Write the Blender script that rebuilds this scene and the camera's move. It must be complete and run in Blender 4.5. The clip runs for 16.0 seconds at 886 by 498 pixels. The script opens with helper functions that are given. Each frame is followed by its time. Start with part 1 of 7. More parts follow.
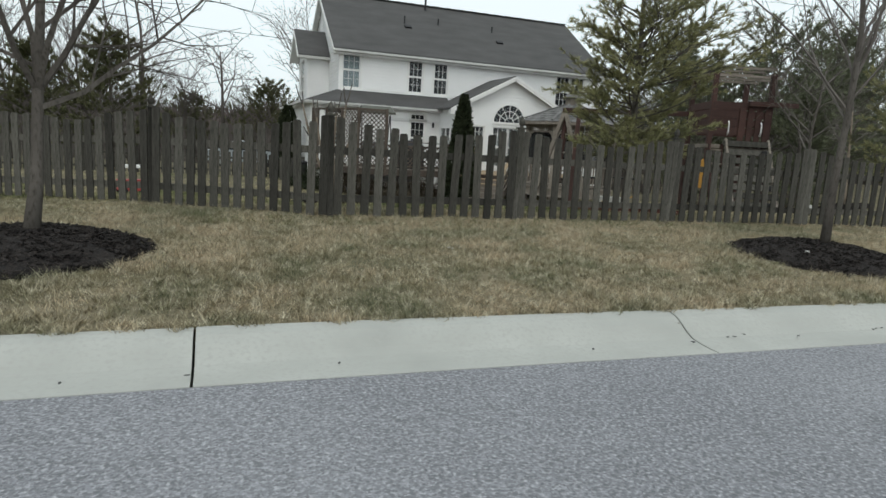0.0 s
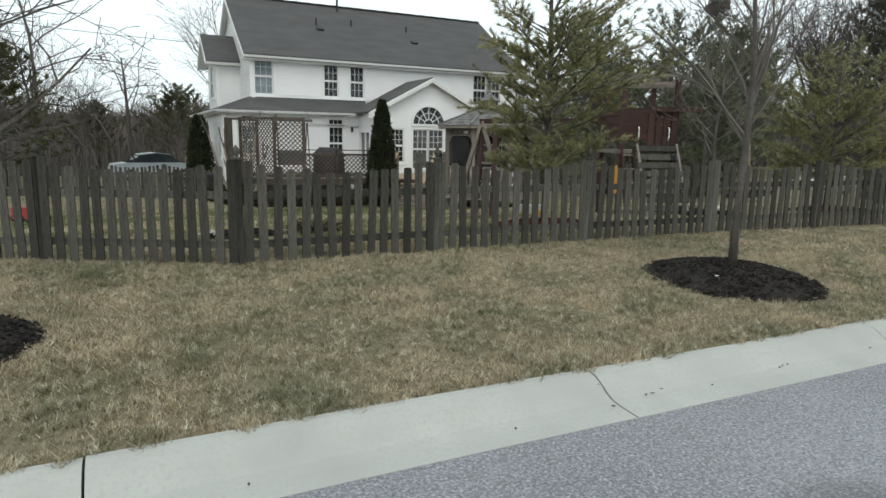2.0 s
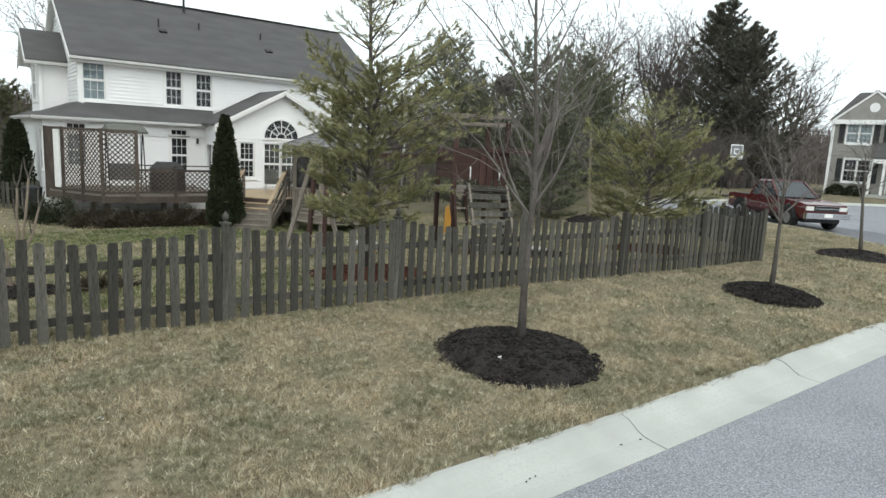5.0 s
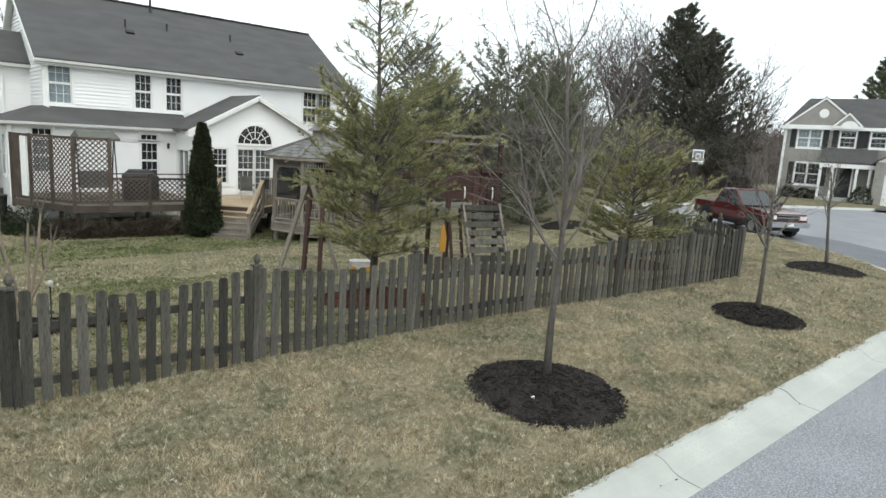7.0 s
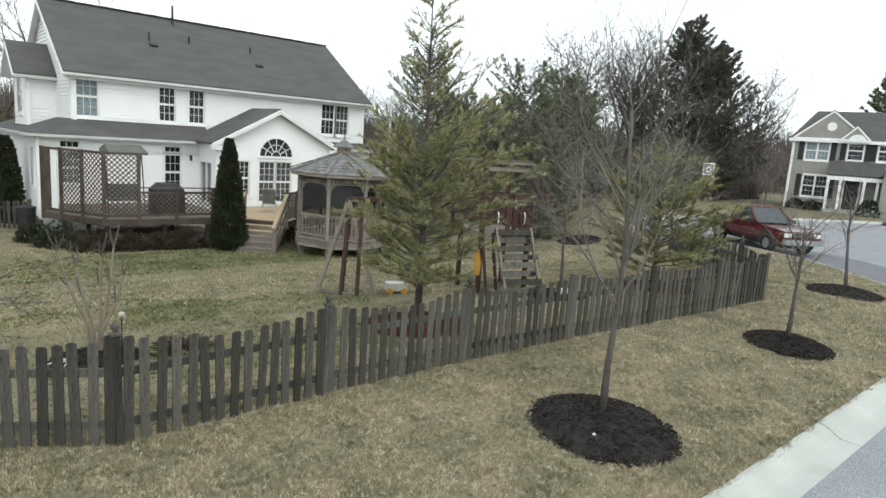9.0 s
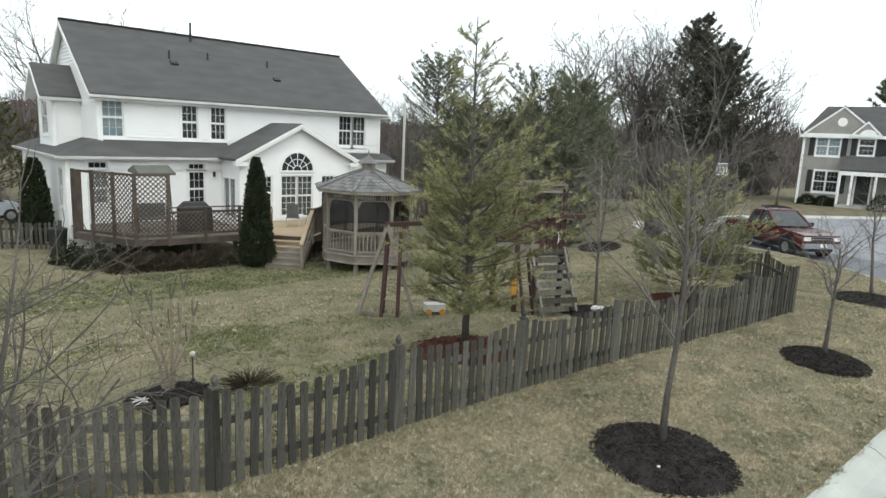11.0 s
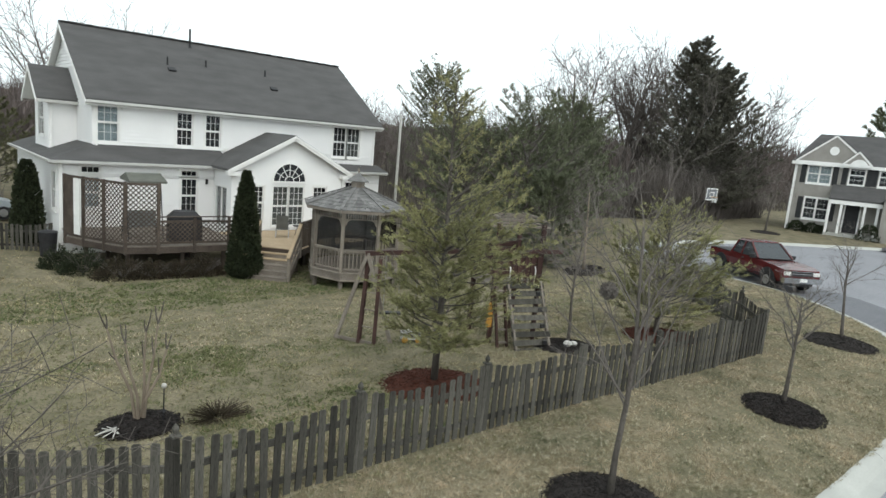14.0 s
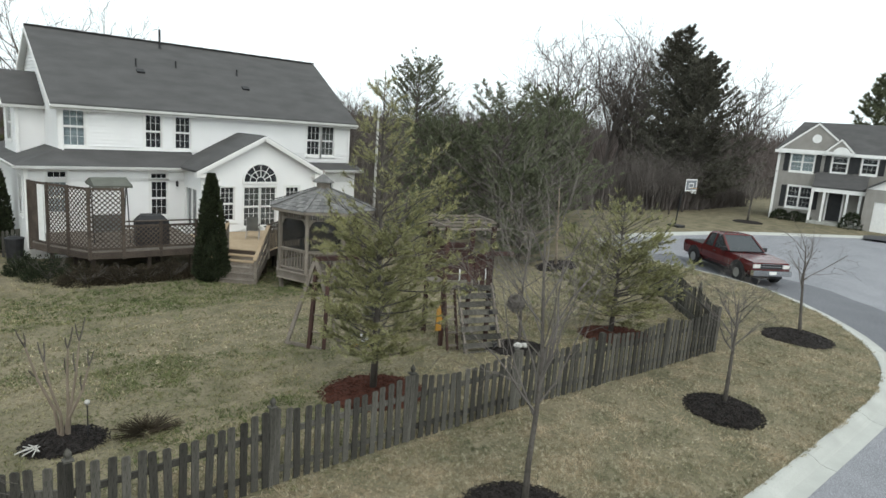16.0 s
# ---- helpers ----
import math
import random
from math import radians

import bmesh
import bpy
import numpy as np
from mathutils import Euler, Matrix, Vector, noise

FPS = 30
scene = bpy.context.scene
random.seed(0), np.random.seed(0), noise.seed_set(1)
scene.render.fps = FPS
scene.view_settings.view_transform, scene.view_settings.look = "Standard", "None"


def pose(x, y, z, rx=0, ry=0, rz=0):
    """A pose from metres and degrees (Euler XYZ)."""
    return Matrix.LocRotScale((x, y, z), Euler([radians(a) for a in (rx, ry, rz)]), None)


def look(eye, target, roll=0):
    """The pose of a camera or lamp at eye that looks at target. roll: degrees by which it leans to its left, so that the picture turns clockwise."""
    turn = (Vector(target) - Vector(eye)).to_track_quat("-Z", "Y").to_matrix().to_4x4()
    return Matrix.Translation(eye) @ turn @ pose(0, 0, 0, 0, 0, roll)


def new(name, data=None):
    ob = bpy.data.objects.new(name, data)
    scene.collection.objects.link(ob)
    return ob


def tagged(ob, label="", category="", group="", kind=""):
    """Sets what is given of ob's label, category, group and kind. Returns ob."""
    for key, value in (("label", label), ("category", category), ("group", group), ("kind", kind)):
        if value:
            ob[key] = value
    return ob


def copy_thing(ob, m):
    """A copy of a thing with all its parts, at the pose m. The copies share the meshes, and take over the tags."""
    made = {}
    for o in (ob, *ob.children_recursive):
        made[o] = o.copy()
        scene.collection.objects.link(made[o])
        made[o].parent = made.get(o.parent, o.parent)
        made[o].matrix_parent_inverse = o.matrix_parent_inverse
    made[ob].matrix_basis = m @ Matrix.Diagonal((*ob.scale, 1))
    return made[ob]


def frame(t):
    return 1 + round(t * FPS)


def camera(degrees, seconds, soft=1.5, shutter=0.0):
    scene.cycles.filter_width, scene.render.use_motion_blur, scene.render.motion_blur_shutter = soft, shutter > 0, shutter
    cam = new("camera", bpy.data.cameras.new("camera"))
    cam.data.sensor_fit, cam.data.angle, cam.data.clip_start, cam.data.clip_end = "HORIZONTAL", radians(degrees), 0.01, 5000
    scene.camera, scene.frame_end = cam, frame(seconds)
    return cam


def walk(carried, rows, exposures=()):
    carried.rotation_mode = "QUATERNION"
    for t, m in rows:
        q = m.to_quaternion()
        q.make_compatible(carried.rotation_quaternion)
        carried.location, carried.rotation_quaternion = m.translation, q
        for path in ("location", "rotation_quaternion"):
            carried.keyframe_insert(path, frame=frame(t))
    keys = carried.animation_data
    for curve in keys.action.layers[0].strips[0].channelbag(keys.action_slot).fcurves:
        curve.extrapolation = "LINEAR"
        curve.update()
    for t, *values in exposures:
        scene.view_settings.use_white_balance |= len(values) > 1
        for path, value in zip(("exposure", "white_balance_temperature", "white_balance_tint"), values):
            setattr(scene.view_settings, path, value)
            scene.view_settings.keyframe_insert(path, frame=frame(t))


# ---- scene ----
cam = camera(70.1, 16.0)
PATH = [
    (0, (-0.04, 0.697, 1.171), (0.64, 2.55, 0.847), 3.3),
    (0.5, (0.051, 0.747, 1.287), (0.97, 2.496, 0.976), 3.4),
    (1, (0.049, 0.805, 1.411), (1.049, 2.509, 1.1), 3.1),
    (1.5, (0.011, 0.866, 1.546), (0.921, 2.615, 1.213), 1.5),
    (2, (0.127, 0.878, 1.686), (1.012, 2.64, 1.345), 0.9),
    (2.5, (0.429, 0.817, 1.819), (1.319, 2.574, 1.472), 1.5),
    (3, (0.833, 0.698, 1.961), (1.755, 2.44, 1.625), 3.6),
    (3.5, (1.123, 0.631, 2.107), (2.062, 2.366, 1.776), 3.4),
    (4, (1.262, 0.628, 2.241), (2.201, 2.362, 1.903), 3.0),
    (4.5, (1.288, 0.654, 2.371), (2.372, 2.3, 2.031), 3.2),
    (5, (1.199, 0.772, 2.496), (2.412, 2.329, 2.17), 2.9),
    (5.2, (1.158, 0.81, 2.554), (2.406, 2.338, 2.229), 2.8),
    (7.3, (0.265, 1.267, 3.127), (1.587, 2.729, 2.786), 3.2),
    (7.5, (0.173, 1.302, 3.169), (1.499, 2.76, 2.828), 3.1),
    (8, (-0.042, 1.397, 3.299), (1.287, 2.852, 2.961), 3.2),
    (8.5, (-0.229, 1.471, 3.438), (1.094, 2.932, 3.101), 3.6),
    (9, (-0.426, 1.512, 3.572), (0.89, 2.98, 3.238), 3.9),
    (11.3, (-1.303, 1.882, 4.264), (0.002, 3.357, 3.917), 2.5),
    (11.5, (-1.352, 1.894, 4.313), (-0.046, 3.369, 3.968), 2.9),
    (12, (-1.456, 1.904, 4.433), (-0.143, 3.373, 4.09), 3.0),
    (12.5, (-1.52, 1.894, 4.567), (-0.203, 3.358, 4.217), 2.9),
    (13, (-1.519, 1.86, 4.695), (-0.21, 3.331, 4.343), 2.3),
    (13.5, (-1.359, 1.699, 4.82), (-0.053, 3.174, 4.476), 2.1),
    (14, (-1.059, 1.451, 4.962), (0.255, 2.92, 4.621), 5.1),
    (14.5, (-0.766, 1.23, 5.092), (0.553, 2.697, 4.759), 3.5),
    (15, (-0.539, 1.054, 5.217), (0.769, 2.529, 4.882), 3.2),
    (15.5, (-0.289, 0.856, 5.331), (1.02, 2.332, 4.998), 3.9),
    (16, (-0.092, 0.723, 5.36), (1.222, 2.185, 4.991), 4.1),
]
walk(cam, [(t, look(eye, target, roll)) for t, eye, target, roll in PATH],
     exposures=((0, -0.18), (2, 0.0), (3.5, 0.20), (5, 0.38), (9, 0.48), (12.5, 0.38), (16, 0.28)))

# ---- world and light: an even, overcast winter sky ----
world = bpy.data.worlds.new("overcast_sky")
scene.world = world
world.use_nodes = True
wn, wl = world.node_tree.nodes, world.node_tree.links
sky = wn.new("ShaderNodeTexSky")
sky.sky_type, sky.sun_disc = "NISHITA", False
sky.sun_elevation, sky.sun_rotation = radians(38), radians(200)
sky.air_density, sky.dust_density, sky.ozone_density = 1.0, 4.0, 1.5
grey = wn.new("ShaderNodeHueSaturation")
grey.inputs["Saturation"].default_value = 0.35
veil = wn.new("ShaderNodeMix")
veil.data_type = "RGBA"
veil.inputs[0].default_value = 0.72
veil.inputs[7].default_value = (11.8, 13.2, 13.5, 1)
wl.new(sky.outputs[0], grey.inputs["Color"])
wl.new(grey.outputs[0], veil.inputs[6])
wl.new(veil.outputs[2], wn["Background"].inputs["Color"])
wn["Background"].inputs["Strength"].default_value = 0.105

sun = new("sun", bpy.data.lights.new("sun", "SUN"))
sun.data.energy, sun.data.angle, sun.data.color = 0.7, radians(25), (1.0, 0.97, 0.93)
sun.matrix_world = look((0, 0, 50), (9, 22, 15))


# ---- materials ----
def mat(name, c1, c2, c3=None, scale=3.0, fine=60.0, rough=0.8, bump=0.3, dist=0.01, stretch=(1, 1, 1), rand=0.0, island=0.0,
        metal=0.0, spec=0.3, world_space=False, contrast=0.5):
    """Two scales of noise between colours, grain relief, and a spread of tone by object or by loose piece."""
    m = bpy.data.materials.new(name)
    m.use_nodes = True
    n, l = m.node_tree.nodes, m.node_tree.links
    p = n["Principled BSDF"]
    p.inputs["Roughness"].default_value = rough
    p.inputs["Metallic"].default_value = metal
    p.inputs["Specular IOR Level"].default_value = spec
    mp = n.new("ShaderNodeMapping")
    mp.inputs["Scale"].default_value = stretch
    if world_space:
        l.new(n.new("ShaderNodeNewGeometry").outputs["Position"], mp.inputs["Vector"])
    else:
        l.new(n.new("ShaderNodeTexCoord").outputs["Object"], mp.inputs["Vector"])
    a, b = n.new("ShaderNodeTexNoise"), n.new("ShaderNodeTexNoise")
    a.inputs["Scale"].default_value, a.inputs["Detail"].default_value = scale, 4
    b.inputs["Scale"].default_value, b.inputs["Detail"].default_value = fine, 3
    for t in (a, b):
        l.new(mp.outputs[0], t.inputs["Vector"])
    r = n.new("ShaderNodeMapRange")
    r.inputs["From Min"].default_value, r.inputs["From Max"].default_value = 0.5 - contrast / 2, 0.5 + contrast / 2
    l.new(a.outputs["Fac"], r.inputs["Value"])
    mix = n.new("ShaderNodeMix")
    mix.data_type = "RGBA"
    mix.inputs[6].default_value, mix.inputs[7].default_value = (*c1, 1), (*c2, 1)
    l.new(r.outputs[0], mix.inputs[0])
    out = mix.outputs[2]
    if c3:
        r2 = n.new("ShaderNodeMapRange")
        r2.inputs["From Min"].default_value, r2.inputs["From Max"].default_value = 0.48, 0.72
        l.new(b.outputs["Fac"], r2.inputs["Value"])
        m3 = n.new("ShaderNodeMix")
        m3.data_type = "RGBA"
        m3.inputs[7].default_value = (*c3, 1)
        l.new(r2.outputs[0], m3.inputs[0])
        l.new(out, m3.inputs[6])
        out = m3.outputs[2]
    hs = n.new("ShaderNodeHueSaturation")
    l.new(out, hs.inputs["Color"])
    if rand or island:
        src = n.new("ShaderNodeObjectInfo").outputs["Random"] if rand else n.new("ShaderNodeNewGeometry").outputs["Random Per Island"]
        v = n.new("ShaderNodeMapRange")
        v.inputs["To Min"].default_value, v.inputs["To Max"].default_value = 1 - (rand or island), 1 + (rand or island)
        l.new(src, v.inputs["Value"])
        l.new(v.outputs[0], hs.inputs["Value"])
    l.new(hs.outputs[0], p.inputs["Base Color"])
    if bump:
        bp = n.new("ShaderNodeBump")
        bp.inputs["Strength"].default_value, bp.inputs["Distance"].default_value = bump, dist
        l.new(b.outputs["Fac"], bp.inputs["Height"])
        l.new(bp.outputs[0], p.inputs["Normal"])
    return m


def glass(name, tint=(0.9, 0.95, 0.95)):
    m = bpy.data.materials.new(name)
    m.use_nodes = True
    p = m.node_tree.nodes["Principled BSDF"]
    p.inputs["Base Color"].default_value = (*tint, 1)
    p.inputs["Transmission Weight"].default_value, p.inputs["Roughness"].default_value = 1.0, 0.02
    p.inputs["IOR"].default_value = 1.28
    return m


M = dict(
    siding=mat("white_vinyl_siding", (0.74, 0.74, 0.73), (0.80, 0.80, 0.79), scale=0.7, fine=40, rough=0.5, bump=0.05),
    trim=mat("white_painted_trim", (0.74, 0.74, 0.72), (0.82, 0.82, 0.80), scale=2, rough=0.45, bump=0.05),
    gutter=mat("gutter_metal", (0.42, 0.42, 0.40), (0.52, 0.52, 0.50), scale=1.5, rough=0.4, bump=0.03),
    shingle=mat("grey_asphalt_shingles", (0.066, 0.065, 0.064), (0.100, 0.098, 0.097), (0.075, 0.073, 0.072), scale=0.8, fine=25, rough=0.9, bump=0.5,
                stretch=(1, 1, 4), spec=0.2),
    glass=glass("window_glass"),
    # near-black backing for panes: the gloom of unlit rooms put into the colour
    dark=mat("unlit_room_sheet", (0.015, 0.016, 0.018), (0.035, 0.035, 0.04), scale=2, rough=0.9, bump=0),
    blind=mat("pale_window_blind", (0.20, 0.24, 0.26), (0.30, 0.34, 0.36), scale=2, fine=30, rough=0.8, bump=0.1, stretch=(0.2, 1, 3)),
    curtain=mat("sheer_curtain", (0.03, 0.03, 0.03), (0.16, 0.16, 0.155), scale=6, fine=30, rough=0.9, bump=0.1, stretch=(4, 1, 0.3)),
    wood_old=mat("weathered_grey_fence_wood", (0.044, 0.041, 0.035), (0.118, 0.112, 0.098), (0.030, 0.032, 0.025), scale=2.6, fine=30, rough=0.9,
                 bump=0.5, dist=0.006, stretch=(5, 5, 0.5), rand=0.5, spec=0.15),
    wood_deck=mat("stained_deck_wood", (0.052, 0.040, 0.033), (0.108, 0.086, 0.070), (0.042, 0.035, 0.029), scale=2, fine=30, rough=0.75, bump=0.3,
                  stretch=(1, 1, 1), rand=0.2, spec=0.2),
    wood_new=mat("bare_tan_step_wood", (0.36, 0.27, 0.17), (0.47, 0.37, 0.25), (0.30, 0.22, 0.14), scale=2, fine=30, rough=0.75, bump=0.3, rand=0.12),
    wood_grey=mat("silvered_cedar", (0.17, 0.145, 0.12), (0.27, 0.24, 0.205), (0.13, 0.11, 0.09), scale=2.5, fine=36, rough=0.85, bump=0.4, rand=0.2,
                  spec=0.2),
    wood_red=mat("red_stained_play_wood", (0.042, 0.022, 0.018), (0.075, 0.038, 0.031), (0.04, 0.024, 0.021), scale=2, fine=30, rough=0.8, bump=0.3, rand=0.2),
    shake=mat("weathered_cedar_shakes", (0.11, 0.108, 0.105), (0.20, 0.196, 0.19), (0.085, 0.082, 0.08), scale=4, fine=30, rough=0.9, bump=0.4, rand=0.3),
    bark=mat("grey_bark", (0.070, 0.062, 0.055), (0.145, 0.132, 0.116), (0.06, 0.052, 0.045), scale=5, fine=50, rough=0.95, bump=0.7, dist=0.01,
             stretch=(1, 1, 0.35), spec=0.1),
    twig=mat("bare_twigs", (0.095, 0.084, 0.076), (0.170, 0.154, 0.139), scale=3, fine=20, rough=0.95, bump=0, spec=0.1),
    pale_twig=mat("pale_tan_stems", (0.17, 0.138, 0.106), (0.26, 0.215, 0.165), scale=4, rough=0.9, bump=0.2),
    far_twig=mat("distant_bare_twigs", (0.078, 0.069, 0.063), (0.145, 0.128, 0.118), scale=0.5, rough=1.0, bump=0, spec=0.05, rand=0.25),
    needle=mat("yellow_green_pine_needles", (0.165, 0.172, 0.080), (0.325, 0.310, 0.150), scale=1.2, fine=8, rough=0.7, bump=0, island=0.35, spec=0.25),
    needle_dark=mat("dark_pine_needles", (0.088, 0.100, 0.064), (0.165, 0.178, 0.108), scale=0.6, fine=5, rough=0.8, bump=0, island=0.35, spec=0.15),
    needle_olive=mat("dull_olive_pine_needles", (0.065, 0.072, 0.036), (0.125, 0.125, 0.064), scale=0.6, fine=5, rough=0.8, bump=0, island=0.35, spec=0.15),
    cedar=mat("dark_cedar_sprays", (0.066, 0.066, 0.052), (0.135, 0.130, 0.102), scale=0.5, fine=5, rough=0.85, bump=0, island=0.4, spec=0.12),
    arbor=mat("arborvitae_sprays", (0.018, 0.026, 0.014), (0.044, 0.052, 0.027), scale=2, fine=9, rough=0.8, bump=0, island=0.4, spec=0.15),
    shrub=mat("brown_green_shrub", (0.030, 0.028, 0.018), (0.066, 0.050, 0.035), scale=2, fine=9, rough=0.85, bump=0, island=0.4, spec=0.1),
    mulch=mat("black_mulch", (0.011, 0.010, 0.010), (0.030, 0.026, 0.024), (0.046, 0.038, 0.033), scale=9, fine=60, rough=0.95, bump=1.0, dist=0.03,
              island=0.5, world_space=True, spec=0.15),
    mulch_red=mat("red_brown_mulch", (0.050, 0.020, 0.014), (0.10, 0.038, 0.025), (0.03, 0.015, 0.012), scale=9, fine=60, rough=0.95, bump=1.0, dist=0.03,
                  island=0.5, world_space=True, spec=0.1),
    blade=mat("dormant_grass_blades", (0.165, 0.165, 0.100), (0.40, 0.325, 0.220), (0.52, 0.48, 0.36), scale=1.7, fine=13, rough=0.85, bump=0, island=0.55,
              world_space=True, spec=0.1, contrast=0.30),
    blade_lush=mat("dull_green_grass_blades", (0.080, 0.108, 0.042), (0.165, 0.175, 0.080), (0.11, 0.125, 0.056), scale=0.8, fine=4, rough=0.85, bump=0, island=0.45,
                   world_space=True, spec=0.1, contrast=0.3),
    faded=mat("faded_pale_plastic", (0.36, 0.35, 0.32), (0.46, 0.45, 0.42), scale=6, rough=0.6, bump=0.05),
    blade_green=mat("winter_green_grass_blades", (0.105, 0.125, 0.055), (0.36, 0.315, 0.20), (0.21, 0.195, 0.105), scale=0.40, fine=3.2, rough=0.85, bump=0,
                    island=0.5, world_space=True, spec=0.1, contrast=0.24),
    concrete=mat("pale_kerb_concrete", (0.33, 0.335, 0.31), (0.43, 0.435, 0.405), (0.36, 0.36, 0.335), scale=1.6, fine=38, rough=0.85, bump=0.25, dist=0.004,
                 world_space=True),
    soil=mat("dry_soil_and_thatch", (0.13, 0.105, 0.075), (0.22, 0.18, 0.13), scale=20, fine=80, rough=1, bump=0.3, island=0.4),
    steel=mat("dull_steel", (0.30, 0.30, 0.30), (0.42, 0.42, 0.42), scale=3, rough=0.35, metal=0.9, bump=0.02),
    chrome=mat("chrome", (0.55, 0.56, 0.57), (0.65, 0.66, 0.67), scale=3, rough=0.15, metal=1.0, bump=0),
    black=mat("black_plastic", (0.012, 0.012, 0.013), (0.03, 0.03, 0.032), scale=4, rough=0.55, bump=0.05),
    rubber=mat("tyre_rubber", (0.012, 0.012, 0.012), (0.03, 0.03, 0.03), scale=8, rough=0.85, bump=0.2),
    red_paint=mat("dark_red_truck_paint", (0.062, 0.009, 0.010), (0.088, 0.014, 0.014), scale=1.5, rough=0.18, bump=0.0, spec=0.5),
    silver_paint=mat("pale_blue_silver_paint", (0.25, 0.29, 0.31), (0.34, 0.38, 0.40), scale=1.5, rough=0.3, bump=0.0, spec=0.5),
    lamp_glass=mat("clear_lamp_lens", (0.55, 0.55, 0.52), (0.7, 0.7, 0.68), scale=4, rough=0.15, bump=0, spec=0.6),
    yellow=mat("yellow_plastic", (0.36, 0.18, 0.03), (0.44, 0.23, 0.04), scale=3, rough=0.5, bump=0.02),
    white=mat("white_plastic", (0.68, 0.68, 0.66), (0.78, 0.78, 0.76), scale=5, rough=0.5, bump=0.05),
    stone=mat("pale_stone", (0.42, 0.41, 0.38), (0.58, 0.57, 0.54), scale=8, rough=0.9, bump=0.5),
    brick=mat("grey_brown_brick_and_siding", (0.245, 0.232, 0.212), (0.315, 0.30, 0.275), scale=1.5, fine=20, rough=0.85, bump=0.3),
    shutter=mat("black_shutters", (0.016, 0.017, 0.018), (0.03, 0.03, 0.032), scale=4, rough=0.6, bump=0.1),
    canvas=mat("grey_green_canvas", (0.085, 0.088, 0.075), (0.12, 0.122, 0.105), scale=3, fine=80, rough=0.9, bump=0.2),
    sling=mat("grey_sling_fabric", (0.10, 0.105, 0.10), (0.16, 0.165, 0.16), scale=3, fine=90, rough=0.8, bump=0.2),
)



def screen_material():
    """Dark mesh that lets half the light through."""
    m = bpy.data.materials.new("dark_insect_mesh")
    m.use_nodes = True
    n, l = m.node_tree.nodes, m.node_tree.links
    n["Principled BSDF"].inputs["Base Color"].default_value = (0.012, 0.012, 0.012, 1)
    n["Principled BSDF"].inputs["Roughness"].default_value = 0.9
    n["Principled BSDF"].inputs["Alpha"].default_value = 0.58
    return m


M["screen"] = screen_material()

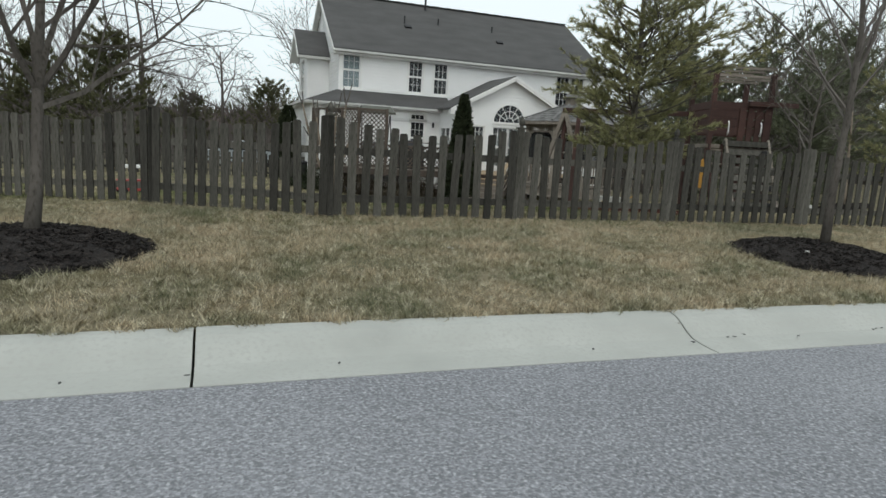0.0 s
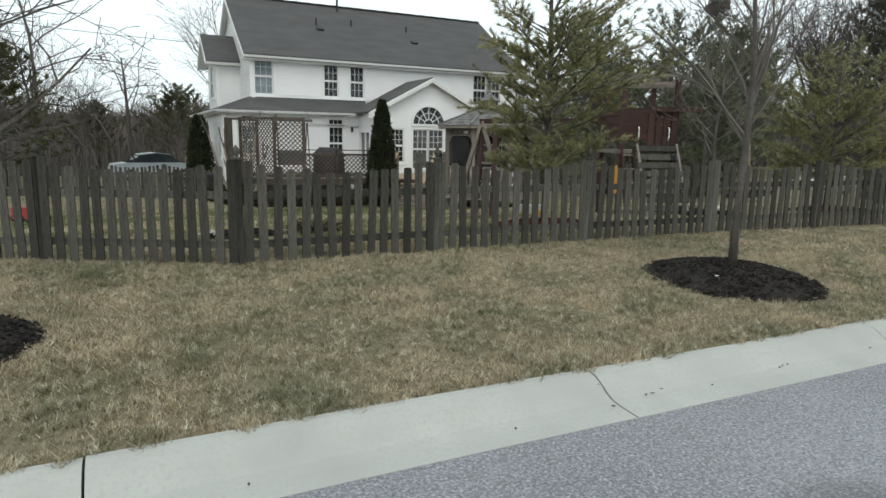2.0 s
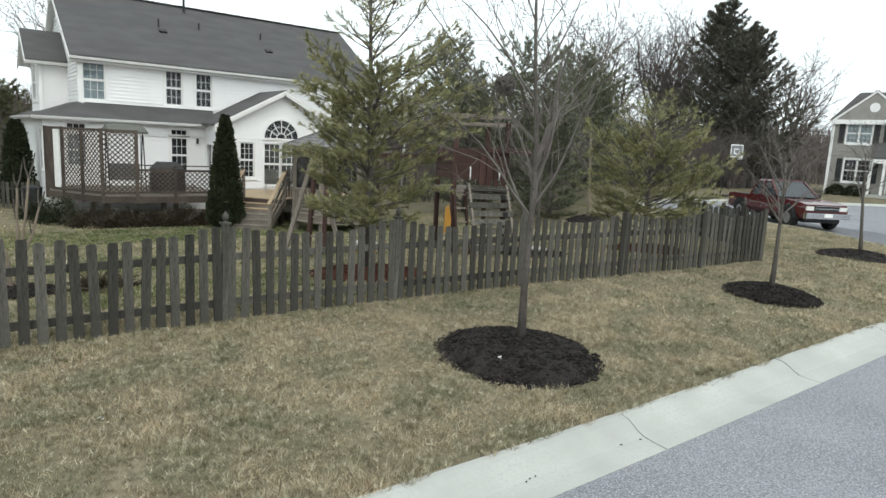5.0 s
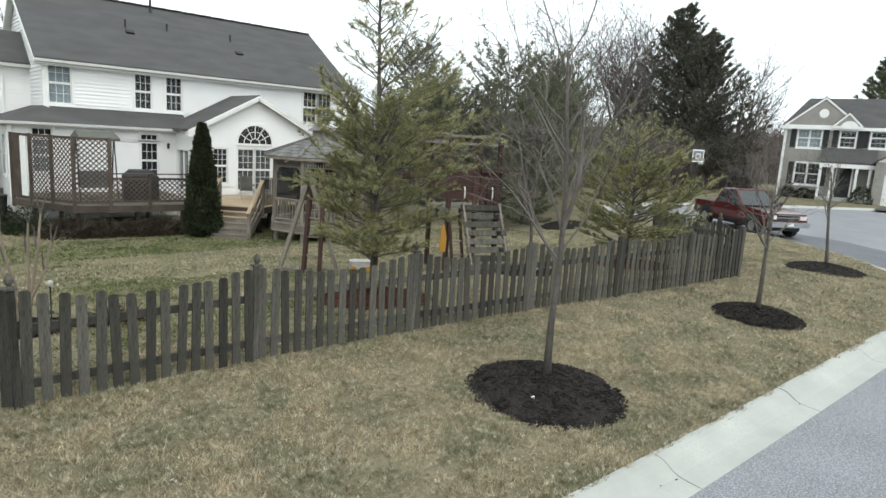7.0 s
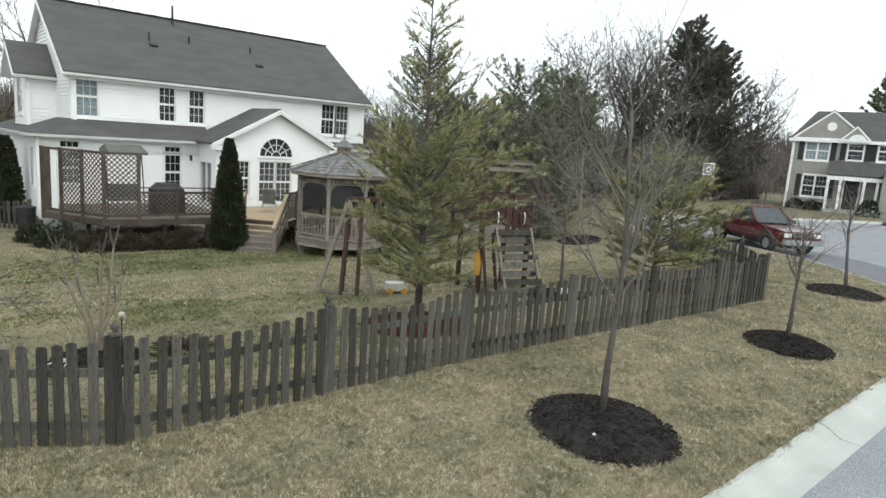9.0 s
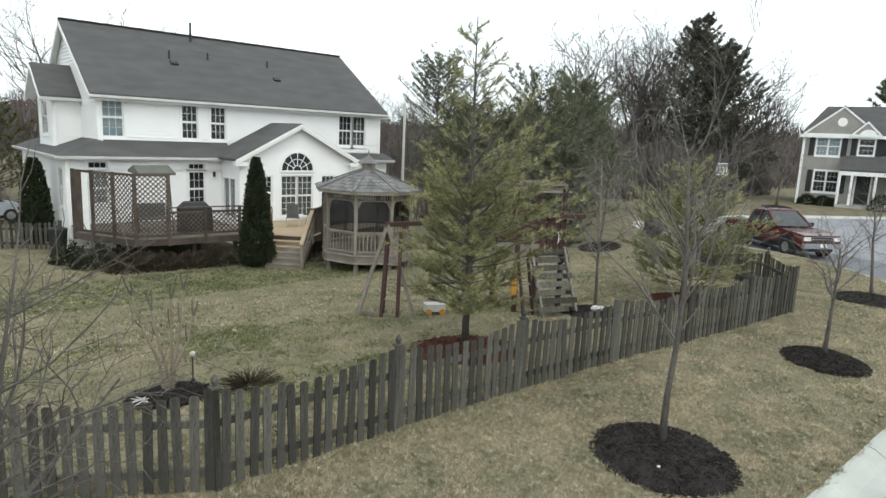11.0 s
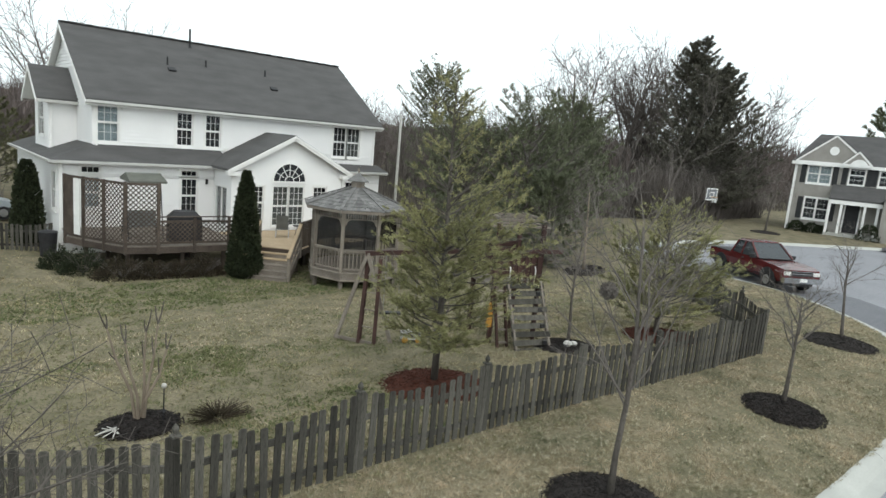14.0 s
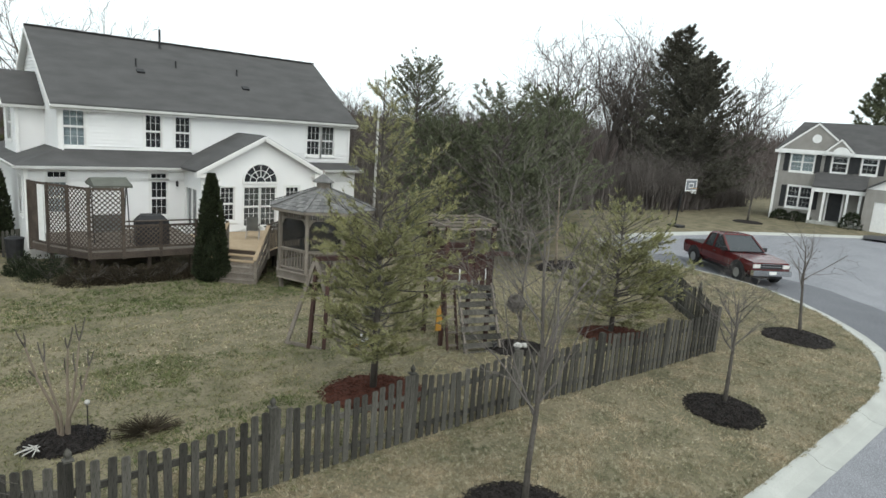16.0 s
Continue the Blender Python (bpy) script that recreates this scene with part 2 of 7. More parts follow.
# ---- mesh building ----
class Geo:
    """Gathers vertices and faces of one mesh."""

    def __init__(self):
        self.v, self.f = [], []

    def add(self, verts, faces, m=None):
        k = len(self.v)
        self.v += [tuple(m @ Vector(p)) for p in verts] if m else [tuple(p) for p in verts]
        self.f += [tuple(i + k for i in face) for face in faces]
        return self

    def box(self, x0, x1, y0, y1, z0, z1, m=None, c=0.0):
        """A box, its long edges chamfered by c."""
        if c <= 0:
            vs = [(x, y, z) for z in (z0, z1) for x, y in ((x0, y0), (x1, y0), (x1, y1), (x0, y1))]
            return self.add(vs, [(3, 2, 1, 0), (4, 5, 6, 7), (0, 1, 5, 4), (1, 2, 6, 5), (2, 3, 7, 6), (3, 0, 4, 7)], m)
        ring = [(x0 + c, y0), (x1 - c, y0), (x1, y0 + c), (x1, y1 - c), (x1 - c, y1), (x0 + c, y1), (x0, y1 - c), (x0, y0 + c)]
        return self.prism([(x, y) for x, y in ring], z0, z1, m)

    def prism(self, ring, z0, z1, m=None):
        n = len(ring)
        vs = [(x, y, z0) for x, y in ring] + [(x, y, z1) for x, y in ring]
        fs = [tuple(range(n - 1, -1, -1)), tuple(range(n, 2 * n))] + [(i, (i + 1) % n, (i + 1) % n + n, i + n) for i in range(n)]
        return self.add(vs, fs, m)

    def plate(self, ring, y0, y1, m=None):
        """A shape in x and z, thick from y0 to y1."""
        n = len(ring)
        vs = [(x, y0, z) for x, z in ring] + [(x, y1, z) for x, z in ring]
        fs = [tuple(range(n)), tuple(range(2 * n - 1, n - 1, -1))] + [(i + n, (i + 1) % n + n, (i + 1) % n, i) for i in range(n)]
        return self.add(vs, fs, m)

    def beam(self, a, b, w, h, c=0.0):
        """A board of width w and height h from a to b."""
        a, b = Vector(a), Vector(b)
        q = (b - a).to_track_quat("Y", "Z").to_matrix().to_4x4()
        return self.box(-w / 2, w / 2, 0, (b - a).length, -h / 2, h / 2, Matrix.Translation(a) @ q, 0)

    def tube(self, pts, radii, sides=6, cap=True):
        pts = [Vector(p) for p in pts]
        k, rings = len(self.v), len(pts)
        side = None
        for i, p in enumerate(pts):
            d = (pts[min(i + 1, rings - 1)] - pts[max(i - 1, 0)])
            d = d.normalized() if d.length > 1e-9 else Vector((0, 0, 1))
            if side is None or abs(side.dot(d)) > 0.95:
                side = d.orthogonal()
            side = (side - d * side.dot(d)).normalized()
            up = d.cross(side)
            for j in range(sides):
                a = 2 * math.pi * j / sides
                self.v.append(tuple(p + radii[i] * (math.cos(a) * side + math.sin(a) * up)))
        for i in range(rings - 1):
            for j in range(sides):
                a, b = k + i * sides + j, k + i * sides + (j + 1) % sides
                self.f.append((a, b, b + sides, a + sides))
        if cap:
            self.f.append(tuple(k + j for j in range(sides - 1, -1, -1)))
            self.f.append(tuple(k + (rings - 1) * sides + j for j in range(sides)))
        return self

    def ball(self, c, r, n=10, rough=0.0, flat=1.0):
        k, rings = len(self.v), max(4, n // 2)
        self.v.append((c[0], c[1], c[2] - r * flat))
        for i in range(1, rings):
            for j in range(n):
                t, a = math.pi * i / rings, 2 * math.pi * j / n
                s = r * (1 + rough * random.uniform(-1, 1))
                self.v.append((c[0] + s * math.sin(t) * math.cos(a), c[1] + s * math.sin(t) * math.sin(a), c[2] - s * flat * math.cos(t)))
        self.v.append((c[0], c[1], c[2] + r * flat))
        e = len(self.v) - 1
        for j in range(n):
            self.f.append((k, k + 1 + (j + 1) % n, k + 1 + j))
            self.f.append((e, e - n + j, e - n + (j + 1) % n))
            for i in range(rings - 2):
                a, b = k + 1 + i * n + j, k + 1 + i * n + (j + 1) % n
                self.f.append((a, b, b + n, a + n))
        return self

    def mesh(self, name, material, smooth=False):
        me = bpy.data.meshes.new(name)
        me.from_pydata(self.v, [], self.f)
        me.materials.append(material)
        if smooth:
            me.polygons.foreach_set("use_smooth", [True] * len(me.polygons))
        me.update()
        return me


class Slopes(list):
    """Roof slopes, each of which becomes a part of its own."""


def part(name, geo, material=None, parent=None, label="", smooth=False, at=None):
    """One mesh object under a thing or a part. geo is a Geo or a finished mesh."""
    if isinstance(geo, Slopes):
        return [part(name, g, material, parent, label, smooth, at) for g in geo][0]
    me = geo.mesh(name, material, smooth) if isinstance(geo, Geo) else geo
    ob = new(name, me)
    ob.parent = parent
    if at is not None:
        ob.matrix_basis = at
    return tagged(ob, label)


def thing(name, label, category, group="", kind="", at=None):
    ob = new(name)
    ob.empty_display_size = 0.2
    if at is not None:
        ob.matrix_basis = at
    return tagged(ob, label, category, group, kind)


def spin(z):
    return pose(0, 0, 0, 0, 0, z)


# ---- the lie of the land ----
def smooth_path(pts, step=0.8):
    out = []
    pts = [Vector(p) for p in pts]
    for i in range(len(pts) - 1):
        p0, p1, p2, p3 = pts[max(i - 1, 0)], pts[i], pts[i + 1], pts[min(i + 2, len(pts) - 1)]
        n = max(1, int((p2 - p1).length / step))
        for k in range(n):
            t = k / n
            m1, m2 = (p2 - p0) * 0.5, (p3 - p1) * 0.5
            if (p1 - p0).length > 1e-6 and (p2 - p1).length > 1e-6:
                m1 *= min(1.0, 2 * (p2 - p1).length / (p2 - p0).length)
            m2 *= min(1.0, 2 * (p2 - p1).length / max((p3 - p1).length, 1e-6))
            out.append((2 * t**3 - 3 * t**2 + 1) * p1 + (t**3 - 2 * t**2 + t) * m1 + (3 * t**2 - 2 * t**3) * p2 + (t**3 - t**2) * m2)
    return out + [pts[-1]]


KERB = smooth_path([(-70, 4.24), (-20, 4.24), (0, 4.24), (6, 4.12), (14.5, 4.12), (17, 4.26), (19.5, 4.86), (22.1, 6.36), (24.25, 8.42), (25.7, 10.4),
                    (26.4, 13), (26.4, 16), (26.8, 18.5), (28.8, 20.5), (32, 21.1), (35, 20.7), (42, 18.9), (52, 13.8), (75, 2), (120, -20)])
KA = np.array([(p.x, p.y) for p in KERB])


def kerb_distance(x, y):
    """Signed distance to the back of the kerb, positive on the grass side."""
    p = np.stack([np.asarray(x, float).ravel(), np.asarray(y, float).ravel()], 1)
    best, sign = np.full(len(p), 1e9), np.ones(len(p))
    for a, b in zip(KA[:-1], KA[1:]):
        d = b - a
        t = np.clip(((p - a) @ d) / (d @ d), 0, 1)
        off = p - (a + t[:, None] * d)
        r = np.hypot(off[:, 0], off[:, 1])
        near = r < best
        best = np.where(near, r, best)
        sign = np.where(near, np.where(d[0] * off[:, 1] - d[1] * off[:, 0] >= 0, 1, -1), sign)
    return (best * sign).reshape(np.shape(x))


def land(x, y):
    """Height of the grass."""
    x, y = np.asarray(x, float), np.asarray(y, float)
    d = kerb_distance(x, y)
    yard = np.interp(y, [4, 6, 8.3, 10, 13, 18, 23, 30, 60, 120], [0.12, 0.22, 0.25, 0.2, -0.03, -0.52, -0.93, -1.0, -0.8, -0.2])
    edge = 0.122 + 0.05 * np.clip(d, 0, 2)
    s = np.clip(d / 7, 0, 1)
    s = s * s * (3 - 2 * s) * np.clip((30 - x) / 5, 0, 1)
    h = edge + (yard - edge) * s + np.where(d > 0.4, 0.008 * np.sin(x * 1.3 + 0.6 * y) * np.sin(y * 1.1 - 0.4 * x), 0)
    h = h - 0.25 * np.exp(-((x - 20.5) ** 2 + (y - 12.5) ** 2) / 12) * np.clip(d / 3, 0, 1)
    u, v = np.clip((5 - x) / 4, 0, 1), np.clip((y - 23) / 6, 0, 1)
    h = h + 0.30 * u * u * (3 - 2 * u) * v * v * (3 - 2 * v) * np.clip((45 - y) / 8, 0, 1)
    far = np.hypot(x - 10, y - 15)
    h = h + np.clip((far - 85) / 120, 0, 1.5) ** 1.5 * 5
    return np.where(d < -0.03, -0.14, h)


TX, TY = np.arange(-135, 145, 0.5), np.arange(-60, 145, 0.5)
TABLE = land(*np.meshgrid(TX, TY))


def ground_at(x, y):
    """Height of the grass at one spot, from a table."""
    u, v = (x + 135) * 2, (y + 60) * 2
    i, j = min(max(int(u), 0), len(TX) - 2), min(max(int(v), 0), len(TY) - 2)
    u, v = min(max(u - i, 0.0), 1.0), min(max(v - j, 0.0), 1.0)
    t = TABLE
    return float((t[j, i] * (1 - u) + t[j, i + 1] * u) * (1 - v) + (t[j + 1, i] * (1 - u) + t[j + 1, i + 1] * u) * v)

# ---- ground, road, kerb ----
def grid_mesh(name, xs, ys, height, material):
    X, Y = np.meshgrid(xs, ys)
    Z = height(X, Y)
    v = np.stack([X.ravel(), Y.ravel(), Z.ravel()], 1)
    w, h = len(xs), len(ys)
    i = (np.arange(h - 1)[:, None] * w + np.arange(w - 1)[None]).ravel()
    f = np.stack([i, i + 1, i + 1 + w, i + w], 1)
    me = bpy.data.meshes.new(name)
    me.from_pydata(v.tolist(), [], f.tolist())
    me.materials.append(material)
    me.polygons.foreach_set("use_smooth", [True] * len(me.polygons))
    return me


def span(*stops):
    out = []
    for a, b, s in stops:
        out += list(np.arange(a, b - 1e-6, s))
    return np.array(out + [stops[-1][1]])


def lawn_material():
    """Dormant turf: straw and dull green patches over soil, with fine blade grain."""
    m = mat("dormant_lawn_turf", (0.114, 0.107, 0.066), (0.225, 0.193, 0.132), (0.086, 0.073, 0.047), scale=1.4, fine=16, rough=0.95, bump=0.8, dist=0.03,
            world_space=True, spec=0.1, contrast=0.4)
    return m


lawn = lawn_material()
ground = part("ground", grid_mesh("ground", span((-600, -120, 40), (-120, -30, 10), (-30, -6, 1.0), (-6, 13, 0.25), (13, 27, 0.12), (27, 60, 1.0), (60, 160, 8), (160, 700, 45)),
                                  span((-300, -20, 40), (-20, 3.6, 2.0), (3.6, 4.5, 0.05), (4.5, 14, 0.12), (14, 30, 0.25), (30, 60, 1.0), (60, 160, 6), (160, 700, 45)),
                                  land, lawn))
tagged(ground, "dormant tan and dull green winter lawn, sloping gently", "ground", kind="structure")


def asphalt_material(name, c1, c2, c3):
    m = mat(name, c1, c2, c3, scale=0.55, fine=55, rough=0.75, bump=0.6, dist=0.006,
            world_space=True, spec=0.3)
    n, l = m.node_tree.nodes, m.node_tree.links
    # a second, coarser set of pale and dark stones
    geo, vor = n.new("ShaderNodeNewGeometry"), n.new("ShaderNodeTexVoronoi")
    vor.inputs["Scale"].default_value = 85
    l.new(geo.outputs["Position"], vor.inputs["Vector"])
    hs = next(x for x in n if x.bl_idname == "ShaderNodeHueSaturation")
    sep = n.new("ShaderNodeSeparateColor")
    l.new(vor.outputs["Color"], sep.inputs[0])
    r = n.new("ShaderNodeMapRange")
    r.inputs["To Min"].default_value, r.inputs["To Max"].default_value = 0.76, 1.48
    l.new(sep.outputs[0], r.inputs["Value"])
    # a dark worn spot with a frayed rim
    mp, wob, reach = n.new("ShaderNodeMapping"), n.new("ShaderNodeTexNoise"), n.new("ShaderNodeVectorMath")
    mp.vector_type, reach.operation = "TEXTURE", "LENGTH"
    mp.inputs["Location"].default_value, mp.inputs["Scale"].default_value = (3.19, 2.48, 0), (0.40, 0.22, 1)
    mp.inputs["Rotation"].default_value = (0, 0, radians(-25))
    wob.inputs["Scale"].default_value, wob.inputs["Detail"].default_value = 9, 5
    l.new(geo.outputs["Position"], mp.inputs["Vector"])
    l.new(geo.outputs["Position"], wob.inputs["Vector"])
    l.new(mp.outputs[0], reach.inputs[0])
    add, edge_, mul = n.new("ShaderNodeMath"), n.new("ShaderNodeMapRange"), n.new("ShaderNodeMath")
    mul.operation = "MULTIPLY"
    l.new(reach.outputs["Value"], add.inputs[0])
    l.new(wob.outputs["Fac"], add.inputs[1])
    edge_.inputs["From Min"].default_value, edge_.inputs["From Max"].default_value = 0.9, 1.6
    edge_.inputs["To Min"].default_value = 0.74
    l.new(add.outputs[0], edge_.inputs["Value"])
    l.new(r.outputs[0], mul.inputs[0])
    l.new(edge_.outputs[0], mul.inputs[1])
    l.new(mul.outputs[0], hs.inputs["Value"])
    return m


def offset_path(dist):
    """The kerb's line moved towards the road by dist."""
    out = []
    for i in range(len(KA)):
        d = KA[min(i + 1, len(KA) - 1)] - KA[max(i - 1, 0)]
        d = d / np.hypot(*d)
        out.append((KA[i][0] + d[1] * dist, KA[i][1] - d[0] * dist))
    return out


from mathutils.geometry import tessellate_polygon

edge = offset_path(0.555)
ring = [Vector((x, y, 0.0)) for x, y in edge] + [Vector((120, -80, 0)), Vector((-70, -80, 0))]
g = Geo()
g.add([tuple(p) for p in ring], [t for t in tessellate_polygon([ring])])
road = part("road", g, asphalt_material("worn_grey_asphalt", (0.135, 0.138, 0.150), (0.200, 0.203, 0.217), (0.30, 0.30, 0.315)))
for p in road.data.polygons:
    if p.normal.z < 0:
        p.flip()
tagged(road, "worn light grey asphalt street with exposed pale aggregate", "road", kind="structure")

# a resurfaced darker strip along the bend
inner, outer = offset_path(0.57), offset_path(3.3)
bend = [i for i in range(len(KA)) if 19.8 < KA[i][0] < 27.5 and KA[i][1] < 17]
strip = [(*inner[i], 0.0045) for i in bend] + [(outer[i][0] + 0.10 * math.sin(i * 1.7), outer[i][1] + 0.10 * math.sin(i * 2.3), 0.0045) for i in reversed(bend)]
n = len(bend)
dark_asphalt = asphalt_material("newer_dark_asphalt", (0.080, 0.083, 0.092), (0.110, 0.113, 0.124), (0.16, 0.16, 0.17))
tagged(part("road_patch", Geo().add(strip, [(i + 1, i, 2 * n - 1 - i, 2 * n - 2 - i) for i in range(n - 1)]), dark_asphalt), "darker resurfaced strip of asphalt along the bend", "road", kind="structure")
PROFILE = [(0.56, -0.14), (0.56, 0.004), (0.41, 0.009), (0.32, 0.020), (0.255, 0.046), (0.195, 0.086), (0.135, 0.117), (0.07, 0.131), (0.015, 0.130), (0.0, 0.114), (0.0, -0.14)]


def kerb():
    """A rolled concrete kerb in cast lengths with open joints."""
    k = thing("kerb", "pale rolled concrete kerb and gutter with cracked joints", "kerb", kind="structure")
    run = [0.0]
    for a, b in zip(KERB[:-1], KERB[1:]):
        run.append(run[-1] + (b - a).length)
    start = 69.86

    def at(s):
        i = max(0, min(len(run) - 2, int(np.searchsorted(run, s)) - 1))
        p = KERB[i].lerp(KERB[i + 1], (s - run[i]) / (run[i + 1] - run[i]))
        j = i + 2 if i + 2 < len(KERB) else i + 1
        d = (KERB[j] - KERB[max(i - 1, 0)]).normalized()
        return p, Vector((d.y, -d.x))

    n0, n1 = int((run[0] - start) / 3.04), int((run[-1] - start) / 3.04)
    for n in range(n0, n1):
        a, b = start + n * 3.04 + 0.007, start + (n + 1) * 3.04 - 0.007
        if KERB[0].x + a > -40 and a >= 0:
            geo, steps, m = Geo(), 8, len(PROFILE)
            dip = random.uniform(-0.004, 0.004)
            for i in range(steps + 1):
                p, side = at(a + (b - a) * i / steps)
                geo.v += [(p.x + side.x * o, p.y + side.y * o, z + (dip if z > 0.02 else 0)) for o, z in PROFILE]
            for i in range(steps):
                geo.f += [(i * m + j, i * m + (j + 1) % m, (i + 1) * m + (j + 1) % m, (i + 1) * m + j) for j in range(m)]
            geo.f += [tuple(range(m - 1, -1, -1)), tuple(steps * m + j for j in range(m))]
            part("kerb_stone", geo, M["concrete"], k)
    return k


kerb()

# ---- picket fences ----
def picket_mesh(h, w=0.099, t=0.019):
    g = Geo()
    c = 0.018
    g.plate([(-w / 2, 0), (w / 2, 0), (w / 2, h - c), (w / 2 - c, h), (-w / 2 + c, h), (-w / 2, h - c)], -t / 2, t / 2)
    return g.mesh("picket", M["wood_old"])


PICKETS = {round(h, 2): picket_mesh(h) for h in np.arange(0.80, 1.32, 0.02)}


def post_mesh(h):
    g = Geo()
    g.box(-0.037, 0.037, -0.037, 0.037, -0.15, h, c=0.006)
    return g.mesh("post", M["wood_old"])


def finial_mesh():
    g = Geo()
    g.box(-0.055, 0.055, -0.055, 0.055, 0, 0.022)
    g.tube([(0, 0, 0.02), (0, 0, 0.04), (0, 0, 0.07), (0, 0, 0.10), (0, 0, 0.135), (0, 0, 0.16)], [0.030, 0.022, 0.040, 0.042, 0.022, 0.004], 8)
    return g.mesh("finial", M["wood_old"])


POST, FINIAL = post_mesh(1.20), finial_mesh()


def fence(posts, label, tall=1.16, low=1.02, gap=0.159, capped=(), lean=0.012, face=-1):
    """Posts, two rails a bay, and pickets whose tops dip between the posts. face: the side of the rails on which the pickets hang."""
    f = thing("picket_fence", label, "fence")
    for i, (x, y) in enumerate(posts):
        p = part("post", POST, M["wood_old"], f, at=pose(x, y, ground_at(x, y), random.uniform(-1, 1), random.uniform(-1, 1), random.uniform(-3, 3)))
        if i in capped:
            part("finial", FINIAL, M["wood_old"], p, "turned acorn post cap", at=pose(0, 0, 1.20))
    for (x0, y0), (x1, y1) in zip(posts[:-1], posts[1:]):
        a, b = Vector((x0, y0)), Vector((x1, y1))
        d = (b - a).normalized()
        side = Vector((-d.y, d.x)) * face
        yaw = math.degrees(math.atan2(d.y, d.x))
        za, zb, length = ground_at(x0, y0), ground_at(x1, y1), (b - a).length
        for z in (0.24, 0.80):
            part("rail", Geo().beam((x0, y0, za + z), (x1, y1, zb + z), 0.038, 0.085), M["wood_old"], f)
        n = round(length / gap)
        for k in range(n):
            s = (k + 0.5) / n
            q = a + (b - a) * s + side * 0.032
            dip = math.sin(math.pi * s)
            h = round(round((tall - (tall - low) * dip + random.uniform(-0.012, 0.012)) / 0.02) * 0.02, 2)
            z = za + (zb - za) * s + 0.035 + random.uniform(-0.015, 0.012)
            me = PICKETS[min(max(h, 0.80), 1.30)]
            part("picket", me, M["wood_old"], f, at=pose(q.x, q.y, z, random.gauss(0, 0.6), random.gauss(0, lean * 60), yaw + random.gauss(0, 1.2)))
    return f


FENCE = [(-8.95, 14.75), (-6.9, 13.4), (-4.85, 12.05), (-2.8, 10.7), (-0.78, 9.4), (1.25, 8.2), (3.70, 8.25), (6.13, 8.2), (8.57, 8.08), (11.0, 7.9), (13.42, 7.72),
         (15.75, 7.6), (17.65, 9.1), (19.5, 10.65), (21.3, 12.3), (23.0, 14.1)]
fence(FENCE, "weathered grey picket fence with scalloped tops round the back yard", capped=(4, 5, 6, 7, 12))
fence([(-14 + 2.23 * i, 29.3 + 0.18 * i) for i in range(9)], "weathered grey picket fence beside the house", capped=())

# ---- houses ----
def wall_courses(geo, width, z0, z1, openings=(), shape=None, course=0.155, thick=0.16, lap=0.034):
    """A wall of lapped boards in local x and z, its face towards -y at y = 0. shape(z) gives the ends of a course; openings are (x0, x1, z0, z1)."""
    cuts = sorted({z0, z1, *[z for o in openings for z in o[2:]]})
    levels = []
    for a, b in zip(cuts[:-1], cuts[1:]):
        n = max(1, round((b - a) / course))
        levels += [(a + (b - a) * i / n, a + (b - a) * (i + 1) / n) for i in range(n)]
    for a, b in levels:
        lo0, hi0 = shape(a) if shape else (0, width)
        lo1, hi1 = shape(b) if shape else (0, width)
        blocks = sorted((o[0], o[1]) for o in openings if o[2] < b - 1e-4 and o[3] > a + 1e-4)
        runs, x = [], None
        left = (lo0, lo1)
        for p, q in blocks:
            runs.append((left, (p, p)))
            left = (q, q)
        runs.append((left, (hi0, hi1)))
        for (l0, l1), (r0, r1) in runs:
            if r0 - l0 > 0.005:
                vs = [(l0, -lap, a), (r0, -lap, a), (r0, thick, a), (l0, thick, a), (l1, 0, b), (r1, 0, b), (r1, thick, b), (l1, thick, b)]
                geo.add(vs, [(3, 2, 1, 0), (4, 5, 6, 7), (0, 1, 5, 4), (1, 2, 6, 5), (2, 3, 7, 6), (3, 0, 4, 7)])
    return geo


def sash_bars(geo, x0, x1, z0, z1, cols, rows, y0, y1, bar=0.016):
    for i in range(1, cols):
        x = x0 + (x1 - x0) * i / cols
        geo.box(x - bar / 2, x + bar / 2, y0, y1, z0, z1)
    for i in range(1, rows):
        z = z0 + (z1 - z0) * i / rows
        geo.box(x0, x1, y0 + 0.001, y1 - 0.001, z - bar / 2, z + bar / 2)


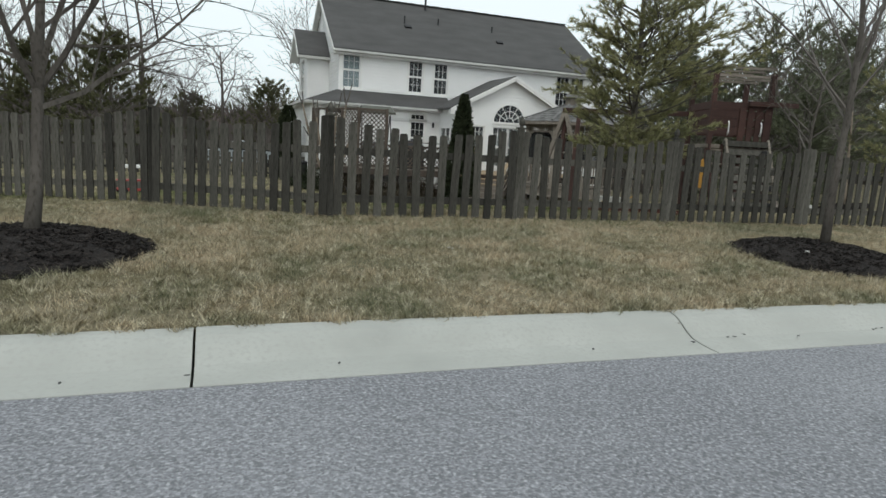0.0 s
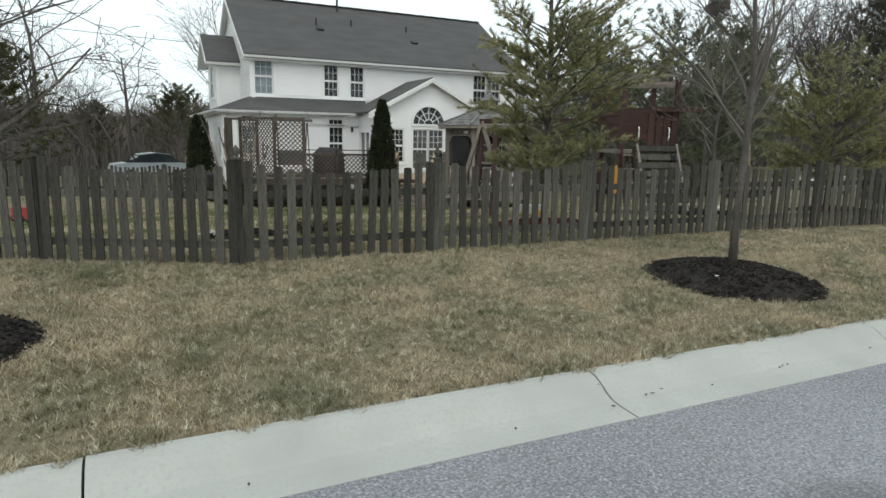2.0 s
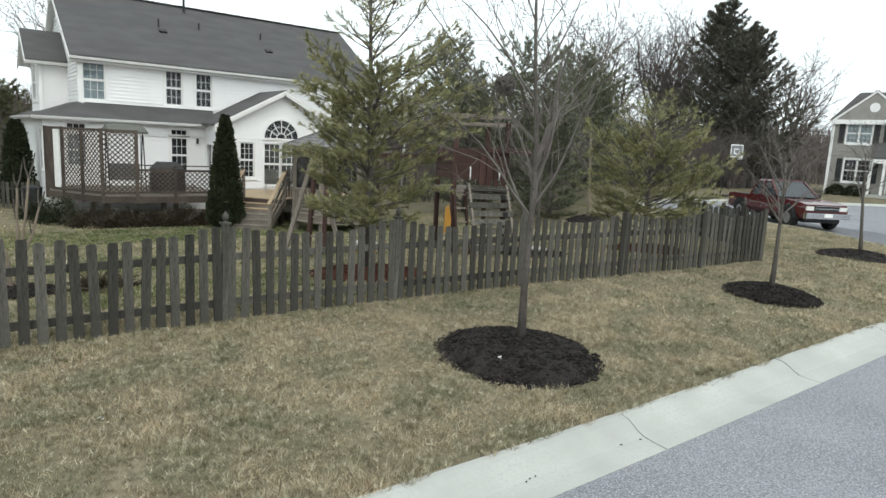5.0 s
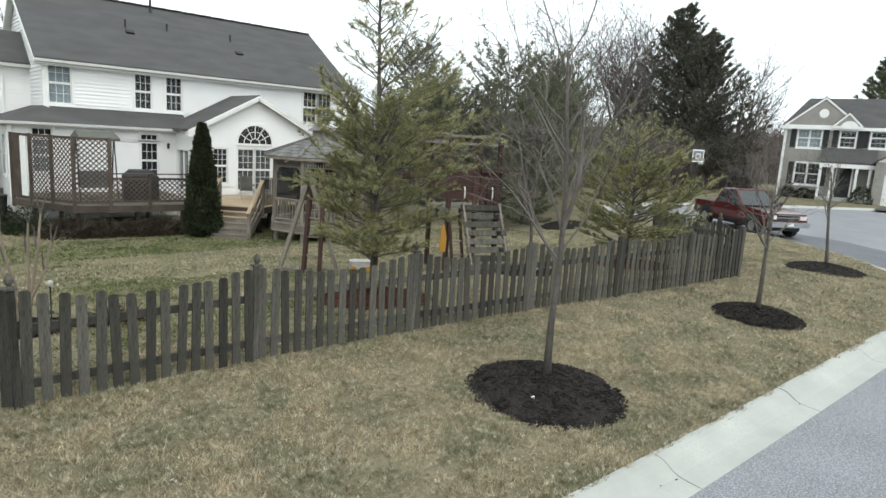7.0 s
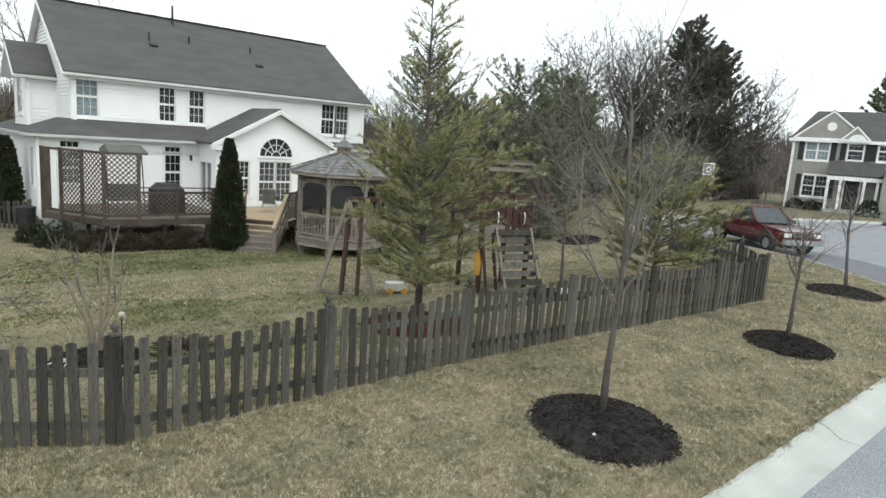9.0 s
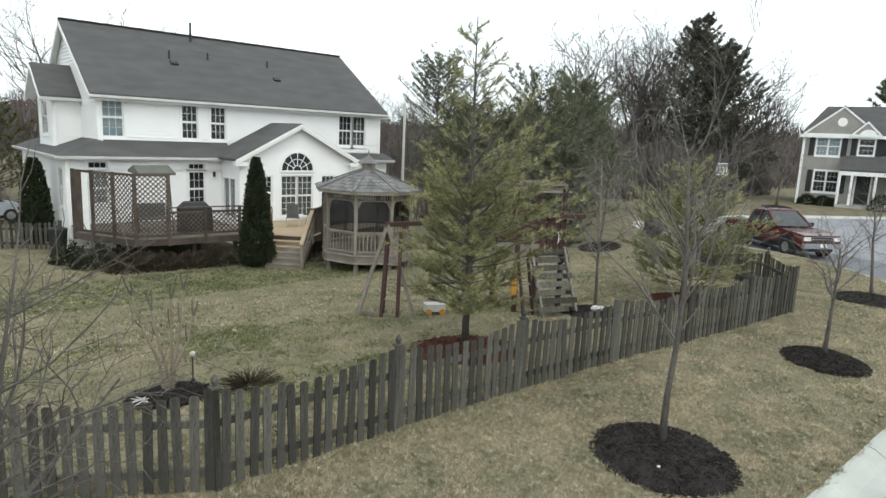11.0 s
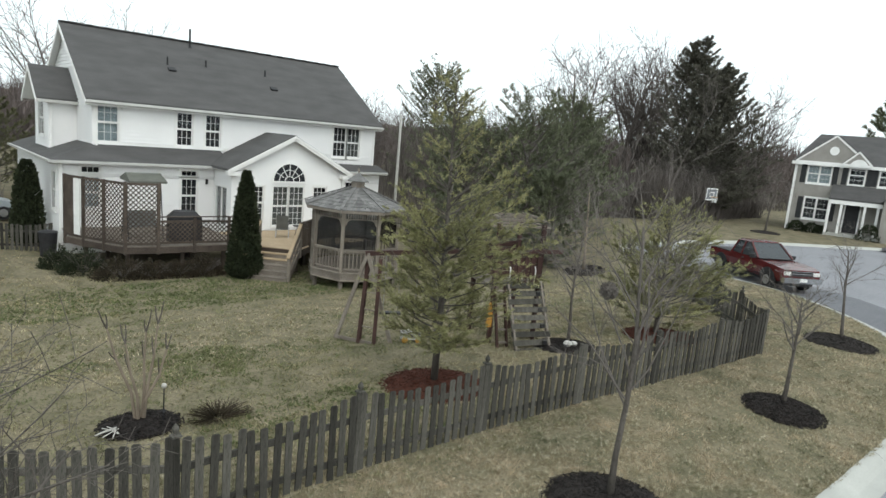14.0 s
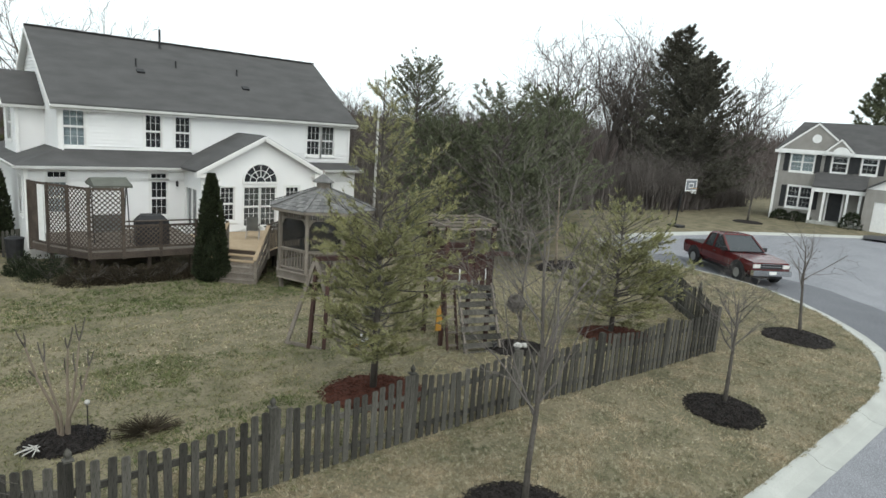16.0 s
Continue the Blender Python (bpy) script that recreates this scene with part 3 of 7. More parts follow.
def window(parent, x, z, w, h, base, cols=3, rows=2, sashes=2, backing="dark", casing=0.092, name="window"):
    """A sash window in the wall's local frame, its outer size w by h; base carries it there."""
    win = part(name, Geo().box(x - casing, x, -0.045, 0.10, z - casing, z + h + casing).box(x + w, x + w + casing, -0.045, 0.10, z - casing, z + h + casing)
               .box(x, x + w, -0.045, 0.10, z + h, z + h + casing).box(x, x + w, -0.045, 0.10, z - casing, z), M["trim"], parent, "white framed window", at=base)
    part("window_sill", Geo().box(x - casing - 0.02, x + w + casing + 0.02, -0.075, -0.046, z - casing - 0.03, z - casing + 0.02), M["trim"], win)
    for s in range(sashes):
        a, b = z + h * s / sashes, z + h * (s + 1) / sashes
        y = 0.035 if s == 0 else 0.015
        g = Geo()
        f = 0.046
        g.box(x, x + f, y - 0.02, y + 0.02, a, b).box(x + w - f, x + w, y - 0.02, y + 0.02, a, b)
        g.box(x + f, x + w - f, y - 0.02, y + 0.02, a, a + f).box(x + f, x + w - f, y - 0.02, y + 0.02, b - f, b)
        sash_bars(g, x + f, x + w - f, a + f, b - f, cols, rows, y - 0.012, y + 0.012)
        sash = part("sash", g, M["trim"], win)
        pane = part("pane", Geo().box(x + f, x + w - f, y - 0.003, y + 0.003, a + f, b - f), M["glass"], win)
        pane.visible_shadow = False
    # backing sheet: pale blind, curtain, or near-black in place of a shaded interior
    part("blind", Geo().box(x, x + w, 0.11, 0.13, z, z + h), M[backing], win)
    return win


def wall_slab(width, z0, z1, openings=(), gable=None, thick=0.15):
    """The wall behind the boards, one connected piece with its openings cut through. gable: height of the eaves, x of the peak, height of the peak."""
    bm = bmesh.new()
    top = gable[0] if gable else z1
    xs = sorted({0.0, width, *[v for o in openings for v in o[:2]]})
    zs = sorted({z0, top, *[v for o in openings for v in o[2:]]})
    for a, b in zip(xs[:-1], xs[1:]):
        for c, d in zip(zs[:-1], zs[1:]):
            if not any(o[0] <= a + 1e-6 and o[1] >= b - 1e-6 and o[2] <= c + 1e-6 and o[3] >= d - 1e-6 for o in openings):
                bm.faces.new([bm.verts.new((x, 0.003, z)) for x, z in ((a, c), (b, c), (b, d), (a, d))])
    if gable:
        row = [bm.verts.new((x, 0.003, top)) for x in xs]
        bm.faces.new(row[::1] + [bm.verts.new((gable[1], 0.003, gable[2]))])
    bmesh.ops.remove_doubles(bm, verts=bm.verts, dist=1e-4)
    bmesh.ops.recalc_face_normals(bm, faces=bm.faces)
    out = bmesh.ops.extrude_face_region(bm, geom=bm.faces[:] )
    for v in out["geom"]:
        if isinstance(v, bmesh.types.BMVert):
            v.co.y += thick
    me = bpy.data.meshes.new("wall")
    bm.to_mesh(me)
    bm.free()
    me.materials.append(M["siding"])
    return me


def siding_wall(parent, width, z0, z1, openings=(), gable=None, label="", at=None, material="siding", course=0.155):
    """A wall part with its lapped boards as a child."""
    me = wall_slab(width, z0, z1, openings, gable)
    me.materials[0] = M[material]
    w = part("wall", me, None, parent, label, at=at)
    shape = None
    if gable:
        e, px, pz = gable
        shape = lambda z: (0, width) if z <= e else ((z - e) / (pz - e) * px, width - (z - e) / (pz - e) * (width - px))
    b = part("siding", wall_courses(Geo(), width, z0, (gable[2] - 0.05) if gable else z1, openings, shape, course, thick=0.002), M[material], w)
    tagged(b, kind="stuff")
    return w


def roof_slab(geo, a, b, c, d, thick=0.10):
    """A sloping slab on four corners, in order round its edge."""
    if isinstance(geo, Slopes):
        geo.append(Geo())
        geo = geo[-1]
    a, b, c, d = (Vector(p) for p in (a, b, c, d))
    down = Vector((0, 0, -thick))
    vs = [a, b, c, d, a + down, b + down, c + down, d + down]
    geo.add(vs, [(0, 1, 2, 3), (7, 6, 5, 4), (4, 5, 1, 0), (5, 6, 2, 1), (6, 7, 3, 2), (7, 4, 0, 3)])
    return geo


def face_at(x, y, yaw=0):
    return pose(x, y, 0, 0, 0, yaw)


def white_house():
    h = thing("house", "two storey white vinyl sided house with grey shingle roof", "house")
    X0, X1, Y0, Y1, G = 5.45, 19.65, 31.2, 40.8, -1.12
    EAVE, RIDGE, RY = 5.45, 8.62, 36.0
    W = M["siding"]

    # upper storey, street side
    up = face_at(X0, Y0)
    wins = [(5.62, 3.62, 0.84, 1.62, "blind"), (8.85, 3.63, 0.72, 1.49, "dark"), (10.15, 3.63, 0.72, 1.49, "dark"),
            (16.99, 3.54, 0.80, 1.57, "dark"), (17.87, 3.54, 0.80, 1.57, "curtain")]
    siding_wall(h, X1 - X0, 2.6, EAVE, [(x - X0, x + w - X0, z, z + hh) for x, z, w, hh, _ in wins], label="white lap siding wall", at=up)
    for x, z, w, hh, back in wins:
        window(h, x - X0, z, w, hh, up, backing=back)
    # ends: gables
    peak = (EAVE, RY - Y0, RIDGE)
    siding_wall(h, Y1 - Y0, G, EAVE, gable=peak, label="white gable end wall", at=face_at(X0, Y1 - 0.01, -90))
    siding_wall(h, Y1 - Y0, G, EAVE, gable=peak, label="white gable end wall", at=face_at(X1, Y0 + 0.01, 90))
    siding_wall(h, X1 - X0, G, EAVE, at=face_at(X1, Y1, 180), course=0.25)
    for x in (X0 + 0.06, X1 - 0.06):
        part("corner_board", Geo().box(x - 0.06, x + 0.06, Y0 - 0.058, Y0 - 0.036, 2.6, EAVE), M["trim"], h)

    # main roof
    s = (RIDGE - EAVE) / (RY - Y0)
    ov, e = 0.32, 0.30
    g = Slopes()
    roof_slab(g, (X0 - e, Y0 - ov, EAVE - s * ov + 0.13), (X1 + e, Y0 - ov, EAVE - s * ov + 0.13), (X1 + e, RY, RIDGE + 0.13), (X0 - e, RY, RIDGE + 0.13))
    roof_slab(g, (X1 + e, Y1 + ov, EAVE - s * ov + 0.13), (X0 - e, Y1 + ov, EAVE - s * ov + 0.13), (X0 - e, RY + 0.002, RIDGE + 0.13), (X1 + e, RY + 0.002, RIDGE + 0.13))
    roof = part("roof", g, M["shingle"], h, "dark grey shingle roof")
    g = Geo()
    for i in range(40):
        x = X0 - e + (X1 - X0 + 2 * e) * i / 40
        g.box(x + 0.004, x + 0.36, RY - 0.15, RY + 0.15, RIDGE + 0.115 + 0.01 * (i % 2), RIDGE + 0.16 + 0.008 * (i % 2))
    part("ridge_cap", g, M["shingle"], roof)
    for x0, x1 in ((X0 - e + 0.03, X0 - 0.02), (X1 + 0.02, X1 + e - 0.03)):
        for y, sg in ((Y0 - ov + 0.04, 0), (Y1 + ov - 0.04, 1)):
            zz = EAVE - s * (ov - 0.04) + 0.02
            q = [(x0, y, zz), (x1, y, zz), (x1, RY, RIDGE + 0.02), (x0, RY, RIDGE + 0.02)]
            part("soffit", roof_slab(Geo(), *(q if sg == 0 else [q[1], q[0], q[3], q[2]]), 0.02), M["trim"], roof)
    # rake boards, fascia and gutters
    for x in (X0 - e, X1 + e):
        for y, ya in ((Y0 - ov, RY), (Y1 + ov, RY)):
            part("rake_board", Geo().beam((x, y, EAVE - s * ov - 0.06), (x, RY, RIDGE - 0.06), 0.05, 0.18), M["trim"], roof)
    zg = EAVE - s * ov
    part("fascia", Geo().box(X0 - e, X1 + e, Y0 - ov - 0.012, Y0 - ov + 0.03, zg - 0.12, zg + 0.02), M["trim"], roof)
    part("soffit", Geo().box(X0 - e, X1 + e, Y0 - ov + 0.03, Y0 + 0.02, zg - 0.16, zg - 0.13), M["trim"], roof)
    part("gutter", Geo().plate([(-0.12, -0.02), (-0.12, -0.08), (-0.07, -0.11), (0, -0.11), (0, 0.03), (-0.015, 0.03), (-0.015, -0.02)], X0 - e, X1 + e,
                               Matrix.Translation((0, Y0 - ov - 0.015, zg + 0.03)) @ spin(90) @ Matrix.Diagonal((1, -1, 1, 1))), M["gutter"], roof)
    for x, y, hh, r in ((10.9, 35.55, 0.92, 0.055), (9.27, 33.85, 0.38, 0.04), (11.2, 34.1, 0.32, 0.04), (14.3, 34.0, 0.32, 0.04)):
        z = EAVE + s * (y - Y0) + 0.1
        v = part("roof_vent", Geo().tube([(x, y, z), (x, y, z + hh)], [r, r], 10), M["black"], roof, "black plumbing vent pipe")
        part("flashing", Geo().tube([(x, y, z - 0.02), (x, y, z + 0.06)], [r * 2.3, r * 1.1], 10), M["black"], v)
    for x, y in ((9.35, 33.45), (14.32, 32.95)):
        z = EAVE + s * (y - Y0) + 0.12
        part("box_vent", Geo().box(-0.17, 0.17, -0.13, 0.13, 0, 0.09, Matrix.Translation((x, y, z)) @ pose(0, 0, 0, math.degrees(math.atan(s)), 0, 0)), M["black"], roof)
    # side bay with its own little gable
    bx, by0, by1, be, br = 4.35, 33.9, 37.1, 5.35, 6.55
    siding_wall(h, X0 - bx, 2.6, be, at=face_at(bx, by0))
    siding_wall(h, X0 - bx, 2.6, be, at=face_at(X0, by1, 180))
    side = face_at(bx, by1, -90)
    mid = (by1 - by0) / 2
    siding_wall(h, by1 - by0, 2.6, be, [(mid - 0.62, mid + 0.62, 3.6, 5.1)], gable=(be, mid, br), at=side)
    window(h, mid - 0.62, 3.6, 1.24, 1.5, side, cols=4)
    g = Slopes()
    sb = (br - be) / mid
    roof_slab(g, (bx - 0.5, by0 - 0.3, be - 0.3 * sb + 0.12), (X0, by0 - 0.3, be - 0.3 * sb + 0.12), (X0, by0 + mid, br + 0.12), (bx - 0.5, by0 + mid, br + 0.12))
    roof_slab(g, (X0, by1 + 0.3, be - 0.3 * sb + 0.12), (bx - 0.5, by1 + 0.3, be - 0.3 * sb + 0.12), (bx - 0.5, by0 + mid + 0.002, br + 0.12), (X0, by0 + mid + 0.002, br + 0.12))
    r2 = part("roof", g, M["shingle"], h)
    for q in ([(bx - 0.47, by0 - 0.28, be - 0.28 * sb + 0.012), (bx - 0.02, by0 - 0.28, be - 0.28 * sb + 0.012), (bx - 0.02, by0 + mid, br + 0.012), (bx - 0.47, by0 + mid, br + 0.012)],
              [(bx - 0.02, by1 + 0.28, be - 0.28 * sb + 0.012), (bx - 0.47, by1 + 0.28, be - 0.28 * sb + 0.012), (bx - 0.47, by0 + mid + 0.002, br + 0.012), (bx - 0.02, by0 + mid + 0.002, br + 0.012)]):
        part("soffit", roof_slab(Geo(), *q, 0.02), M["trim"], r2)
    for y in (by0 - 0.3, by1 + 0.3):
        part("rake_board", Geo().beam((bx - 0.5, y, be - 0.3 * sb - 0.05), (bx - 0.5, by0 + mid, br - 0.05), 0.05, 0.17), M["trim"], r2)
    part("gutter", Geo().box(bx - 0.5, X0, by0 - 0.40, by0 - 0.30, be - 0.3 * sb - 0.08, be - 0.3 * sb + 0.04), M["gutter"], r2)
    part("soffit", Geo().box(bx - 0.46, X0, by0 - 0.29, by0 - 0.02, be - 0.3 * sb - 0.10, be - 0.3 * sb - 0.06), M["trim"], r2)
    part("downspout", Geo().box(bx + 0.04, bx + 0.12, by0 - 0.10, by0 - 0.03, 3.0, be - 0.2), M["trim"], h)
    part("downspout", Geo().box(X0 + 0.10, X0 + 0.18, Y0 - 0.10, Y0 - 0.03, 3.4, EAVE - 0.25), M["trim"], h)

    # lower storey, pushed out, with a pent roof round it
    LX, LY, LZ = 4.1, 30.5, 2.72
    low = face_at(LX, LY)
    op = [(4.86, 0.9, 0.72, 1.30), (4.86, 2.33, 0.72, 0.30), (8.85, 0.66, 0.72, 1.56), (8.85, 2.30, 0.72, 0.28)]
    siding_wall(h, X1 - LX, G, LZ, [(x - LX, x + w - LX, z, z + hh) for x, z, w, hh in op + [(17.45, 1.0, 0.8, 1.25)]], label="white lap siding wall", at=low)
    for i, (x, z, w, hh) in enumerate(op[:4]):
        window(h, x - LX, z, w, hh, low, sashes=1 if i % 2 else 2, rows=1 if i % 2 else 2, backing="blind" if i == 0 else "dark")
    siding_wall(h, Y1 - LY, G, LZ, [(Y1 - 31.8, Y1 - 31.08, 0.75, 2.31)], at=face_at(LX, Y1 - 0.02, -90))
    window(h, Y1 - 31.8, 0.75, 0.72, 1.56, face_at(LX, Y1 - 0.02, -90))
    part("corner_board", Geo().box(LX - 0.03, LX + 0.10, LY - 0.058, LY - 0.036, G, LZ), M["trim"], h)
    lamp = part("wall_lantern", Geo().box(9.93, 10.01, LY - 0.16, LY - 0.06, 1.98, 2.16).box(9.95, 9.99, LY - 0.06, LY - 0.014, 2.05, 2.12), M["black"], h, "black wall lantern")
    part("lantern_cap", Geo().plate([(-0.06, 0), (0.06, 0), (0.0, 0.07)], -0.05, 0.05, Matrix.Translation((9.97, LY - 0.11, 2.162))), M["black"], lamp)
    g = Slopes()
    T, o = 3.52, 0.34
    E = 2.86
    roof_slab(g, (LX - o, LY - o, E), (10.9, LY - o, E), (10.9, Y0 + 0.02, T), (X0, Y0 + 0.02, T))
    roof_slab(g, (LX - o, Y1, E), (LX - o, LY - o, E), (X0, Y0 + 0.02, T), (X0 + 0.01, Y1, T))
    roof_slab(g, (15.2, LY - o, E), (X1 + 0.3, LY - o, E), (X1 + 0.3, Y0 + 0.02, T - 0.35), (15.2, Y0 + 0.02, T - 0.35))
    pent = part("roof", g, M["shingle"], h, "dark grey pent roof over the lower storey")
    part("flashing", Geo().box(X0 - 0.02, 12.0, Y0 - 0.05, Y0 - 0.017, T - 0.02, T + 0.07), M["trim"], pent)
    part("gutter", Geo().box(LX - o - 0.02, 10.55, LY - o - 0.11, LY - o - 0.004, E - 0.11, E - 0.015), M["gutter"], pent)
    part("gutter", Geo().box(16.0, X1 + 0.3, LY - o - 0.11, LY - o - 0.004, E - 0.11, E - 0.015), M["gutter"], pent)
    part("gutter", Geo().box(LX - o - 0.11, LX - o - 0.004, LY - o - 0.11, Y1, E - 0.11, E - 0.015), M["gutter"], pent)
    part("soffit", Geo().box(LX - o, X1 + 0.3, LY - o, LY - 0.02, E - 0.16, E - 0.12), M["trim"], pent)
    part("soffit", Geo().box(LX - o, LX - 0.02, LY - 0.02, Y1, E - 0.16, E - 0.12), M["trim"], pent)
    part("downspout", Geo().box(LX + 0.02, LX + 0.10, LY - 0.12, LY - 0.045, G, E - 0.1), M["trim"], h)
    part("flood_light", Geo().box(6.50, 6.62, Y0 - 0.14, Y0 - 0.02, 5.10, 5.22).ball((6.56, Y0 - 0.16, 5.06), 0.07, 8), M["white"], h, "white corner flood light")
    # small window on the lower wall beyond the gable room
    window(h, 17.45 - LX, 1.0, 0.8, 1.25, low, cols=3)

    # gabled sun room
    gx0, gx1, gy, ge, gr = 10.35, 16.05, 28.5, 2.92, 4.40
    mid = (gx0 + gx1) / 2 - 0.04
    fr = face_at(gx0, gy)
    L = lambda x: x - gx0
    hole = [(L(12.30), L(13.92), 0.30, 2.16), (L(11.20), L(11.86), 0.62, 2.16), (L(14.40), L(15.12), 0.62, 2.16)]
    siding_wall(h, gx1 - gx0, G, ge, hole, gable=(ge, L(mid), gr), label="white gable wall of the sun room", at=fr)
    for x in (12.30, 13.13):
        window(h, L(x), 0.30, 0.79, 1.86, fr, cols=3, rows=3, casing=0.05, backing="curtain", name="patio_window")
    window(h, L(11.20), 0.62, 0.66, 1.54, fr, cols=3, rows=3)
    window(h, L(14.40), 0.62, 0.72, 1.54, fr, cols=3, rows=3)
    siding_wall(h, LY - gy, G, ge, [(0.18, 1.58, 0.16, 2.04)], at=face_at(gx0, LY - 0.01, -90))
    siding_wall(h, LY - gy, G, ge, at=face_at(gx1, gy + 0.01, 90))
    # sliding door in the side of the sun room
    sd = face_at(gx0, LY - 0.01, -90)
    d = part("door", Geo().box(0.18, 0.24, -0.03, 0.08, 0.16, 2.04).box(1.52, 1.58, -0.03, 0.08, 0.16, 2.04).box(0.24, 1.52, -0.03, 0.08, 1.97, 2.04)
             .box(0.24, 1.52, -0.03, 0.08, 0.16, 0.24).box(0.85, 0.91, -0.01, 0.06, 0.24, 1.97), M["trim"], h, "glazed sliding door with drawn curtains", at=sd)
    for x0, x1 in ((0.24, 0.85), (0.91, 1.52)):
        part("pane", Geo().box(x0, x1, 0.02, 0.028, 0.24, 1.97), M["glass"], d).visible_shadow = False
    part("curtain", Geo().box(0.20, 1.56, 0.10, 0.12, 0.17, 2.03), M["curtain"], d)
    # fan light over the patio windows
    fy = gy - 0.022
    cx, cz, r = 13.11, 2.40, 0.80
    arc = lambda rr, n=24: [(cx + rr * math.cos(math.pi * i / n), cz + rr * math.sin(math.pi * i / n)) for i in range(n + 1)]
    g = Geo()
    o1, i1 = arc(r + 0.085), arc(r)
    for k in range(24):
        g.plate([o1[k], o1[k + 1], i1[k + 1], i1[k]], fy - 0.06, fy - 0.015)
    g.box(cx - r - 0.085, cx + r + 0.085, fy - 0.062, fy - 0.013, cz - 0.09, cz)
    fan = part("fan_light", g, M["trim"], h, "white half round window")
    g = Geo()
    for k in range(1, 6):
        a = math.pi * k / 6
        g.beam((cx + 0.2 * math.cos(a), fy - 0.035, cz + 0.2 * math.sin(a)), (cx + r * math.cos(a), fy - 0.035, cz + r * math.sin(a)), 0.026, 0.026)
    for rr in (0.22, 0.52):
        o1, i1 = arc(rr + 0.013), arc(rr - 0.013)
        for k in range(24):
            g.plate([o1[k], o1[k + 1], i1[k + 1], i1[k]], fy - 0.046, fy - 0.022)
    part("muntins", g, M["trim"], fan)
    part("pane", Geo().plate(arc(r - 0.002), fy - 0.030, fy - 0.026), M["glass"], fan).visible_shadow = False
    # near-black sheet on the wall, painted as the shaded room behind the fan light
    part("blind", Geo().plate(arc(r - 0.002), fy - 0.0205, fy - 0.0165), M["dark"], fan)
    # its roof runs back into the wall
    s2 = (gr - ge) / (mid - gx0)
    o = 0.30
    g = Slopes()
    roof_slab(g, (gx0 - o, gy - 0.32, ge - s2 * o + 0.14), (mid, gy - 0.32, gr + 0.14), (mid, Y0 + 0.1, gr + 0.14), (gx0 - o, Y0 + 0.1, ge - s2 * o + 0.14))
    roof_slab(g, (mid + 0.002, gy - 0.32, gr + 0.14), (gx1 + o, gy - 0.32, ge - s2 * o + 0.14), (gx1 + o, Y0 + 0.1, ge - s2 * o + 0.14), (mid + 0.002, Y0 + 0.1, gr + 0.14))
    r3 = part("roof", g, M["shingle"], h, "dark grey gable roof over the sun room")
    for sgn, xe in ((-1, gx0 - o), (1, gx1 + o)):
        part("rake_board", Geo().beam((xe, gy - 0.345, ge - s2 * o - 0.01), (mid, gy - 0.345, gr - 0.01), 0.05, 0.17), M["trim"], r3)
        part("rake_trim", Geo().beam((xe, gy - 0.385, ge - s2 * o + 0.06), (mid, gy - 0.385, gr + 0.06), 0.03, 0.09), M["trim"], r3)
        xa, xb = sorted((xe, xe - sgn * 0.55))
        part("eave_return", Geo().box(xa, xb, gy - 0.33, gy - 0.02, ge - s2 * o - 0.16, ge - s2 * o + 0.02), M["trim"], r3)
    part("downspout", Geo().box(gx1 - 0.10, gx1 - 0.02, gy - 0.10, gy - 0.02, G, ge - 0.15), M["trim"], h)
    # near-black sheet behind the glass, its colour standing in for unlit rooms
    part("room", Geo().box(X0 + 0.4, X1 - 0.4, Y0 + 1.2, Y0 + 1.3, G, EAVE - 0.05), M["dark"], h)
    return h


white_house()

# ---- deck, stairs, garden house ----
def lattice(geo, a, b, z0, z1, pitch=0.125, strip=0.036, thick=0.012):
    """Crossed diagonal laths in the upright panel between plan points a and b."""
    a, b = Vector(a), Vector(b)
    d = (b - a).normalized()
    w, h = (b - a).length, z1 - z0
    base = Matrix.Translation((a.x, a.y, z0)) @ spin(math.degrees(math.atan2(d.y, d.x)))
    for sgn, y in ((1, -thick), (-1, 0.001)):
        k = -h
        while k < w:
            s0, s1 = max(0.0, -k), min(h, w - k)
            if s1 - s0 > 0.03:
                x0, x1 = k + s0, k + s1
                za, zb = (s0, s1) if sgn > 0 else (h - s0, h - s1)
                hx = strip / 2 * 1.414
                geo.plate([(x0 - hx, za), (x0 + hx, za), (x1 + hx, zb), (x1 - hx, zb)], y, y + thick, base)
            k += pitch * 1.414
    return geo


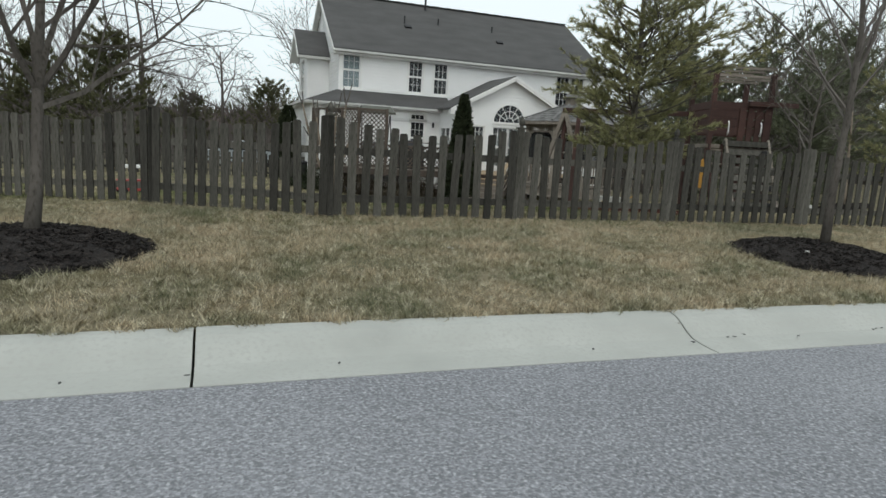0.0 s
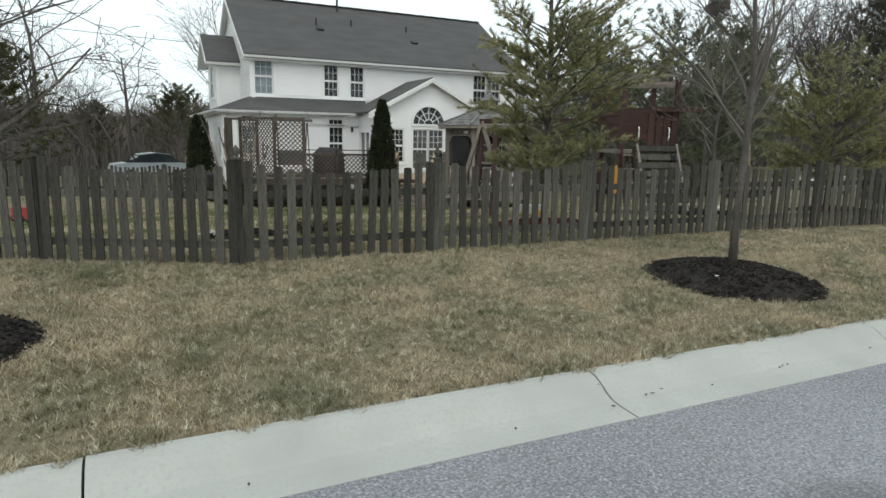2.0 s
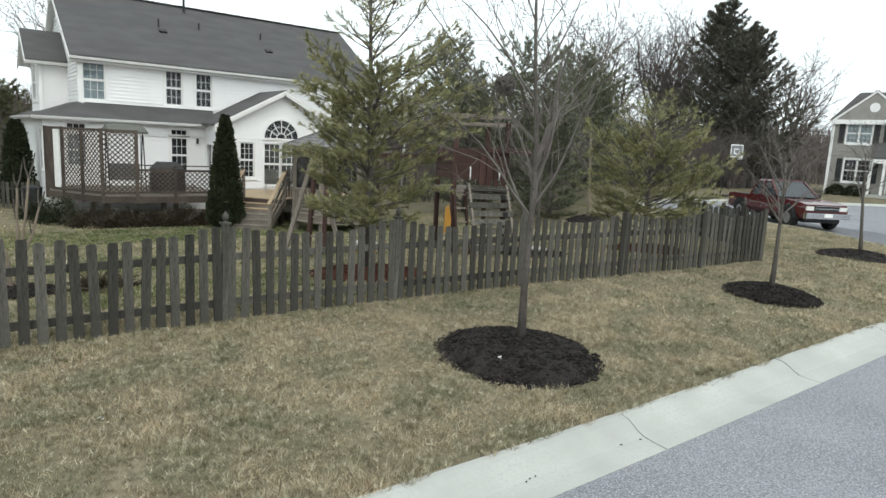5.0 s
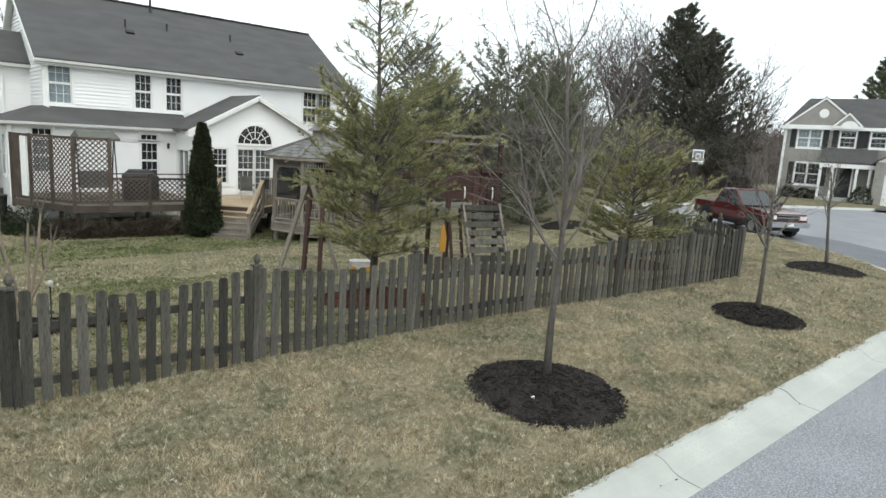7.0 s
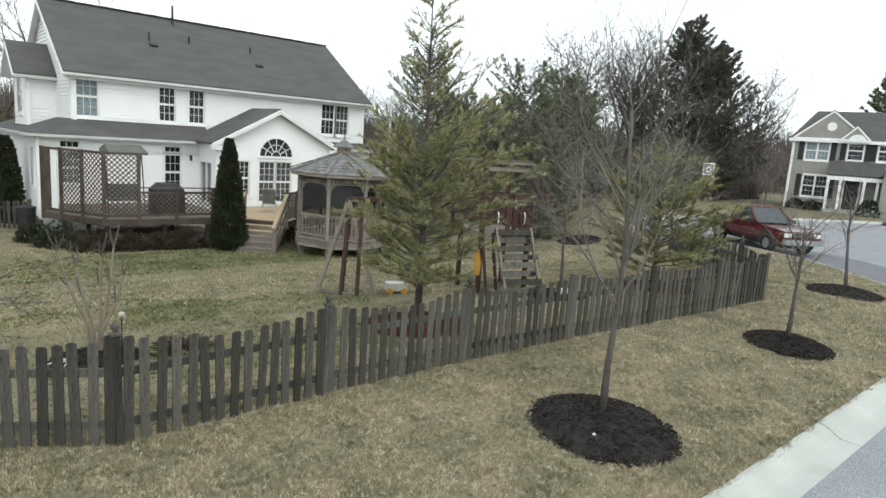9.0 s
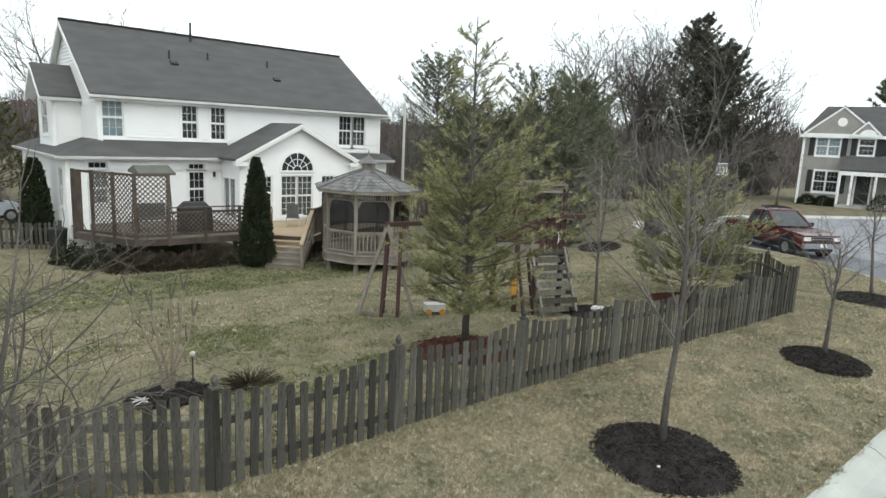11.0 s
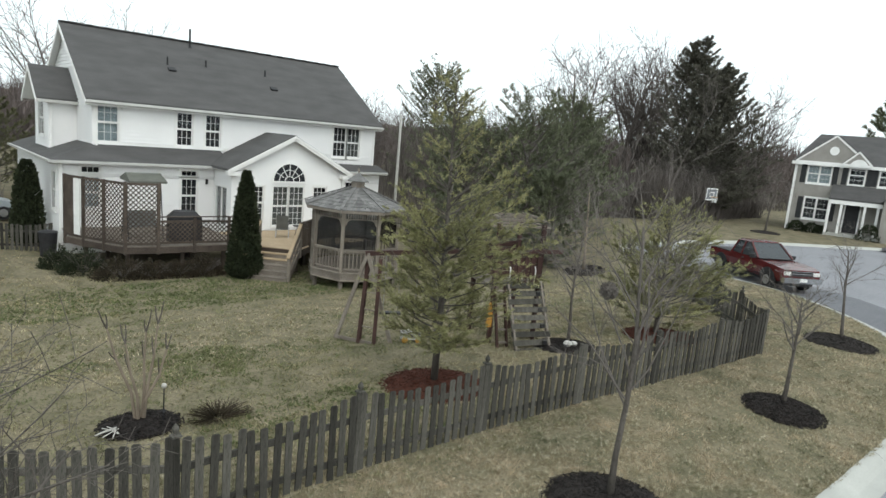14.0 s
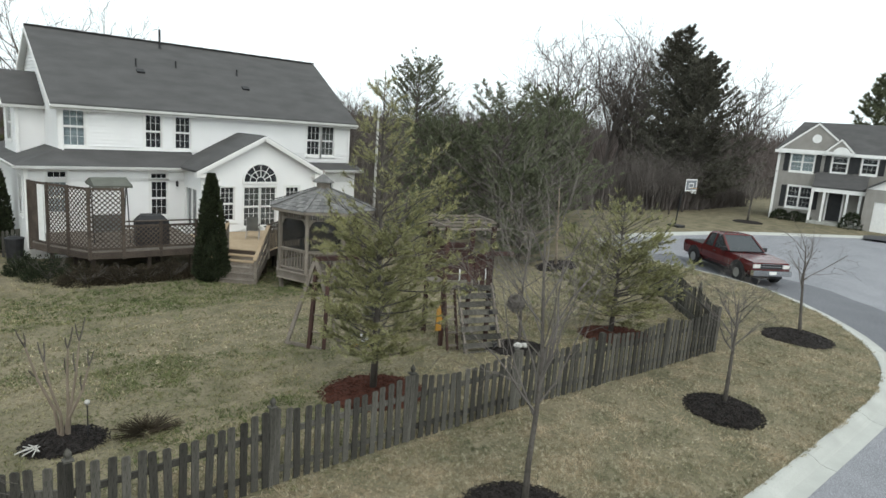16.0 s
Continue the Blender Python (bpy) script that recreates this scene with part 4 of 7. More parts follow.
def deck():
    z = 0.10
    d = thing("deck", "raised red-brown stained wooden deck behind the house", "deck")
    outline = [(3.95, 28.7), (4.35, 27.75), (5.35, 25.95), (6.45, 25.75), (9.1, 25.6), (10.05, 24.95), (11.2, 23.8), (12.1, 24.5), (16.0, 25.2), (16.0, 28.44),
               (10.30, 28.44), (10.30, 30.44), (4.15, 30.44), (4.15, 28.7)]
    left = outline[:5] + [(9.75, 25.18), (9.75, 30.44)] + outline[12:]
    right = [(9.76, 25.17)] + outline[5:11] + [(9.76, 28.44)]
    for k, (ring, stain) in enumerate(((left, "wood_grey"), (right, "wood_new"))):
        part("deck_floor", Geo().prism(ring, z - 0.04, z), M[stain], d, "bare tan deck boards" if k else "greyed bare deck boards")
    g = Geo()
    edge_pts = outline[:9]
    for p, q in zip(edge_pts[:-1], edge_pts[1:]):
        part("rim_board", Geo().beam((*p, z - 0.15), (*q, z - 0.15), 0.045, 0.24), M["wood_deck"], d)
    for x, y in ((4.5, 27.9), (5.5, 26.2), (7.4, 26.0), (9.0, 25.9), (5.5, 29), (8.5, 28.5), (11.4, 24.4), (12.4, 25.5)):
        part("pier", Geo().box(x - 0.07, x + 0.07, y - 0.07, y + 0.07, ground_at(x, y) - 0.1, z - 0.04), M["wood_deck"], d)
    # privacy screen of lattice panels between tall posts
    tall = [(3.95, 28.68), (4.37, 27.73), (4.86, 26.86), (5.36, 25.97), (6.45, 25.77)]
    low = [(6.45, 25.77), (7.76, 25.70), (9.08, 25.62)]
    for x, y in tall:
        part("screen_post", Geo().box(x - 0.055, x + 0.055, y - 0.055, y + 0.055, z - 0.3, 2.46, c=0.006), M["wood_deck"], d)
    for x, y in low[1:] + [(10.05, 24.95), (11.25, 23.82), (12.1, 24.5)]:
        part("rail_post", Geo().box(x - 0.05, x + 0.05, y - 0.05, y + 0.05, z - 0.3, 1.22, c=0.006), M["wood_deck"], d)
    for i, (p, q) in enumerate(zip(tall[:-1], tall[1:])):
        if i == 0:
            k = Vector(p).lerp(Vector(q), 0.5)
            part("screen_board", Geo().beam((*p, 1.3), (*k, 1.3), 0.03, 2.2), M["wood_deck"], d, "solid brown screen board")
            part("screen_board", Geo().beam((*k, 1.3), (*Vector(p).lerp(Vector(q), 0.82), 1.3), 0.03, 2.2), M["white"], d, "white screen board")
        else:
            part("lattice_panel", lattice(Geo(), p, q, z + 0.12, 2.36), M["wood_deck"], d, "diagonal lattice privacy panel")
        for zz in (z + 0.09, 2.40):
            part("screen_rail", Geo().beam((*p, zz), (*q, zz), 0.04, 0.09), M["wood_deck"], d)
    for p, q in list(zip(low[:-1], low[1:])) + [(low[-1], (10.05, 24.95))]:
        part("lattice_panel", lattice(Geo(), p, q, z + 0.16, 1.00), M["wood_deck"], d, "low diagonal lattice panel")
        for zz in (z + 0.12, 1.03):
            part("rail", Geo().beam((*p, zz), (*q, zz), 0.04, 0.085), M["wood_deck"], d)
        part("cap_rail", Geo().beam((*p, 1.21), (*q, 1.21), 0.14, 0.035), M["wood_deck"], d)
    p, q = Vector((11.25, 23.82)), Vector((12.1, 24.5))
    for i in range(8):
        m = p.lerp(q, (i + 0.5) / 8)
        part("baluster", Geo().box(m.x - 0.018, m.x + 0.018, m.y - 0.018, m.y + 0.018, z + 0.05, 1.15), M["wood_deck"], d)
    part("cap_rail", Geo().beam((*p, 1.18), (*q, 1.18), 0.12, 0.035), M["wood_deck"], d)
    return d


def deck_stairs():
    """Six treads that climb to the deck on the diagonal, with sloping handrails."""
    s = thing("deck_stairs", "grey and tan wooden stairs with sloping handrails up to the deck", "stairs")
    u, r = Vector((0.7071, 0.7071)), Vector((0.7071, -0.7071))
    foot, width, n, going = Vector((9.08, 23.92)), 1.62, 5, 0.285
    z0, z1 = ground_at(9.7, 23.3) - 0.02, 0.10
    rise = (z1 - z0) / (n + 1)
    yaw = -45
    for i in range(n):
        base = foot + u * (i * going)
        m = Matrix.Translation((base.x, base.y, z0 + (i + 1) * rise)) @ spin(yaw)
        part("tread", Geo().box(0, width, -0.03, going, -0.038, 0, m), M["wood_grey" if i < 3 else "wood_new"], s)
        part("riser", Geo().box(0.01, width - 0.01, 0.0, 0.02, -rise, -0.04, m), M["wood_grey"], s)
    top = foot + u * (n * going)
    part("riser", Geo().box(0.01, width - 0.01, 0, 0.02, -rise, -0.04, Matrix.Translation((top.x, top.y, z1)) @ spin(yaw)), M["wood_new"], s)
    for k in (-0.02, width + 0.02):
        a, b = foot + r * k, top + r * k
        part("stringer", Geo().beam((*a, z0 + 0.12), (*b, z1 - 0.10), 0.045, 0.26), M["wood_grey"], s)
        part("newel", Geo().box(a.x - 0.05, a.x + 0.05, a.y - 0.05, a.y + 0.05, z0 - 0.1, z0 + 1.02, c=0.006), M["wood_grey"], s)
        part("newel", Geo().box(b.x - 0.05, b.x + 0.05, b.y - 0.05, b.y + 0.05, z1 - 0.3, z1 + 1.06, c=0.006), M["wood_grey"], s)
        a2 = a - u * 0.12
        part("handrail", Geo().beam((*a2, z0 + 0.98), (*b, z1 + 1.06), 0.14, 0.04), M["wood_new"], s, "bare tan handrail")
        for f in (0.35, 0.68):
            part("guard_rail", Geo().beam((*a, z0 + f), (*b, z1 + f + 0.04), 0.035, 0.12), M["wood_grey"], s)
    return s


def gazebo():
    cx, cy, R = 12.4, 21.65, 1.72
    gz = thing("gazebo", "eight sided weathered cedar gazebo with shake roof on posts", "gazebo", at=pose(cx, cy, 0, 0, 0, 0))
    ang = [math.radians(22.5 + 45 * i + 19) for i in range(8)]
    P = lambda r, i: (r * math.cos(ang[i % 8]), r * math.sin(ang[i % 8]))
    fl, ev, top = -0.10, 2.20, 2.88
    zg = ground_at(cx, cy)
    W = M["wood_grey"]
    part("floor", Geo().prism([P(R + 0.06, i) for i in range(8)], fl - 0.04, fl), W, gz)
    for i in range(8):
        x, y = P(R, i)
        part("leg", Geo().box(x * 0.93 - 0.06, x * 0.93 + 0.06, y * 0.93 - 0.06, y * 0.93 + 0.06, zg - 0.15, fl - 0.04, c=0.006), W, gz)
        part("post", Geo().box(-0.055, 0.055, -0.055, 0.055, fl, ev - 0.02, Matrix.Translation((x * 0.97, y * 0.97, 0)) @ spin(math.degrees(ang[i])), c=0.008), W, gz)
        a, b = Vector(P(R, i)), Vector(P(R, i + 1))
        part("rim_board", Geo().beam((*a, fl - 0.14), (*b, fl - 0.14), 0.04, 0.26), W, gz)
        part("rim_trim", Geo().beam((*(a * 1.03), fl - 0.29), (*(b * 1.03), fl - 0.29), 0.03, 0.06), W, gz)
        part("header", Geo().beam((*(a * 0.97), ev - 0.08), (*(b * 0.97), ev - 0.08), 0.05, 0.14), W, gz)
        for zz in (fl + 0.12, fl + 0.78):
            part("rail", Geo().beam((*(a * 0.97), zz), (*(b * 0.97), zz), 0.05, 0.06), W, gz)
        part("hand_rail", Geo().beam((*(a * 0.97), fl + 0.83), (*(b * 0.97), fl + 0.83), 0.11, 0.03), W, gz)
        for k in range(8):
            m = (a.lerp(b, (k + 1) / 9)) * 0.97
            part("baluster", Geo().box(-0.017, 0.017, -0.017, 0.017, fl + 0.15, fl + 0.75, Matrix.Translation((m.x, m.y, 0)) @ spin(math.degrees(ang[i]) + 22.5)), W, gz)
        for k in range(14):
            m = (a.lerp(b, (k + 1) / 15)) * 0.965
            part("spindle", Geo().box(-0.014, 0.014, -0.014, 0.014, ev - 0.34, ev - 0.15, Matrix.Translation((m.x, m.y, 0)) @ spin(math.degrees(ang[i]) + 22.5)), W, gz)
        part("spindle_rail", Geo().beam((*(a * 0.965), ev - 0.35), (*(b * 0.965), ev - 0.35), 0.04, 0.03), W, gz)
        d = (b - a).normalized()
        for q, sg in ((a, 1), (b, -1)):
            ring = [(0, 0), (0.24, 0), (0.11, -0.07), (0.06, -0.20), (0, -0.26)]
            yaw = math.degrees(math.atan2(d.y, d.x)) + (0 if sg > 0 else 180)
            part("bracket", Geo().plate(ring, -0.02, 0.02, Matrix.Translation((q.x * 0.965 + d.x * sg * 0.05, q.y * 0.965 + d.y * sg * 0.05, ev - 0.36)) @ spin(yaw)), W, gz)
    roof = part("roof", Geo().prism([P(0.30, i) for i in range(8)], top - 0.1, top), M["shake"], gz, "weathered cedar shake roof")
    for i in range(8):
        rows = 7
        for k in range(rows):
            r0, r1 = R + 0.34 - (R + 0.06) * k / rows, R + 0.34 - (R + 0.06) * (k + 1) / rows - 0.03
            h0, h1 = ev + (top - ev) * k / rows, ev + (top - ev) * (k + 1) / rows + 0.015
            a0, b0, a1, b1 = P(r0, i), P(r0, i + 1), P(max(r1, 0.22), i), P(max(r1, 0.22), i + 1)
            n = max(2, int(8 * r0 / R))
            for j in range(n):
                f0, f1 = j / n + 0.004, (j + 1) / n - 0.004
                lift = random.uniform(0.012, 0.030)
                L = lambda p, q, f: (p[0] + (q[0] - p[0]) * f, p[1] + (q[1] - p[1]) * f)
                v = [(*L(a0, b0, f0), h0 + lift), (*L(a0, b0, f1), h0 + lift), (*L(a1, b1, f1), h1), (*L(a1, b1, f0), h1)]
                g = Geo()
                roof_slab(g, *v, thick=0.022)
                part("shake", g, M["shake"], roof)
        part("hip_cap", Geo().beam((*P(R + 0.35, i), ev + 0.045), (*P(0.28, i), top + 0.03), 0.09, 0.03), M["shake"], roof)
        part("fascia", Geo().beam((*P(R + 0.30, i), ev - 0.05), (*P(R + 0.30, i + 1), ev - 0.05), 0.025, 0.10), W, gz)
    part("ceiling", Geo().add([(*P(R + 0.28, i), ev - 0.02) for i in range(8)] + [(0, 0, top - 0.08)], [(i, (i + 1) % 8, 8) for i in range(8)]), W, roof)
    cup = part("cupola", Geo().prism([P(0.26, i) for i in range(8)], top - 0.05, top + 0.26), W, gz)
    part("cupola_roof", Geo().add([(*P(0.42, i), top + 0.26) for i in range(8)] + [(0, 0, top + 0.56)] + [(*P(0.42, i), top + 0.23) for i in range(8)],
                                  [(i, (i + 1) % 8, 8) for i in range(8)] + [(9 + i, 9 + (i + 1) % 8, (i + 1) % 8, i) for i in range(8)] + [tuple(range(16, 8, -1))]), M["shake"], cup)
    part("finial", Geo().tube([(0, 0, top + 0.54), (0, 0, top + 0.62), (0, 0, top + 0.68), (0, 0, top + 0.74)], [0.02, 0.04, 0.025, 0.004], 8), W, cup)
    for i in range(8):
        a, b = Vector(P(R, i)) * 0.94, Vector(P(R, i + 1)) * 0.94
        if i != 5:
            sc = part("insect_screen", Geo().beam((*a, fl + 1.42), (*b, fl + 1.42), 0.004, 1.16), M["screen"], gz, "dark insect screen")
    return gz


def patio_chair(x, y, z, yaw, label):
    c = thing("patio_chair", label, "chair", "patio chairs", at=pose(x, y, z, 0, 0, yaw))
    for sx in (-0.27, 0.27):
        part("leg_frame", Geo().tube([(sx, -0.28, 0.02), (sx, -0.30, 0.40), (sx, 0.05, 0.42), (sx, 0.28, 0.02)], [0.014] * 4, 6), M["steel"], c)
        part("armrest", Geo().beam((sx, -0.27, 0.62), (sx, 0.24, 0.62), 0.05, 0.03), M["black"], c)
        part("back_frame", Geo().tube([(sx * 0.9, 0.18, 0.40), (sx * 0.9, 0.30, 0.75), (sx * 0.9, 0.40, 1.02)], [0.014] * 3, 6), M["steel"], c)
    part("seat", Geo().add([(-0.25, -0.28, 0.43), (0.25, -0.28, 0.43), (0.25, 0.20, 0.39), (-0.25, 0.20, 0.39), (-0.25, -0.28, 0.415), (0.25, -0.28, 0.415), (0.25, 0.20, 0.375), (-0.25, 0.20, 0.375)],
                           [(0, 1, 2, 3), (7, 6, 5, 4), (4, 5, 1, 0), (5, 6, 2, 1), (6, 7, 3, 2), (7, 4, 0, 3)]), M["sling"], c)
    part("backrest", Geo().add([(-0.24, 0.19, 0.42), (0.24, 0.19, 0.42), (0.24, 0.40, 1.02), (-0.24, 0.40, 1.02), (-0.24, 0.21, 0.42), (0.24, 0.21, 0.42), (0.24, 0.42, 1.02), (-0.24, 0.42, 1.02)],
                               [(0, 1, 2, 3), (7, 6, 5, 4), (4, 5, 1, 0), (5, 6, 2, 1), (6, 7, 3, 2), (7, 4, 0, 3)]), M["sling"], c)
    return c


def covered_grill():
    g = thing("grill", "barbecue grill under a fitted black cover on the deck", "grill", at=pose(7.75, 26.8, 0.10, 0, 0, -8))
    part("cover", Geo().add([(-0.62, -0.32, 0.02), (0.62, -0.32, 0.02), (0.62, 0.32, 0.02), (-0.62, 0.32, 0.02), (-0.60, -0.31, 0.95), (0.60, -0.31, 0.95), (0.60, 0.31, 0.95), (-0.60, 0.31, 0.95),
                             (-0.40, -0.18, 1.17), (0.40, -0.18, 1.17), (0.36, 0.20, 1.20), (-0.36, 0.20, 1.20)],
                            [(3, 2, 1, 0), (0, 1, 5, 4), (1, 2, 6, 5), (2, 3, 7, 6), (3, 0, 4, 7), (4, 5, 9, 8), (5, 6, 10, 9), (6, 7, 11, 10), (7, 4, 8, 11), (8, 9, 10, 11)]), M["black"], g)
    part("hem", Geo().box(-0.63, 0.63, -0.33, 0.33, 0.0, 0.05), M["black"], g)
    return g


def canopy_swing():
    """A deck swing under a small fabric roof."""
    s = thing("canopy_swing", "patio swing seat under a grey green canvas canopy", "swing seat", at=pose(6.45, 27.7, 0.10, 0, 0, 0))
    for x in (-0.64, 0.64):
        part("upright", Geo().tube([(x, -0.45, 0), (x, -0.05, 2.2), (x, 0.05, 2.2), (x, 0.45, 0)], [0.022] * 4, 6), M["black"], s)
    part("canopy", Geo().add([(-0.68, -0.75, 2.30), (0.68, -0.75, 2.30), (0.64, 0.0, 2.56), (-0.64, 0.0, 2.56), (-0.68, 0.6, 2.34), (0.68, 0.6, 2.34),
                              (-0.68, -0.75, 2.22), (0.68, -0.75, 2.22), (-0.68, 0.6, 2.26), (0.68, 0.6, 2.26)],
                             [(0, 1, 2, 3), (3, 2, 5, 4), (6, 7, 1, 0), (8, 4, 5, 9), (6, 0, 3, 4, 8), (7, 9, 5, 2, 1), (8, 9, 7, 6)]), M["canvas"], s)
    part("seat", Geo().box(-0.56, 0.56, -0.25, 0.25, 0.45, 0.53), M["sling"], s)
    part("backrest", Geo().box(-0.56, 0.56, 0.22, 0.30, 0.53, 1.05), M["sling"], s)
    for x in (-0.56, 0.56):
        part("hanger", Geo().tube([(x, 0, 0.5), (x, 0, 2.2)], [0.01, 0.01], 5), M["black"], s)
    return s


deck()
deck_stairs()
gazebo()
patio_chair(11.9, 26.6, 0.10, 150, "grey sling patio chair on the deck")
patio_chair(13.6, 26.2, 0.10, 200, "grey sling patio chair facing the windows")
t = thing("side_table", "small round patio table on the deck", "table", at=pose(12.75, 26.7, 0.10))
part("table_top", Geo().tube([(0, 0, 0.46), (0, 0, 0.49)], [0.26, 0.26], 16), M["black"], t)
for a in (0, 120, 240):
    part("leg", Geo().tube([(0.2 * math.cos(radians(a)), 0.2 * math.sin(radians(a)), 0), (0.06 * math.cos(radians(a)), 0.06 * math.sin(radians(a)), 0.46)], [0.012, 0.012], 6), M["black"], t)
covered_grill()
canopy_swing()


# ---- play set ----
def play_set():
    p = thing("play_set", "red stained wooden play tower with swing beam and slatted climbing wall", "play set")
    W, R = M["wood_grey"], M["wood_red"]
    g0 = 0.03
    # tower, turned to follow the fence
    m = Matrix.Translation((10.9, 12.3, g0)) @ spin(-20)
    for x in (-0.62, 0.62):
        for y in (-0.62, 0.62):
            part("tower_post", Geo().box(x - 0.05, x + 0.05, y - 0.05, y + 0.05, -0.1, 3.05, m, c=0.006), R, p)
    part("ladder_guard", Geo().plate([(-0.07, 0), (0.07, 0), (0.09, 0.30), (0.02, 0.62), (-0.05, 0.55)], -0.02, 0.02, m @ Matrix.Translation((-0.86, -1.0, 0.55))), M["yellow"], p, "orange yellow plastic guard")
    part("platform", Geo().box(-0.68, 0.68, -0.68, 0.68, 1.42, 1.50, m), W, p)
    for z in (1.72, 1.90, 2.08, 2.26):
        for y in (-0.66, 0.66):
            part("side_board", Geo().box(-0.64, 0.64, y - 0.012, y + 0.012, z, z + 0.15, m), R, p)
        part("side_board", Geo().box(-0.66, -0.636, -0.60, 0.60, z, z + 0.15, m), R, p)
    for k in range(4):
        x = -0.05 + k * 0.18
        part("side_slat", Geo().box(x, x + 0.12, -0.70, -0.676, 1.45, 2.30, m), R, p)
    for z, e in ((2.95, 0.85), (3.12, 0.70)):
        for y in (-0.55, 0.0, 0.55):
            part("roof_beam", Geo().box(-e, e, y - 0.02, y + 0.02, z, z + 0.05, m), W, p)
        for x in (-0.6, 0.6):
            part("roof_slat", Geo().box(x - 0.02, x + 0.02, -e * 0.8, e * 0.8, z + 0.052, z + 0.09, m), W, p)
    part("side_arm", Geo().box(0.1, 1.15, -0.78, -0.70, 2.34, 2.44, m), R, p)
    # climbing wall leaning on the tower's front
    top, foot = -0.70, -1.55
    for x in (-0.30, 0.62):
        part("climbing_stringer", Geo().beam(m @ Vector((x, foot, 0.0)), m @ Vector((x, top, 1.62)), 0.045, 0.10), W, p)
    for i in range(9):
        f = (i + 0.5) / 9
        c = m @ Vector((0.16, foot + (top - foot) * f - 0.03, 1.62 * f))
        part("climbing_slat", Geo().box(-0.52, 0.52, -0.012, 0.012, -0.068, 0.068, Matrix.Translation(c) @ spin(-20 + 3 * math.sin(i * 2.3)) @ pose(0, 0, 0, -28, 0, 0)), M["wood_old"], p)
        if i % 2:
            part("grip_block", Geo().box(-0.05, 0.05, -0.05, 0.0, -0.05, 0.05, Matrix.Translation(c + Vector((0.30, -0.12, 0))) @ spin(-20)), M["black"], p)
    # ladder on the other corner
    for x in (-0.62, -0.36):
        part("ladder_rail", Geo().beam(m @ Vector((x, -1.15, 0)), m @ Vector((x, -0.66, 1.5)), 0.04, 0.09), R, p)
    for i in range(5):
        f = (i + 0.6) / 5
        part("ladder_rung", Geo().beam(m @ Vector((-0.62, -1.15 + 0.49 * f, 1.5 * f)), m @ Vector((-0.36, -1.15 + 0.49 * f, 1.5 * f)), 0.09, 0.03), W, p)
    # swing beam and its end frame
    end = Vector((7.55, 13.75, 2.12))
    tw = m @ Vector((-0.6, 0.35, 2.18))
    part("swing_beam", Geo().beam(end + (end - tw).normalized() * 0.06, tw, 0.07, 0.11), R, p)
    zf = ground_at(7.5, 13.7)
    for a, b, mt in (((7.13, 14.30, zf), end, W), ((7.42, 13.72, zf), (7.62, 13.80, 2.0), R), ((7.62, 13.36, zf), (7.80, 13.55, 2.0), R), ((8.05, 13.25, zf), end, W)):
        part("end_leg", Geo().beam(a, b, 0.085, 0.085), mt, p)
    for i in range(4):
        f = (i + 1) / 5
        part("rung", Geo().tube([Vector((7.42, 13.72, zf)).lerp(Vector((7.62, 13.80, 2.0)), f), Vector((7.62, 13.36, zf)).lerp(Vector((7.80, 13.55, 2.0)), f)], [0.018, 0.018], 6), W, p)
    part("foot_board", Geo().beam((7.10, 14.33, zf + 0.04), (7.63, 13.34, zf + 0.04), 0.04, 0.08), W, p)
    for f in (0.22, 0.5):
        c = end.lerp(tw, f)
        for s in (-0.22, 0.22):
            part("chain", Geo().tube([c + Vector((s * 0.7, -s * 0.45, -0.05)), c + Vector((s * 0.7, -s * 0.45, -1.5))], [0.007, 0.007], 4), M["steel"], p)
        part("swing_seat", Geo().box(-0.26, 0.26, -0.09, 0.09, -0.02, 0.02, Matrix.Translation(c + Vector((0, 0, -1.52))) @ spin(-33)), M["black"], p)
    for s in (-0.28, 0.42):
        part("grab_handle", Geo().tube([m @ Vector((s, -0.72, 1.72)), m @ Vector((s - 0.03, -0.82, 1.78)), m @ Vector((s - 0.03, -0.82, 1.95)), m @ Vector((s, -0.72, 2.0))], [0.015] * 4, 6), M["white"], p, "pale grab handle")
    return p


play_set()

